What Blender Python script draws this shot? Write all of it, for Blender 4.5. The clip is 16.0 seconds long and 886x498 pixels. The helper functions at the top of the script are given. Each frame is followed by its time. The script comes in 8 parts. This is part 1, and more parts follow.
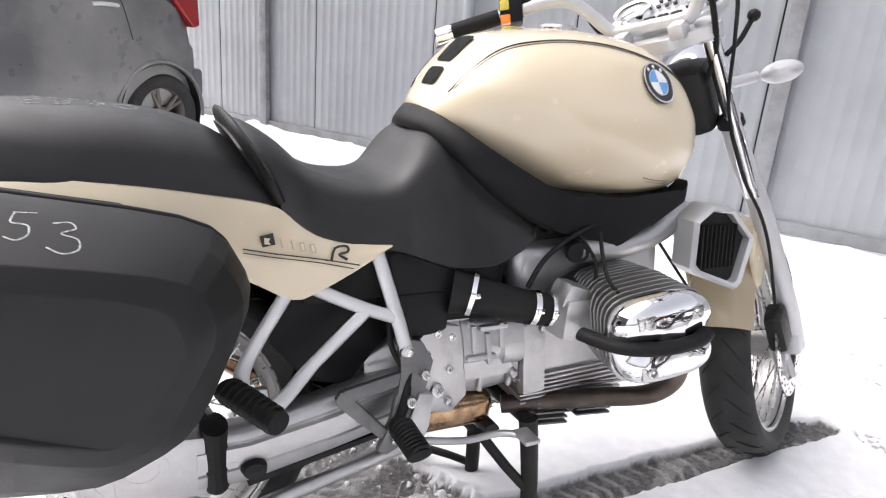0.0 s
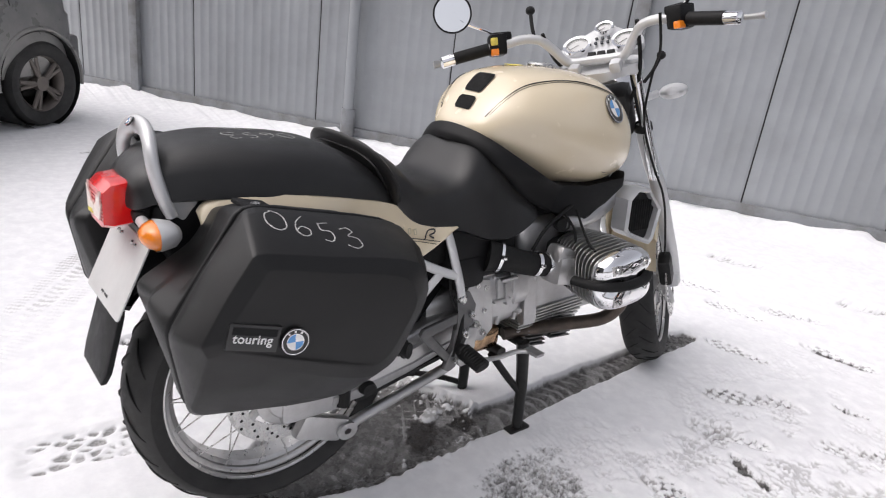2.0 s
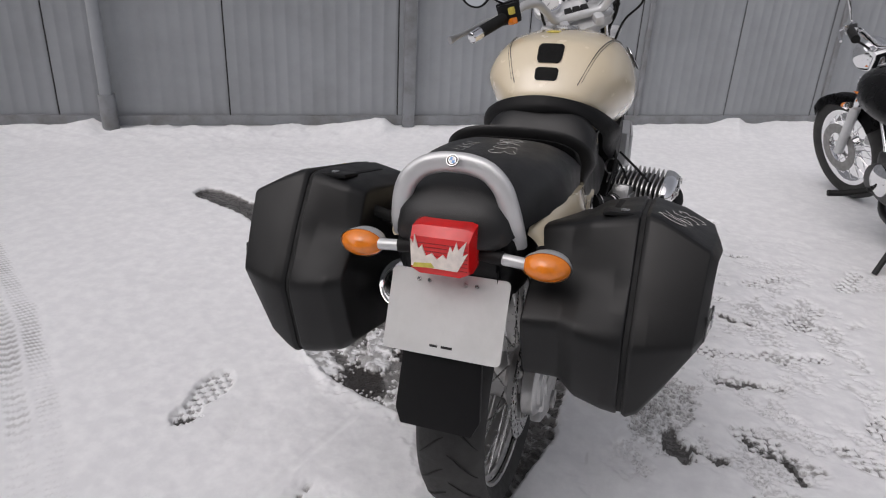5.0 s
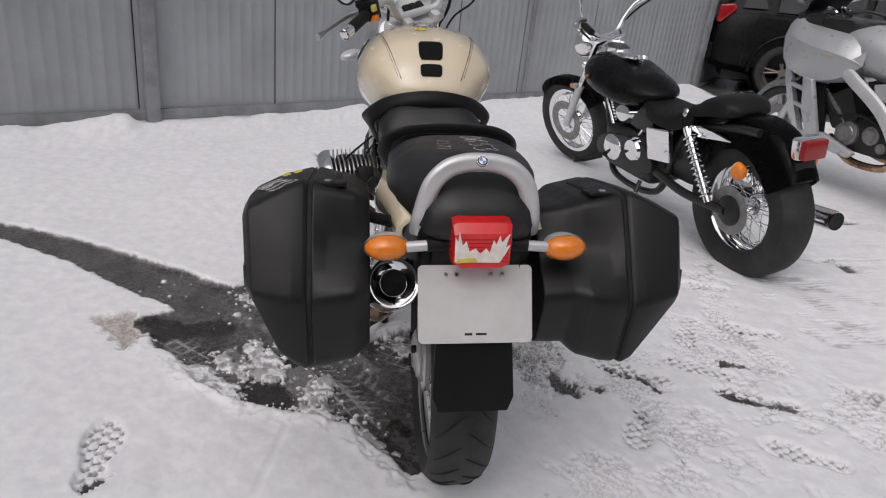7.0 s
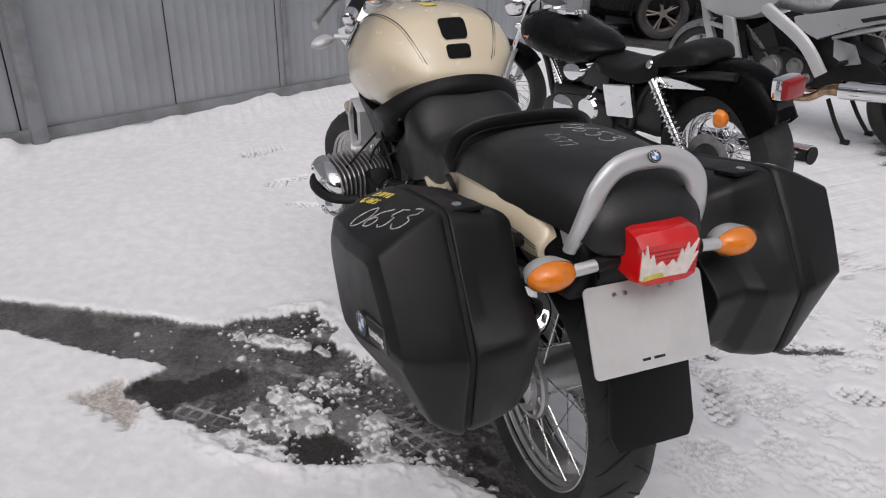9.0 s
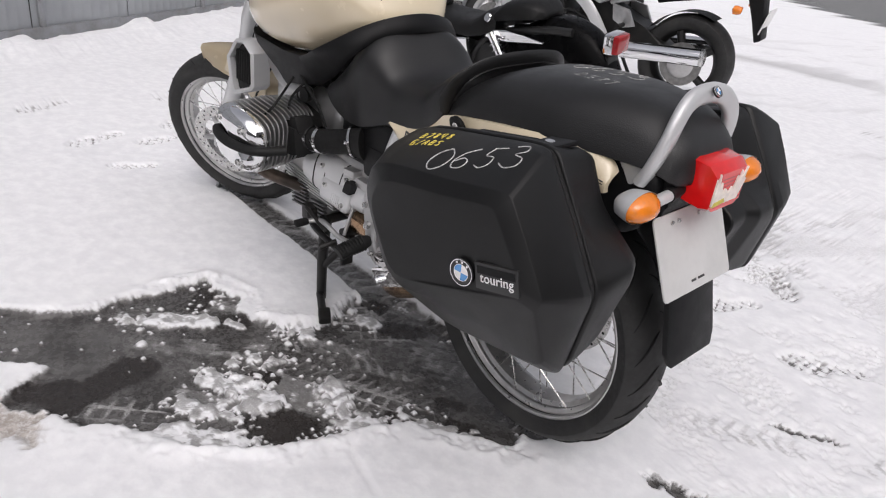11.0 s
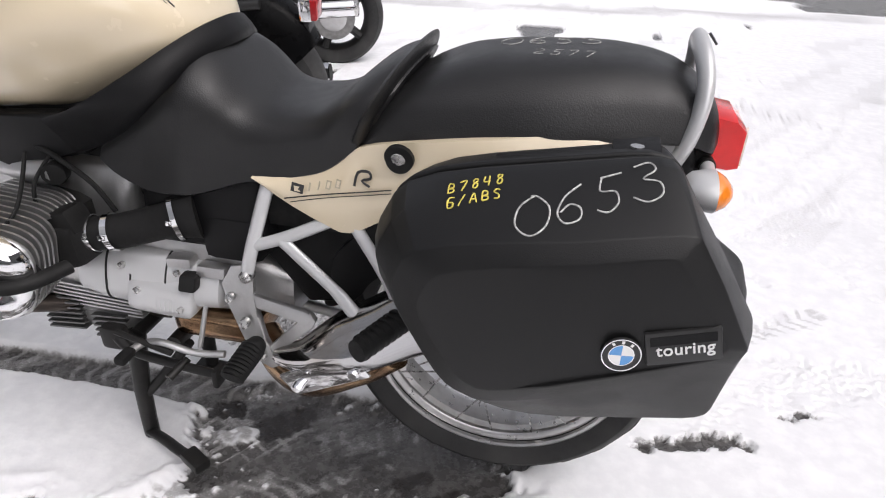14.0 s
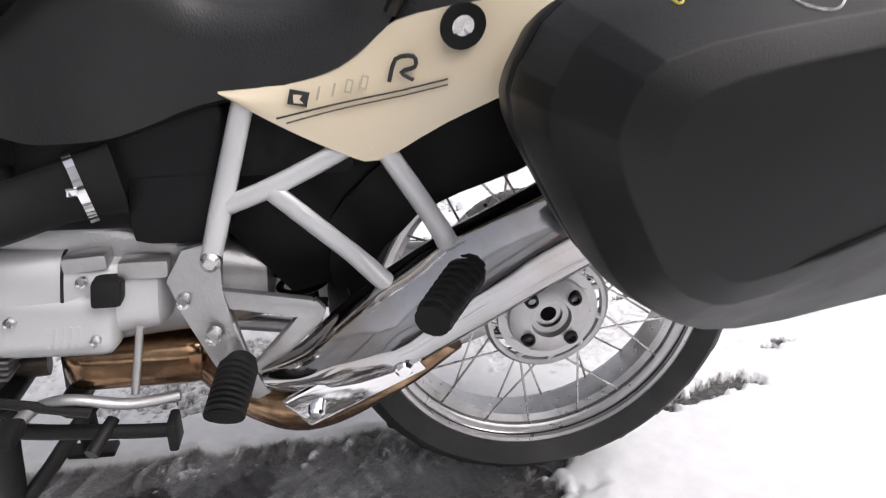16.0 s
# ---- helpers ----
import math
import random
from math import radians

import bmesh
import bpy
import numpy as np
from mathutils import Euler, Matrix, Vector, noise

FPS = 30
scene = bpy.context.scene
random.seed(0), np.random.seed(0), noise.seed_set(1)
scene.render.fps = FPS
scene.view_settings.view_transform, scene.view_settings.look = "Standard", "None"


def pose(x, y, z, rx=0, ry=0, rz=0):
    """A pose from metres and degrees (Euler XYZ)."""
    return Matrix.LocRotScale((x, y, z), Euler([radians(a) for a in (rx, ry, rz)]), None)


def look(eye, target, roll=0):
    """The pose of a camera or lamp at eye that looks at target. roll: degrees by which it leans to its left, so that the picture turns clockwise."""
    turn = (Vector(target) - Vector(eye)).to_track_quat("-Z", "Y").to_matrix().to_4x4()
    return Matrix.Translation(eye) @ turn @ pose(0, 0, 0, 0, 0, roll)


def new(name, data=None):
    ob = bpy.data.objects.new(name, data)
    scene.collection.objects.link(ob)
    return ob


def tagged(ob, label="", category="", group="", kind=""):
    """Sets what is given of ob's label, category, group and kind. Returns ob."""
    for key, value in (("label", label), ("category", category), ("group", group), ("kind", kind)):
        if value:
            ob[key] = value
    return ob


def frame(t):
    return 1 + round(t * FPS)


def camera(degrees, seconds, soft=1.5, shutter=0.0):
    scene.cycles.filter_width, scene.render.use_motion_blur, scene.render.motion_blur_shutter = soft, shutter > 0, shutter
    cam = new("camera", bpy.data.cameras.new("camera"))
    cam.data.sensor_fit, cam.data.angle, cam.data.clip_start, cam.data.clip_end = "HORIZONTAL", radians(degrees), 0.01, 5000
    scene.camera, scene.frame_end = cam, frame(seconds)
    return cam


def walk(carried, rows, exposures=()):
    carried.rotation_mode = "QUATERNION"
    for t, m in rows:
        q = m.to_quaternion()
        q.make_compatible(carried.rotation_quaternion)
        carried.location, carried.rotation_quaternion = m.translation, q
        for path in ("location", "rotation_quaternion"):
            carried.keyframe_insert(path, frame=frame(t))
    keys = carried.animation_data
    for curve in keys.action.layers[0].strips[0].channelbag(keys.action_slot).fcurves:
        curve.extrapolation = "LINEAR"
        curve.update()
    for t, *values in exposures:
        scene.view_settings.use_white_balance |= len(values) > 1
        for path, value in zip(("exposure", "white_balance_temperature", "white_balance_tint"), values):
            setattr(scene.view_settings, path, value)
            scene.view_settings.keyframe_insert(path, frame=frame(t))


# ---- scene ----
cam = camera(67.2, 16.0, soft=1.1, shutter=0.15)
PATH = [
    (0, (0.097, -1.125, 1.035), (0.917, 0.589, 0.411), 4.6),
    (0.5, (-0.01, -1.256, 1.114), (0.892, 0.438, 0.551), 6.1),
    (1, (-0.132, -1.259, 1.141), (0.844, 0.355, 0.473), 5.5),
    (1.5, (-0.287, -1.251, 1.178), (0.797, 0.27, 0.464), 7.7),
    (2, (-0.542, -1.267, 1.196), (0.686, 0.147, 0.494), 7.4),
    (2.5, (-0.716, -1.183, 1.213), (0.523, 0.195, 0.458), 5.5),
    (3, (-0.839, -1.006, 1.204), (0.431, 0.329, 0.428), 5.4),
    (3.5, (-1.002, -0.846, 1.206), (0.447, 0.294, 0.432), 4.4),
    (3.7, (-1.05, -0.782, 1.212), (0.431, 0.296, 0.41), 3.6),
    (5.8, (-1.291, -0.06, 1.234), (0.543, 0.159, 0.468), 5.2),
    (6, (-1.297, -0.004, 1.236), (0.543, 0.122, 0.462), 6.0),
    (6.5, (-1.344, 0.144, 1.233), (0.496, 0.052, 0.453), 6.5),
    (7, (-1.374, 0.267, 1.238), (0.445, -0.024, 0.458), 6.3),
    (7.5, (-1.317, 0.335, 1.224), (0.472, -0.103, 0.445), 4.0),
    (8, (-1.22, 0.419, 1.215), (0.526, -0.126, 0.406), 2.1),
    (8.2, (-1.182, 0.464, 1.219), (0.561, -0.081, 0.403), 1.8),
    (10.3, (-0.807, 0.95, 1.144), (0.688, -0.065, 0.286), 6.1),
    (10.5, (-0.783, 0.988, 1.133), (0.655, -0.111, 0.282), 7.3),
    (11, (-0.732, 1.113, 1.118), (0.55, -0.139, 0.231), 8.2),
    (11.5, (-0.614, 1.148, 1.092), (0.599, -0.167, 0.199), 9.0),
    (12, (-0.497, 1.137, 1.1), (0.568, -0.306, 0.215), 6.6),
    (12.5, (-0.381, 1.186, 1.092), (0.451, -0.381, 0.169), 5.5),
    (13, (-0.264, 1.224, 1.088), (0.374, -0.433, 0.167), 4.4),
    (13.5, (-0.136, 1.151, 1.077), (0.36, -0.588, 0.225), 1.9),
    (14, (-0.04, 1.099, 1.069), (0.32, -0.649, 0.166), 2.3),
    (14.5, (0.079, 1.099, 1.076), (0.255, -0.663, 0.147), 1.4),
    (15, (0.206, 1.101, 1.071), (0.223, -0.698, 0.198), 2.0),
    (15.5, (0.295, 0.999, 0.989), (0.144, -0.793, 0.114), 1.9),
    (16, (0.349, 0.908, 0.781), (0.063, -0.928, 0.04), 0.4),
]
EXPOSURE = [(0.0, 1.0, 6480, 15), (0.7, 0.70, 6480, 15), (1.5, 0.46, 6480, 15), (2.5, 0.20, 6480, 15), (3.5, -0.12, 6480, 15), (6.0, -0.47, 6480, 15), (8.2, -0.44, 6480, 15), (10.5, -0.16, 6480, 15), (12.0, 0.08, 6480, 15), (13.0, 0.08, 6480, 15), (13.5, 0.16, 6480, 15), (14.0, 0.32, 6480, 15), (14.5, 0.46, 6480, 15), (16.0, 0.5, 6480, 15)]
walk(cam, [(t, look(eye, target, roll)) for t, eye, target, roll in PATH], EXPOSURE)

# ---- world and light ----
world = bpy.data.worlds.new("overcast_sky")
scene.world = world
world.use_nodes = True
_wn = world.node_tree.nodes
_sky = _wn.new("ShaderNodeTexSky")
_sky.sky_type, _sky.sun_disc = "NISHITA", False
_sky.sun_elevation, _sky.sun_rotation = radians(50), radians(300)
_sky.dust_density, _sky.ozone_density, _sky.air_density = 4.0, 0.6, 1.0
_wn["Background"].inputs[1].default_value = 0.15
_hs = _wn.new("ShaderNodeHueSaturation")
_hs.inputs["Saturation"].default_value = 0.22  # grey cloud
world.node_tree.links.new(_sky.outputs[0], _hs.inputs["Color"])
world.node_tree.links.new(_hs.outputs[0], _wn["Background"].inputs[0])
sun = new("sun", bpy.data.lights.new("sun", "SUN"))
sun.data.energy, sun.data.angle, sun.data.color = 1.17, radians(95), (1.0, 0.97, 0.92)
sun.rotation_euler = Euler((radians(40), 0, radians(-120)))

# ---- materials ----
def surf(name, base, rough=0.5, metal=0.0, var=0.12, scale=9.0, bump=0.0, bscale=150.0, coat=0.0, rvar=0.12, trans=0.0, tint=None, spec=0.5, dirt=None, dirtscale=3.0, dirtamount=0.5, emit=0.0):
    m = bpy.data.materials.new(name)
    m.use_nodes = True
    nt, N, L = m.node_tree, m.node_tree.nodes, m.node_tree.links
    p = N["Principled BSDF"]
    tc = N.new("ShaderNodeTexCoord")
    n1 = N.new("ShaderNodeTexNoise"); n1.inputs["Scale"].default_value = scale; n1.inputs["Detail"].default_value = 6
    L.new(tc.outputs["Object"], n1.inputs["Vector"])
    ramp = N.new("ShaderNodeValToRGB")
    t2 = tint or base
    ramp.color_ramp.elements[0].color = (*[c * (1 - var) for c in base], 1)
    ramp.color_ramp.elements[1].color = (*[min(1, c * (1 + var)) for c in t2], 1)
    ramp.color_ramp.elements[0].position, ramp.color_ramp.elements[1].position = 0.3, 0.7
    L.new(n1.outputs["Fac"], ramp.inputs["Fac"])
    col = ramp.outputs["Color"]
    if dirt:
        n3 = N.new("ShaderNodeTexNoise"); n3.inputs["Scale"].default_value = dirtscale; n3.inputs["Detail"].default_value = 8; n3.inputs["Roughness"].default_value = 0.65
        L.new(tc.outputs["Object"], n3.inputs["Vector"])
        r3 = N.new("ShaderNodeMapRange"); r3.inputs[1].default_value, r3.inputs[2].default_value, r3.inputs[4].default_value = 0.42, 0.68, dirtamount
        L.new(n3.outputs["Fac"], r3.inputs[0])
        mx = N.new("ShaderNodeMix"); mx.data_type = "RGBA"
        L.new(r3.outputs[0], mx.inputs[0]); L.new(col, mx.inputs[6]); mx.inputs[7].default_value = (*dirt, 1)
        col = mx.outputs[2]
    L.new(col, p.inputs["Base Color"])
    n2 = N.new("ShaderNodeTexNoise"); n2.inputs["Scale"].default_value = scale * 6; n2.inputs["Detail"].default_value = 5
    L.new(tc.outputs["Object"], n2.inputs["Vector"])
    mr = N.new("ShaderNodeMapRange")
    mr.inputs[1].default_value, mr.inputs[2].default_value = 0.3, 0.7
    mr.inputs[3].default_value, mr.inputs[4].default_value = max(0.02, rough - rvar * rough), min(1, rough + rvar * rough)
    L.new(n2.outputs["Fac"], mr.inputs[0]); L.new(mr.outputs[0], p.inputs["Roughness"])
    p.inputs["Metallic"].default_value = metal
    p.inputs["Specular IOR Level"].default_value = spec
    p.inputs["Coat Weight"].default_value = coat
    p.inputs["Coat Roughness"].default_value = 0.06
    p.inputs["Transmission Weight"].default_value = trans
    if emit:
        p.inputs["Emission Color"].default_value = (*base, 1); p.inputs["Emission Strength"].default_value = emit
    if bump:
        n4 = N.new("ShaderNodeTexNoise"); n4.inputs["Scale"].default_value = bscale; n4.inputs["Detail"].default_value = 4
        L.new(tc.outputs["Object"], n4.inputs["Vector"])
        b = N.new("ShaderNodeBump"); b.inputs["Strength"].default_value = bump; b.inputs["Distance"].default_value = 0.002
        L.new(n4.outputs["Fac"], b.inputs["Height"]); L.new(b.outputs[0], p.inputs["Normal"])
    return m


CREAM = surf("cream_paint", (0.68, 0.585, 0.42), 0.22, var=0.025, scale=4, coat=0.7, rvar=0.3)
VINYL = surf("black_seat_vinyl", (0.012, 0.012, 0.0125), 0.40, var=0.2, scale=5, bump=0.30, bscale=420, dirt=(0.024, 0.024, 0.024), dirtscale=5, dirtamount=0.3, spec=0.42)
PLASTIC = surf("black_plastic", (0.007, 0.007, 0.0075), 0.45, var=0.12, scale=6, bump=0.25, bscale=500, spec=0.18)
CASE = surf("grained_case_plastic", (0.0045, 0.0045, 0.0047), 0.44, var=0.15, scale=3, bump=0.16, bscale=650, dirt=(0.009, 0.009, 0.009), dirtscale=2.5, dirtamount=0.4, spec=0.36)
RUBBER = surf("tyre_rubber", (0.014, 0.014, 0.014), 0.7, var=0.2, scale=12, bump=0.2, bscale=200, dirt=(0.06, 0.058, 0.055), dirtscale=9, dirtamount=0.4)
SOFT = surf("soft_rubber", (0.009, 0.009, 0.009), 0.6, var=0.2, scale=20, spec=0.25)
ALU = surf("cast_aluminium", (0.56, 0.56, 0.56), 0.38, metal=0.9, var=0.12, scale=14, bump=0.25, bscale=260, dirt=(0.25, 0.24, 0.23), dirtscale=14, dirtamount=0.45)
SILVER = surf("silver_paint", (0.60, 0.605, 0.61), 0.36, metal=0.4, var=0.06, scale=8, bump=0.05, bscale=400)
CHROME = surf("chrome", (0.86, 0.86, 0.87), 0.07, metal=1.0, var=0.03, scale=20, rvar=0.5)
RIM = surf("dull_wheel_rim", (0.54, 0.535, 0.53), 0.30, metal=0.95, var=0.06, scale=9, rvar=0.12, dirt=(0.30, 0.29, 0.28), dirtscale=40, dirtamount=0.35)
STEEL = surf("polished_steel", (0.60, 0.595, 0.585), 0.26, metal=1.0, var=0.06, scale=15, rvar=0.4)
BROWN = surf("scorched_steel", (0.085, 0.072, 0.064), 0.40, metal=0.75, var=0.3, scale=12, tint=(0.13, 0.10, 0.08), dirt=(0.05, 0.042, 0.038), dirtscale=16, dirtamount=0.6)
TINTED = surf("tinted_chrome", (0.52, 0.52, 0.53), 0.09, metal=1.0, var=0.12, scale=7, rvar=0.4, dirt=(0.34, 0.22, 0.10), dirtscale=6, dirtamount=0.45)
GOLD = surf("heat_tinted_steel", (0.36, 0.19, 0.10), 0.22, metal=0.97, var=0.25, scale=11, tint=(0.52, 0.36, 0.22), dirt=(0.07, 0.045, 0.035), dirtscale=18, dirtamount=0.9)
DARK = surf("black_painted_steel", (0.011, 0.011, 0.011), 0.45, var=0.2, scale=15, dirt=(0.04, 0.035, 0.03), dirtscale=20, dirtamount=0.25, spec=0.3)
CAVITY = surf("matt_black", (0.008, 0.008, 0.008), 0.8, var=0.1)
ORANGE = surf("orange_lens", (0.80, 0.22, 0.015), 0.16, var=0.1, scale=60, coat=0.5, bump=0.3, bscale=180)
RED = surf("red_lens", (0.55, 0.008, 0.008), 0.1, var=0.15, scale=30, coat=0.6, bump=0.2, bscale=220, emit=0.18)
DARKRED = surf("dark_red_lens", (0.28, 0.006, 0.008), 0.2, var=0.1, scale=20, coat=0.3)
WHITE = surf("white_enamel", (0.78, 0.78, 0.77), 0.35, var=0.04, scale=7, dirt=(0.6, 0.6, 0.58), dirtscale=9, dirtamount=0.3)
PLATE = surf("white_plate_enamel", (0.60, 0.60, 0.59), 0.4, var=0.05, scale=7, dirt=(0.42, 0.42, 0.41), dirtscale=9, dirtamount=0.45)
STICKER = surf("torn_sticker_paper", (0.78, 0.70, 0.64), 0.6, var=0.12, scale=90)
FAINT = surf("rubbed_chalk", (0.34, 0.34, 0.33), 0.9, var=0.7, scale=160)
SUMP = surf("dark_grey_casting", (0.20, 0.20, 0.20), 0.45, metal=0.8, var=0.2, scale=14, bump=0.25, bscale=260, dirt=(0.08, 0.08, 0.08), dirtscale=14, dirtamount=0.6)
CHALK = surf("white_chalk", (0.46, 0.46, 0.45), 0.9, var=0.5, scale=220)
YELLOW = surf("yellow_crayon", (0.62, 0.52, 0.10), 0.8, var=0.2, scale=120)
BLUE = surf("badge_blue", (0.10, 0.30, 0.62), 0.2, var=0.03, coat=0.5)
INK = surf("black_print", (0.02, 0.02, 0.02), 0.35, var=0.05)
GREYINK = surf("grey_print", (0.42, 0.38, 0.28), 0.4, var=0.05)
GLASS = surf("dark_window_glass", (0.03, 0.035, 0.04), 0.05, var=0.1, scale=2, coat=0.3)
MIRROR = surf("mirror_glass", (0.85, 0.86, 0.87), 0.02, metal=1.0, var=0.01)


# ---- geometry helpers ----
def V(*a):
    return Vector(a)


def part(name, bm, material, parent=None, label="", xf=None, angle=38):
    if xf is not None:
        bm.transform(xf)
    bmesh.ops.recalc_face_normals(bm, faces=bm.faces)
    me = bpy.data.meshes.new(name)
    bm.to_mesh(me); bm.free()
    for mm in (material if isinstance(material, (list, tuple)) else (material,)):
        me.materials.append(mm)
    me.shade_smooth()
    me.set_sharp_from_angle(angle=radians(angle))
    ob = new(name, me)
    ob.parent = parent
    return tagged(ob, label)


def thing(name, label, category, group="", kind="", m=None):
    ob = new(name)
    ob.empty_display_size = 0.1
    if m is not None:
        ob.matrix_basis = m
    return tagged(ob, label, category, group, kind)


def box(bm, c, s, rot=(0, 0, 0), bev=0.0, seg=2):
    r = bmesh.ops.create_cube(bm, size=1, matrix=Matrix.Translation(c) @ Euler([radians(a) for a in rot]).to_matrix().to_4x4() @ Matrix.Diagonal((*s, 1)))
    if bev:
        es = list({e for v in r["verts"] for e in v.link_edges})
        bmesh.ops.bevel(bm, geom=es, offset=bev, segments=seg, profile=0.6, affect="EDGES")
    return bm


def loft(bm, rings, cap=True, closed=True, wrap=False):
    vs = [[bm.verts.new(p) for p in ring] for ring in rings]
    n = len(vs[0])
    pairs = list(zip(vs, vs[1:])) + ([(vs[-1], vs[0])] if wrap else [])
    for a, b in pairs:
        for i in range(n if closed else n - 1):
            j = (i + 1) % n
            bm.faces.new((a[i], a[j], b[j], b[i]))
    if cap and not wrap:
        bm.faces.new(vs[0][::-1]); bm.faces.new(vs[-1])
    return bm


def catmull(pts, sub=6, closed=False):
    P = [Vector(p) for p in pts]
    n = len(P)
    if n < 3 and not closed:
        return P
    out = []
    for i in range(n if closed else n - 1):
        g = (lambda k: P[k % n]) if closed else (lambda k: P[max(0, min(n - 1, k))])
        a, b, c, d = g(i - 1), g(i), g(i + 1), g(i + 2)
        for s in range(sub):
            t = s / sub
            out.append(0.5 * ((2 * b) + (c - a) * t + (2 * a - 5 * b + 4 * c - d) * t * t + (3 * b - a - 3 * c + d) * t ** 3))
    if not closed:
        out.append(P[-1])
    return out


def frames(P, closed=False):
    n = len(P)
    T = []
    for i in range(n):
        a, b = (P[i - 1], P[(i + 1) % n]) if closed else (P[max(0, i - 1)], P[min(n - 1, i + 1)])
        T.append((b - a).normalized())
    up = V(0, 0, 1) if abs(T[0].z) < 0.9 else V(1, 0, 0)
    A = (up - T[0] * up.dot(T[0])).normalized()
    out = []
    for t in T:
        A = (A - t * A.dot(t)).normalized()
        out.append((t, A, t.cross(A)))
    return out


def tube(bm, pts, r, n=10, sub=6, closed=False, flat=1.0):
    P = catmull(pts, sub, closed)
    m = len(P)
    rr = r if isinstance(r, (list, tuple)) else None
    rings = []
    for i, (p, (t, a, b)) in enumerate(zip(P, frames(P, closed))):
        q = r if rr is None else float(np.interp(i / max(1, m - 1), np.linspace(0, 1, len(rr)), rr))
        rings.append([p + q * (math.cos(2 * math.pi * k / n) * a * flat + math.sin(2 * math.pi * k / n) * b) for k in range(n)])
    return loft(bm, rings, cap=not closed, wrap=closed)


def rod(bm, p0, p1, r, r2=None, n=14):
    return tube(bm, [p0, p1], [r, r if r2 is None else r2], n)


def lathe(bm, prof, c, axis, n=48, closed=False):
    ax = Vector(axis).normalized()
    a = (V(0, 0, 1) if abs(ax.z) < 0.9 else V(1, 0, 0)); a = (a - ax * a.dot(ax)).normalized(); b = ax.cross(a)
    C = Vector(c)
    rings = [[C + ax * h + r * (math.cos(2 * math.pi * k / n) * a + math.sin(2 * math.pi * k / n) * b) for r, h in prof] for k in range(n)]
    return loft(bm, rings, cap=False, closed=closed, wrap=True)


def prism(bm, pts, y0, y1, bev=0.0, axis="y", seg=2):
    """An outline in two coordinates, extruded along the third."""
    f = {"y": lambda p, h: V(p[0], h, p[1]), "x": lambda p, h: V(h, p[0], p[1]), "z": lambda p, h: V(p[0], p[1], h)}[axis]
    a = [bm.verts.new(f(p, y0)) for p in pts]
    b = [bm.verts.new(f(p, y1)) for p in pts]
    fs = [bm.faces.new(a), bm.faces.new(b)]
    n = len(pts)
    for i in range(n):
        fs.append(bm.faces.new((a[i], a[(i + 1) % n], b[(i + 1) % n], b[i])))
    if bev:
        es = list({e for q in fs for e in q.edges})
        bmesh.ops.bevel(bm, geom=es, offset=bev, segments=seg, profile=0.6, affect="EDGES")
    return bm


def smooth2(pts, sub=5, closed=True):
    return [(p.x, p.y) for p in catmull([V(a, b, 0) for a, b in pts], sub, closed)]


def table(x, xs, ys):
    return float(np.interp(x, xs, ys))


def spline1(x, xs, ys):
    """A smooth curve through stations (monotone cubic by finite differences)."""
    xs, ys = np.array(xs, float), np.array(ys, float)
    s = np.diff(ys) / np.diff(xs)
    m = np.r_[s[0], (s[1:] + s[:-1]) / 2, s[-1]]
    i = int(np.clip(np.searchsorted(xs, x) - 1, 0, len(xs) - 2))
    h = xs[i + 1] - xs[i]; t = (x - xs[i]) / h
    return float((2 * t**3 - 3 * t**2 + 1) * ys[i] + (t**3 - 2 * t**2 + t) * h * m[i] + (-2 * t**3 + 3 * t**2) * ys[i + 1] + (t**3 - t**2) * h * m[i + 1])


def sgnpow(v, p):
    return math.copysign(abs(v) ** p, v)


def B():
    return bmesh.new()

# ---- ground: one sheet of snow over wet asphalt, reaching the horizon ----
def lattice(x, y, seed, cell):
    rng = np.random.RandomState(seed)
    tab = rng.rand(256, 256)
    u, v = x / cell, y / cell
    i, j = np.floor(u).astype(int), np.floor(v).astype(int)
    fu, fv = u - i, v - j
    fu, fv = fu * fu * (3 - 2 * fu), fv * fv * (3 - 2 * fv)
    g = lambda a, b: tab[a % 256, b % 256]
    return (g(i, j) * (1 - fu) + g(i + 1, j) * fu) * (1 - fv) + (g(i, j + 1) * (1 - fu) + g(i + 1, j + 1) * fu) * fv


def fbm(x, y, seed, cell, octaves=4):
    out, amp, tot = 0, 1.0, 0
    for k in range(octaves):
        out = out + amp * lattice(x, y, seed + k, cell / 2**k); tot += amp; amp *= 0.55
    return out / tot


def segdist(x, y, x0, y0, x1, y1):
    dx, dy = x1 - x0, y1 - y0
    t = np.clip(((x - x0) * dx + (y - y0) * dy) / (dx * dx + dy * dy + 1e-9), 0, 1)
    return np.hypot(x - x0 - t * dx, y - y0 - t * dy), t


def soft(v, w):
    t = np.clip(v / w * 0.5 + 0.5, 0, 1)
    return t * t * (3 - 2 * t)


def axis_lines(a, b, step, far):
    mid = np.arange(a, b + step / 2, step)
    out, g = [], step
    p = b
    while p < far:
        g *= 1.09; p += g; out.append(p)
    lo, g, p = [], step, a
    while p > -far:
        g *= 1.09; p -= g; lo.append(p)
    return np.r_[lo[::-1], mid, out]


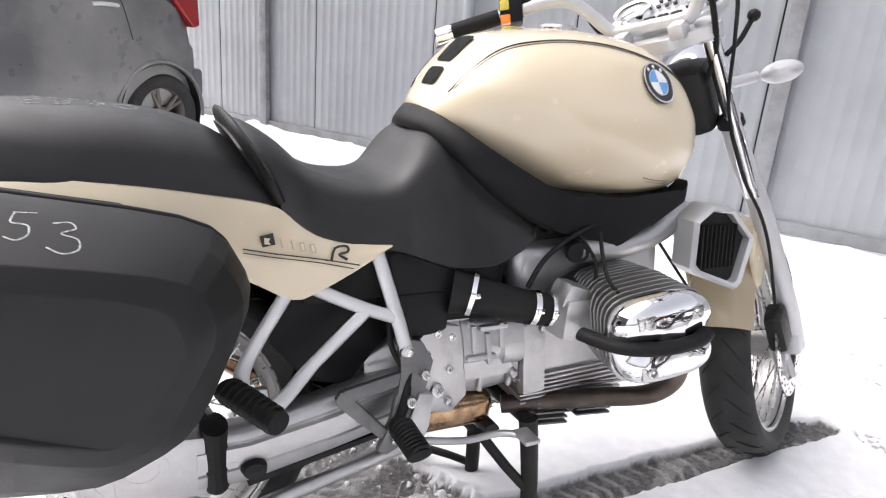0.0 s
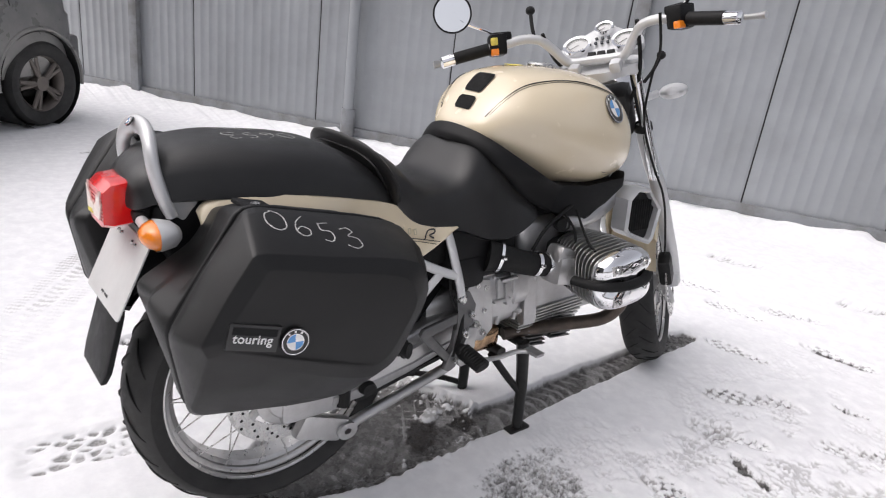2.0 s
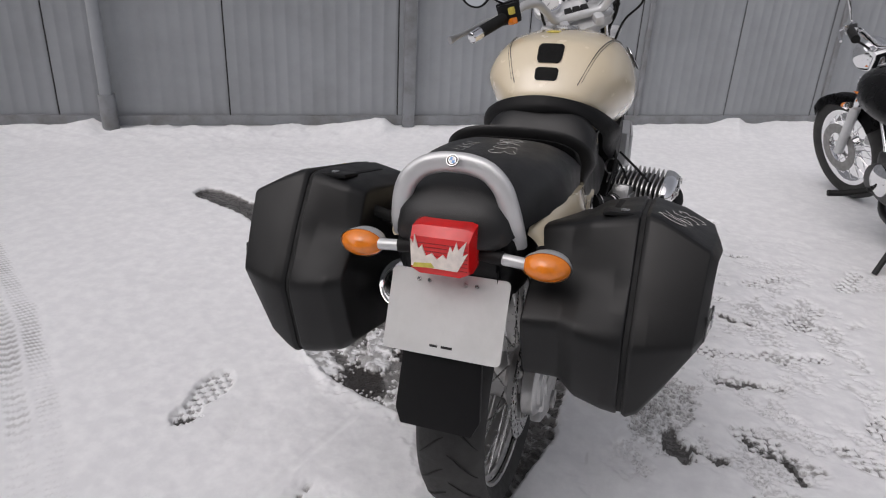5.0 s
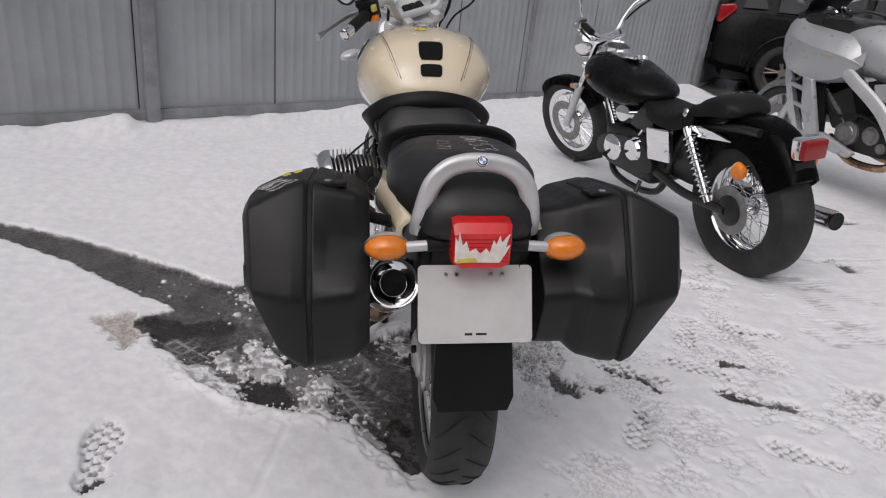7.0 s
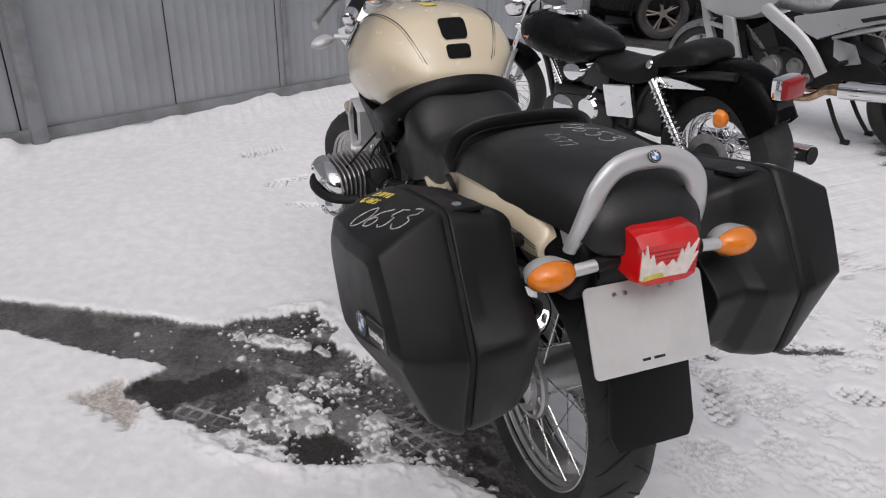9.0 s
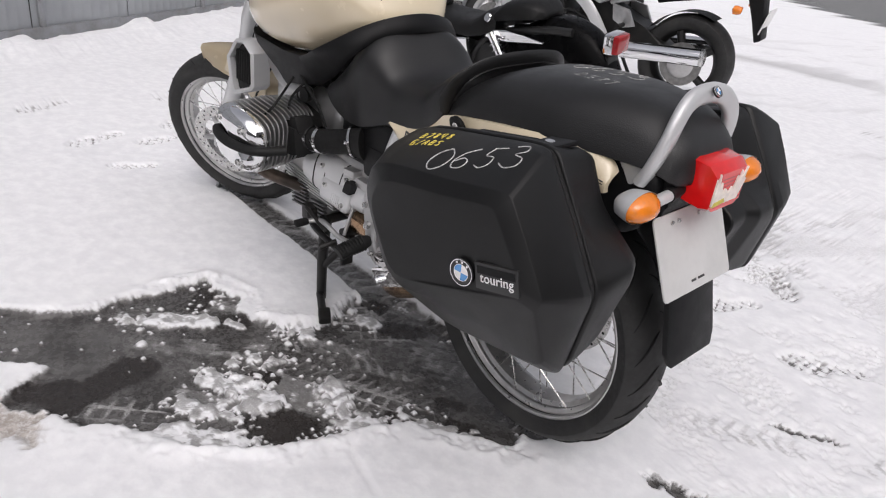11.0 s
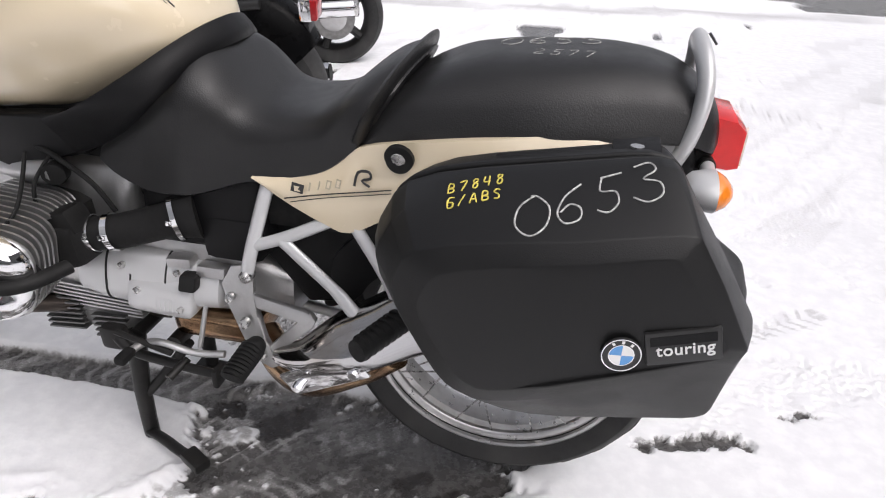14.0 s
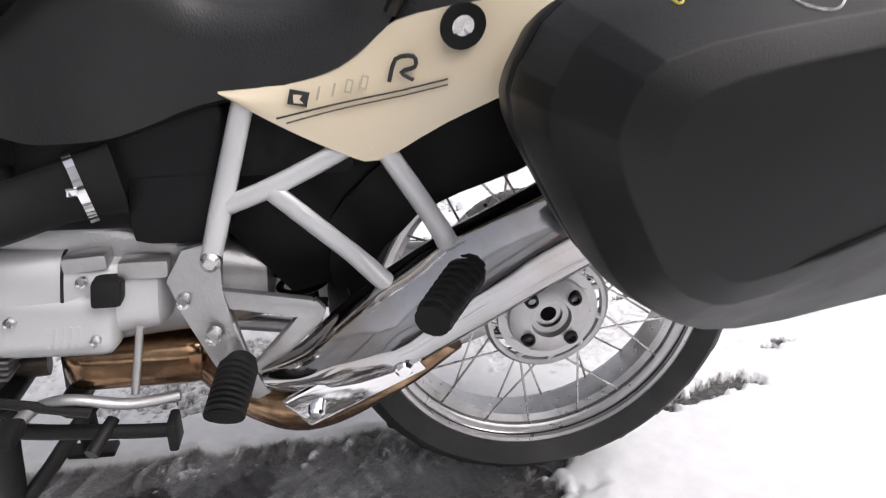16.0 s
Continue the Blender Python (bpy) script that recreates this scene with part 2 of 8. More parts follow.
def inside(X, Y, poly):
    """Signed distance to a polygon, positive inside."""
    d = np.full(X.shape, 1e9); odd = np.zeros(X.shape, bool)
    for (x0, y0), (x1, y1) in zip(poly, poly[1:] + poly[:1]):
        d = np.minimum(d, segdist(X, Y, x0, y0, x1, y1)[0])
        with np.errstate(divide="ignore", invalid="ignore"):
            cross = ((y0 > Y) != (y1 > Y)) & (X < (x1 - x0) * (Y - y0) / (y1 - y0 + 1e-12) + x0)
        odd ^= cross
    return np.where(odd, d, -d)


def sole(X, Y, x, y, deg, size=0.29):
    """A boot print: ball, waist and heel, with lugs across it."""
    c, s_ = math.cos(radians(deg)), math.sin(radians(deg))
    u, v = ((X - x) * c + (Y - y) * s_) / size, (-(X - x) * s_ + (Y - y) * c) / size
    ball, heel = 1 - np.hypot((u - 0.17) / 0.31, v / 0.18), 1 - np.hypot((u + 0.33) / 0.17, v / 0.135)
    waist = 1 - np.hypot(u / 0.35, (v - 0.01) / 0.12)
    m = np.maximum(np.maximum(ball, heel), waist)
    lugs = 0.5 + 0.5 * np.sign(np.sin(u * 46 + 6 * np.abs(v)) * np.cos(v * 40))
    return soft(m, 0.16), lugs


# outline of the churned wet patch, and the wedge of snow that points into it
WET = [(1.17, .93), (1.07, .70), (1.09, .58), (1.09, .46), (1.08, .37), (.94, .31), (.87, .36), (.79, .33), (.71, .24), (.69, .17), (.75, .02), (.74, -.05), (.62, -.11), (.44, -.12), (.27, -.10), (.08, -.04), (-.03, .07), (.08, .14), (.20, .23), (.25, .33), (.26, .43), (.30, .55), (.35, .63), (.43, .72), (.55, .80), (.60, .87), (.68, .91), (.74, .98), (.80, .98), (.86, .86), (.95, .97), (1.10, 1.12)]
FURROWS = [(-0.80, 0.62, -0.35, 0.51), (-0.35, 0.51, 0.26, 0.395)]


def cells(x, y, seed, cell):
    """How far a point lies from the border between the cells of a random net."""
    tab = np.random.RandomState(seed).rand(64, 64, 2)
    u, v = x / cell, y / cell
    i, j = np.floor(u).astype(int), np.floor(v).astype(int)
    a, b = np.full(x.shape, 9.0), np.full(x.shape, 9.0)
    for di in (-1, 0, 1):
        for dj in (-1, 0, 1):
            q = tab[(i + di) % 64, (j + dj) % 64]
            d = np.hypot(i + di + q[..., 0] - u, j + dj + q[..., 1] - v)
            b = np.where(d < a, a, np.minimum(b, d)); a = np.minimum(a, d)
    return b - a


def strip(X, Y, pts):
    """Distance to a bent line, length along it, and the side it lies on."""
    best, run, side, s0 = np.full(X.shape, 1e9), np.zeros(X.shape), np.zeros(X.shape), 0.0
    for (x0, y0), (x1, y1) in zip(pts, pts[1:]):
        d, t = segdist(X, Y, x0, y0, x1, y1)
        L = math.hypot(x1 - x0, y1 - y0)
        near = d < best
        run = np.where(near, s0 + t * L, run)
        side = np.where(near, ((X - x0) * (y1 - y0) - (Y - y0) * (x1 - x0)) / L, side)
        best = np.minimum(best, d); s0 += L
    return best, run, side


def rise(x, y):
    return (0.03 * np.clip(-y - 0.5, 0, 3.5) + 0.075 * np.clip((-y - 1.7) / 1.5, 0, 1) * np.clip((6.5 - x) / 3.0, 0, 1)) * np.clip((32 + y) / 20, 0, 1)


def build_ground():
    xs, ys = axis_lines(-1.15, 2.62, 0.0075, 160), axis_lines(-1.5, 2.6, 0.0075, 160)
    xs = np.r_[xs[xs < -0.05], np.arange(-0.05, 1.25, 0.0048), xs[xs >= 1.25]]
    ys = np.r_[ys[ys < -0.55], np.arange(-0.55, 1.05, 0.0048), ys[ys >= 1.05]]
    X, Y = np.meshgrid(xs, ys, indexing="ij")
    n_big, n_mid, n_fine = fbm(X, Y, 3, 0.55), fbm(X, Y, 11, 0.16), fbm(X, Y, 23, 0.045, 3)
    n_chip = fbm(X, Y, 41, 0.085, 4)
    n_crumb = fbm(X, Y, 57, 0.020, 3)
    net = cells(X, Y, 5, 0.026)
    wob = (n_mid - 0.5) * 0.16 + (n_fine - 0.5) * 0.07
    # the churned wet patch beside the machine and the shovelled lane that leads to it
    area = inside(X, Y, WET)
    d, _, _ = strip(X, Y, [(1.60, 2.02), (1.49, 1.68), (1.31, 1.33), (1.06, 0.95)])
    area = np.maximum(area, np.interp(Y, [0.95, 1.30, 1.70, 2.05], [0.125, 0.095, 0.075, 0.080]) - d)
    calm = soft(X * 0.5 + Y - 1.18, 0.15)
    wet = soft(area + (wob * 0.30 + (n_chip - 0.5) * 0.05) * (1 - 0.7 * calm) + (n_crumb - 0.5) * 0.030, 0.014)
    # wet slush dragged along the way of the wheels
    drag = fbm((X * 0.80 + Y * 0.60) * 0.22, X * -0.60 + Y * 0.80, 83, 0.045, 5)
    flow = fbm((X * 0.47 + Y * 0.88) * 0.16, X * -0.88 + Y * 0.47, 97, 0.040, 5)
    lane_ = soft(X + 0.9 * Y - 1.42, 0.12)
    film = drag * (1 - lane_) + flow * lane_
    bare = 0.88 - 0.38 * soft(film - 0.54 + (n_chip - 0.5) * 0.20, 0.13) * (1 - 0.4 * lane_) - 0.20 * soft(n_crumb - 0.62, 0.06) * (1 - 0.7 * lane_)
    # the tyre's ribs pressed into the slush
    d, run, side = strip(X, Y, [(0.66, 0.36), (0.50, 0.24), (0.25, 0.06)])
    band = soft(0.075 - d + wob * 0.2, 0.03)
    ribs = soft(np.sin(run * 175 + 1600 * side * side + 5 * n_mid) - 0.35, 0.4) * soft(n_chip - 0.44, 0.10) * soft(d - 0.012, 0.01)
    bare = bare - band * (0.42 * ribs - 0.06)
    for x0, y0, x1, y1, w in ((0.42, 0.30, 0.24, 0.20, 0.04), (0.58, 0.72, 0.68, 0.84, 0.035), (0.76, 0.18, 0.68, 0.02, 0.055), (0.62, 0.10, 0.56, 0.00, 0.05)):
        d, run, side = strip(X, Y, [(x0, y0), (x1, y1)])
        block = soft(np.maximum(np.sin(run * 150), np.sin(side * 150 + 1)) - 0.80 + (n_fine - 0.5) * 0.6, 0.12)
        bare = bare - soft(w - d + wob * 0.2, 0.02) * (0.75 * block - 0.02)
    # bare, dark hollows full of melt water
    pool = np.zeros_like(X)
    for x0, y0, x1, y1, w in ((0.41, 0.50, 0.33, 0.46, 0.062), (0.29, 0.50, 0.28, 0.45, 0.03), (0.58, 0.445, 0.56, 0.42, 0.036), (0.85, 0.42, 0.83, 0.36, 0.034), (0.70, 0.90, 0.76, 0.70, 0.048), (0.79, 0.93, 0.74, 0.84, 0.045), (0.60, 0.02, 0.53, -0.05, 0.036), (0.70, -0.03, 0.74, -0.02, 0.028), (0.23, 0.09, 0.20, 0.06, 0.020), (0.98, 0.44, 1.03, 0.38, 0.03), (0.26, 0.24, 0.24, 0.26, 0.018), (0.15, 0.13, 0.12, 0.10, 0.02)):
        d, _ = segdist(X, Y, x0, y0, x1, y1)
        pool = np.maximum(pool, soft(w - d + wob * 0.30 + (n_crumb - 0.5) * 0.03, 0.014))
    bare = np.maximum(bare, pool)
    # lumps of snow left lying in it, and the crumbs round them
    heap, high = np.zeros_like(X), np.zeros_like(X)
    for x0, y0, x1, y1, w, tall, tidy in ((0.945, 0.575, 0.865, 0.455, 0.030, 0.024, 0.9), (0.84, 0.405, 0.80, 0.385, 0.011, 0.014, 0.9), (0.63, 0.55, 0.47, 0.47, 0.040, 0.022, 0.2), (0.66, 0.47, 0.60, 0.37, 0.022, 0.014, 0.1), (0.43, 0.315, 0.36, 0.33, 0.034, 0.022, 0.3), (0.30, 0.345, 0.26, 0.30, 0.034, 0.016, 0.2), (0.47, 0.72, 0.37, 0.60, 0.045, 0.022, 0.3), (0.57, 0.66, 0.50, 0.62, 0.025, 0.016, 0.1), (0.645, 0.055, 0.615, 0.035, 0.024, 0.018, 0.9), (0.74, 0.28, 0.70, 0.22, 0.030, 0.014, 0.0), (0.52, 0.57, 0.44, 0.56, 0.020, 0.012, 0.0), (0.20, 0.21, 0.10, 0.14, 0.025, 0.012, 0.0), (1.00, 0.66, 0.98, 0.60, 0.012, 0.010, 0.2)):
        d, _ = segdist(X, Y, x0, y0, x1, y1)
        k = soft(w - d + wob * 0.22 * (1.3 - tidy) + (n_crumb - 0.5) * 0.11 * (1.15 - tidy), 0.010)
        heap = np.maximum(heap, k)
        high = np.maximum(high, k * tall * (0.55 + 0.9 * (n_fine - 0.5 + (n_crumb - 0.5) * (1 - tidy))) * soft(w - d + 0.012, 0.02))
    dice = random.Random(77)
    def crumb(x, y, r, tall):
        i0, i1 = np.searchsorted(xs, (x - r, x + r)); j0, j1 = np.searchsorted(ys, (y - r, y + r))
        if i1 - i0 < 1 or j1 - j0 < 1:
            return
        g = np.clip(1.35 * n_crumb[i0:i1, j0:j1] + 0.35 - ((X[i0:i1, j0:j1] - x) ** 2 + (Y[i0:i1, j0:j1] - y) ** 2) / (r * r), 0, 1) ** 0.5
        heap[i0:i1, j0:j1] = np.maximum(heap[i0:i1, j0:j1], np.clip(g * 1.2, 0, 0.72)); high[i0:i1, j0:j1] = np.maximum(high[i0:i1, j0:j1], g * tall)
    for x0, y0, w, count in ((0.56, 0.52, 0.09, 130), (0.40, 0.33, 0.07, 70), (0.45, 0.66, 0.09, 120), (0.64, 0.42, 0.07, 50), (0.72, 0.26, 0.06, 70), (0.95, 0.40, 0.09, 45), (0.28, 0.42, 0.06, 50), (0.9, 0.62, 0.14, 40), (0.55, 0.3, 0.16, 60), (0.25, 0.22, 0.07, 40), (0.33, 0.56, 0.05, 40), (1.05, 0.9, 0.12, 14), (0.68, 0.08, 0.06, 40)):
        for _ in range(count):
            r = 0.004 + 0.010 * dice.random() ** 4
            if dice.random() < 0.35:
                continue
            crumb(dice.gauss(x0, w * 0.6), dice.gauss(y0, w * 0.6), r, r * 0.9)
    # more crumbs along its broken rim
    for (x0, y0), (x1, y1) in zip(WET, WET[1:]):
        for _ in range(int(75 * math.hypot(x1 - x0, y1 - y0)) if y0 < 0.80 else 1):
            t = dice.random(); r = 0.004 + 0.009 * dice.random() ** 2
            crumb(x0 + t * (x1 - x0) + dice.gauss(0, 0.016), y0 + t * (y1 - y0) + dice.gauss(0, 0.016), r, r * 0.9)
    bare = np.clip(wet * bare * (1 - heap), 0, 1)
    pool = pool * wet * (1 - heap)
    # worn pale concrete showing beside the wedge
    tan = soft(inside(X, Y, [(0.78, 1.11), (0.84, 1.01), (0.70, 0.90), (0.60, 0.97)]) + wob * 0.25 + (n_crumb - 0.5) * 0.05, 0.02) * (1 - wet)
    # small scraped spots
    for x0, y0, x1, y1, w in [(-0.27, -0.14, -0.44, -0.205, 0.024), (-0.40, -0.20, -0.50, -0.215, 0.016), (-0.62, -0.33, -0.67, -0.36, 0.016), (-0.35, -0.61, -0.48, -0.70, 0.012), (1.70, -0.02, 1.93, -0.045, 0.036), (2.37, -0.36, 2.41, -0.58, 0.016), (1.95, -0.65, 1.97, -0.72, 0.012), (1.31, -0.60, 1.27, -0.70, 0.010), (0.82, -0.61, 0.84, -0.72, 0.018), (0.56, -1.13, 0.54, -1.19, 0.018), (0.36, -1.05, 0.30, -1.20, 0.022), (1.44, -2.16, 1.32, -2.20, 0.03), (1.98, -2.55, 1.93, -2.63, 0.03), (0.47, -0.46, 0.37, -0.50, 0.034), (0.42, -0.52, 0.40, -0.60, 0.018), (0.54, -0.67, 0.50, -0.72, 0.014), (0.47, -0.78, 0.40, -0.80, 0.014), (0.80, -1.30, 0.76, -1.38, 0.012), (-0.03, 0.855, -0.01, 0.83, 0.014)]:
        d, _ = segdist(X, Y, x0, y0, x1, y1)
        bare = np.maximum(bare, 0.9 * soft(w - d + wob * 0.30 + (n_crumb - 0.5) * 0.05, 0.012))
    # the machine's own wheel track, thin slush with the tread's ribs in it
    d, along, side = strip(X, Y, [(0.02, -0.03), (0.30, -0.07), (0.90, -0.068), (1.45, -0.045), (1.93, -0.045)])
    track = soft(np.interp(X, [0, 0.3, 0.9, 1.4, 1.95], [0.05, 0.075, 0.055, 0.048, 0.04]) - d + wob * 0.06 + (n_crumb - 0.5) * 0.012, 0.009)
    rung = soft(np.sin(along * 130 + 60 * np.abs(side) + 6 * n_mid) - 0.55, 0.35) * soft(n_chip - 0.42, 0.12)
    behind, run, side = strip(X, Y, [(-0.80, -0.84), (-0.30, -0.49), (-0.02, -0.28)])
    old = soft(0.050 - behind + wob * 0.2, 0.02) * soft(n_mid - 0.40, 0.15)
    old_rib = soft(np.sin(run * 150 + 90 * np.abs(side)) - 0.1, 0.5)
    bare = np.maximum(bare, track * (0.70 - 0.30 * rung - 0.22 * soft(film - 0.55, 0.1) + 0.15 * soft(0.35 - X, 0.2)))
    # tracks of cars, shallow
    rut, tread = np.zeros_like(X), np.zeros_like(X)
    for pts, w in (([(0.92, 3.35), (0.79, 2.95), (0.50, 2.35), (0.12, 1.72), (-0.30, 1.14), (-0.56, 0.84), (-1.2, 0.35), (-2.4, -0.3)], 0.115), ([(1.40, -1.76), (1.01, -1.80), (0.72, -1.86), (0.2, -2.0)], 0.045), ([(-2.4, -2.2), (-1.0, -2.9), (0.8, -4.2)], 0.06), ([(-3.0, -2.8), (-1.2, -3.5), (0.6, -4.9)], 0.06)):
        d, run, side = strip(X, Y, pts)
        k = soft(w - d + wob * 0.20, 0.025) * (0.55 + 0.45 * soft(n_big - 0.45, 0.2))
        # ribs across the shoulders, blocks along the middle
        rib = np.where(d > 0.35 * w, np.sin(run * 260), np.sin(run * 170 + d * 60))
        tread = np.where(k > rut, (0.5 + 0.5 * np.sign(rib)) * soft(np.abs(d - 0.35 * w) - 0.008, 0.008) * (0.35 + 0.65 * n_chip), tread)
        rut = np.maximum(rut, k)
    # a thin furrow beside it
    for x0, y0, x1, y1 in FURROWS:
        d, _ = segdist(X, Y, x0, y0, x1, y1)
        rut = np.maximum(rut, 0.7 * soft(0.009 - d + wob * 0.06, 0.007))
    # boot prints, from toe to heel
    press, lug = np.zeros_like(X), np.zeros_like(X)
    for x0, y0, x1, y1 in [(2.00, -.09, 2.05, -.34), (2.37, -.33, 2.42, -.61), (2.38, .14, 2.44, -.12), (2.43, .42, 2.56, .16), (2.14, .34, 2.09, .15), (1.58, -.33, 1.83, -.53), (1.36, -.40, 1.47, -.63), (2.56, -.05, 2.71, -.28), (3.0, .50, 3.15, .25), (3.05, -.20, 3.2, -.42), (1.00, -.48, 1.02, -.72), (.82, -.56, .84, -.80), (1.03, -.72, 1.10, -.96), (1.62, -.70, 1.80, -.88), (1.28, -.86, 1.52, -.98), (.58, -.62, .44, -.86), (.60, -.90, .46, -1.12), (.68, -1.02, .90, -1.16), (.40, -1.00, .28, -1.25), (.36, -1.45, .28, -1.70), (.84, -1.24, .73, -1.46), (1.22, -1.22, 1.14, -1.45), (.10, -.60, .32, -.72), (.12, -1.0, .0, -1.22), (-.06, -1.35, .10, -1.58), (.22, .885, -.05, .855), (-.20, -.95, -.42, -1.12), (1.72, -1.1, 1.98, -1.2)]:
        m, l = sole(X, Y, (x0 + x1) / 2, (y0 + y1) / 2, math.degrees(math.atan2(y0 - y1, x0 - x1)), math.hypot(x1 - x0, y1 - y0) * 1.05)
        lug = np.where(m > press, l, lug); press = np.maximum(press, m)
    bare = np.maximum(bare, 0.62 * press * lug * soft(n_chip - 0.50, 0.10) * soft(1.6 - Y, 0.2))
    # a print of coarse tyre lugs behind the wheel, and a scuffed trough beside it
    c, s_ = math.cos(radians(-8)), math.sin(radians(-8))
    u, v = (X + 0.26) * c + (Y - 0.36) * s_, -(X + 0.26) * s_ + (Y - 0.36) * c
    blk = soft(0.15 - np.abs(u) + wob * 0.3, 0.03) * soft(0.075 - np.abs(v) + wob * 0.2, 0.02)
    lug = np.where(blk > press, soft(cells(X * 0.7, Y, 9, 0.030) - 0.30, 0.10), lug); press = np.maximum(press, blk)
    d, _, _ = strip(X, Y, [(-0.42, 0.80), (-0.25, 0.70), (0.10, 0.68)])
    trough = soft(0.05 - d + wob * 0.5, 0.05)
    # a patch worn thin, with the lugs of boots standing in it as a net
    worn = soft(inside(X, Y, [(0.64, -0.23), (0.88, -0.27), (0.76, -0.55), (0.45, -0.50), (0.36, -0.40)]) + wob * 0.5 + (n_crumb - 0.5) * 0.06, 0.03)
    bare = np.maximum(bare, worn * (0.36 + 0.22 * soft(net - 0.20 + (n_fine - 0.5) * 0.5, 0.14) * soft(n_mid - 0.35, 0.2)))
    # thin, mottled snow on the trodden side
    thin = soft(-0.28 - Y + (n_big - 0.5) * 0.7, 0.2) * soft(2.1 - X, 0.8) * soft(2.7 + Y, 1.0)
    scuff = fbm(X * 0.8 + Y * 0.35, Y * 1.15 - X * 0.25, 61, 0.15, 5)
    mott = soft(scuff - 0.57 + (n_fine - 0.5) * 0.45, 0.07) * thin * soft(net - 0.10 + (n_chip - 0.5) * 0.4, 0.12)
    # past the lot: cleared road and packed lanes
    far_road = soft(-0.777 * (X + 2.6) - 0.63 * (Y + 8.8) - (n_big - 0.5) * 0.5, 0.25)
    lane = soft(0.35 - np.abs(Y + 6.7 - 0.22 * X + (n_big - 0.5) * 0.5), 0.3) * 0.6
    melt = soft(0.9 - np.hypot((X - 6.75) / 2.0, (Y + 4.95) / 0.85) + (n_big - 0.5) * 0.4, 0.15)
    patch = soft(1 - np.hypot((X - 0.44) / 0.22, (Y + 5.02) / 0.30) + wob, 0.2)
    strips = np.zeros_like(X)
    for x0, y0, x1, y1, w in [(-1.2, -5.9, -1.7, -6.4, 0.03), (-0.6, -5.0, -0.45, -5.35, 0.035), (-2.6, -8.2, -3.6, -8.4, 0.22), (2.2, -3.6, 1.5, -2.9, 0.03), (0.35, 3.35, 0.62, 3.25, 0.03)]:
        d, _ = segdist(X, Y, x0, y0, x1, y1)
        strips = np.maximum(strips, soft(w - d + wob * 0.3, 0.03))
    run, side = X * -0.55 + Y * -0.83, X * -0.83 + Y * 0.55
    streak = soft(fbm(run * 0.16, side, 71, 0.22, 5) - 0.56, 0.10) * soft(-1.3 - Y + 0.5 * soft(-0.9 - X, 0.5), 0.5)
    bare = np.clip(np.maximum.reduce([bare, far_road, pool, melt, patch, strips, 0.36 * soft(scuff - 0.60 + (n_fine - 0.5) * 0.6 + (n_crumb - 0.5) * 0.25, 0.07) * thin * soft(-0.15 - Y, 0.1) * soft(X + 0.15, 0.25) * soft(1.1 - X, 0.4) * soft(1.1 + Y, 0.35)]), 0, 1)
    grey = np.clip(np.maximum.reduce([0.55 * track, old * (0.15 + 0.36 * old_rib), press * (0.16 + 0.72 * lug * soft(n_chip - 0.34, 0.10)), mott * (0.28 + 0.30 * soft(X + 0.2, 0.4)), streak * 0.40, lane, trough * 0.30 * soft(n_chip - 0.5, 0.1), rut * (0.34 + 0.42 * tread), wet * heap * (0.15 + 0.55 * soft(n_crumb - 0.5, 0.12))]), 0, 1) * (1 - bare)
    grey = np.maximum(grey, np.maximum(wet, 0.9 * track) * (1 - heap))
    depth = 0.026 + 0.022 * (n_big - 0.5) + 0.008 * (n_mid - 0.5) + 0.0025 * (n_fine - 0.5)
    # a heap along the fence
    away = (X - 2.379) * 0.8485 + (Y - 3.439) * 0.5291
    run_ = (X - 2.379) * 0.5291 - (Y - 3.439) * 0.8485
    depth = depth + 0.07 * soft(0.15 - np.abs(away + 0.1), 0.25) * (0.4 + n_mid)
    # drifts blown against the posts
    for s0, tall in ((1.93, 0.06), (3.84, 0.05), (4.95, 0.05), (-2.24, 0.05), (-0.12, 0.05)):
        ahead = np.clip(-away, 0, 2)
        depth = depth + tall * np.exp(-((run_ - s0 + 0.10 * ahead) / np.where(run_ > s0, 0.05, 0.20)) ** 2) * np.exp(-(ahead / 0.22) ** 2)
    # a crumbled lip round the wet patch
    lip = np.exp(-((area + 0.02) / 0.03) ** 2) * soft(n_chip - 0.45, 0.1)
    Z = depth * (1 - wet) * (1 - np.maximum(0.8 * track, 0.4 * press)) * (1 - 0.7 * tan) - 0.006 * press * lug - 0.002 * track * (1 - rung) - 0.007 * rut * (0.5 + 0.5 * tread) - 0.010 * mott - 0.010 * trough * (0.4 + 1.2 * n_chip) - 0.006 * worn + 0.014 * lip * (1 - wet) * (1 - calm)
    Z = Z + wet * (0.004 * (1 - bare) + 0.002 * n_fine) + high * (0.4 + 0.6 * wet)
    Z = np.where((bare > 0.5) & (wet < 0.5) & (track < 0.2), np.minimum(Z, 0.003 + 0.003 * n_fine), Z) - 0.028
    # the yard climbs a little away from the fence
    Z = Z + rise(X, Y)
    Z = np.where(np.hypot(X - 0.7, Y) > 40, -0.02, Z)
    nx, ny = X.shape
    idx = np.arange(nx * ny).reshape(nx, ny)
    quads = np.stack([idx[:-1, :-1], idx[1:, :-1], idx[1:, 1:], idx[:-1, 1:]], -1).reshape(-1, 4)
    me = bpy.data.meshes.new("ground")
    me.vertices.add(nx * ny); me.loops.add(quads.size); me.polygons.add(len(quads))
    me.vertices.foreach_set("co", np.stack([X, Y, Z], -1).ravel().astype(np.float32))
    me.loops.foreach_set("vertex_index", quads.ravel().astype(np.int32))
    me.polygons.foreach_set("loop_start", (np.arange(len(quads)) * 4).astype(np.int32))
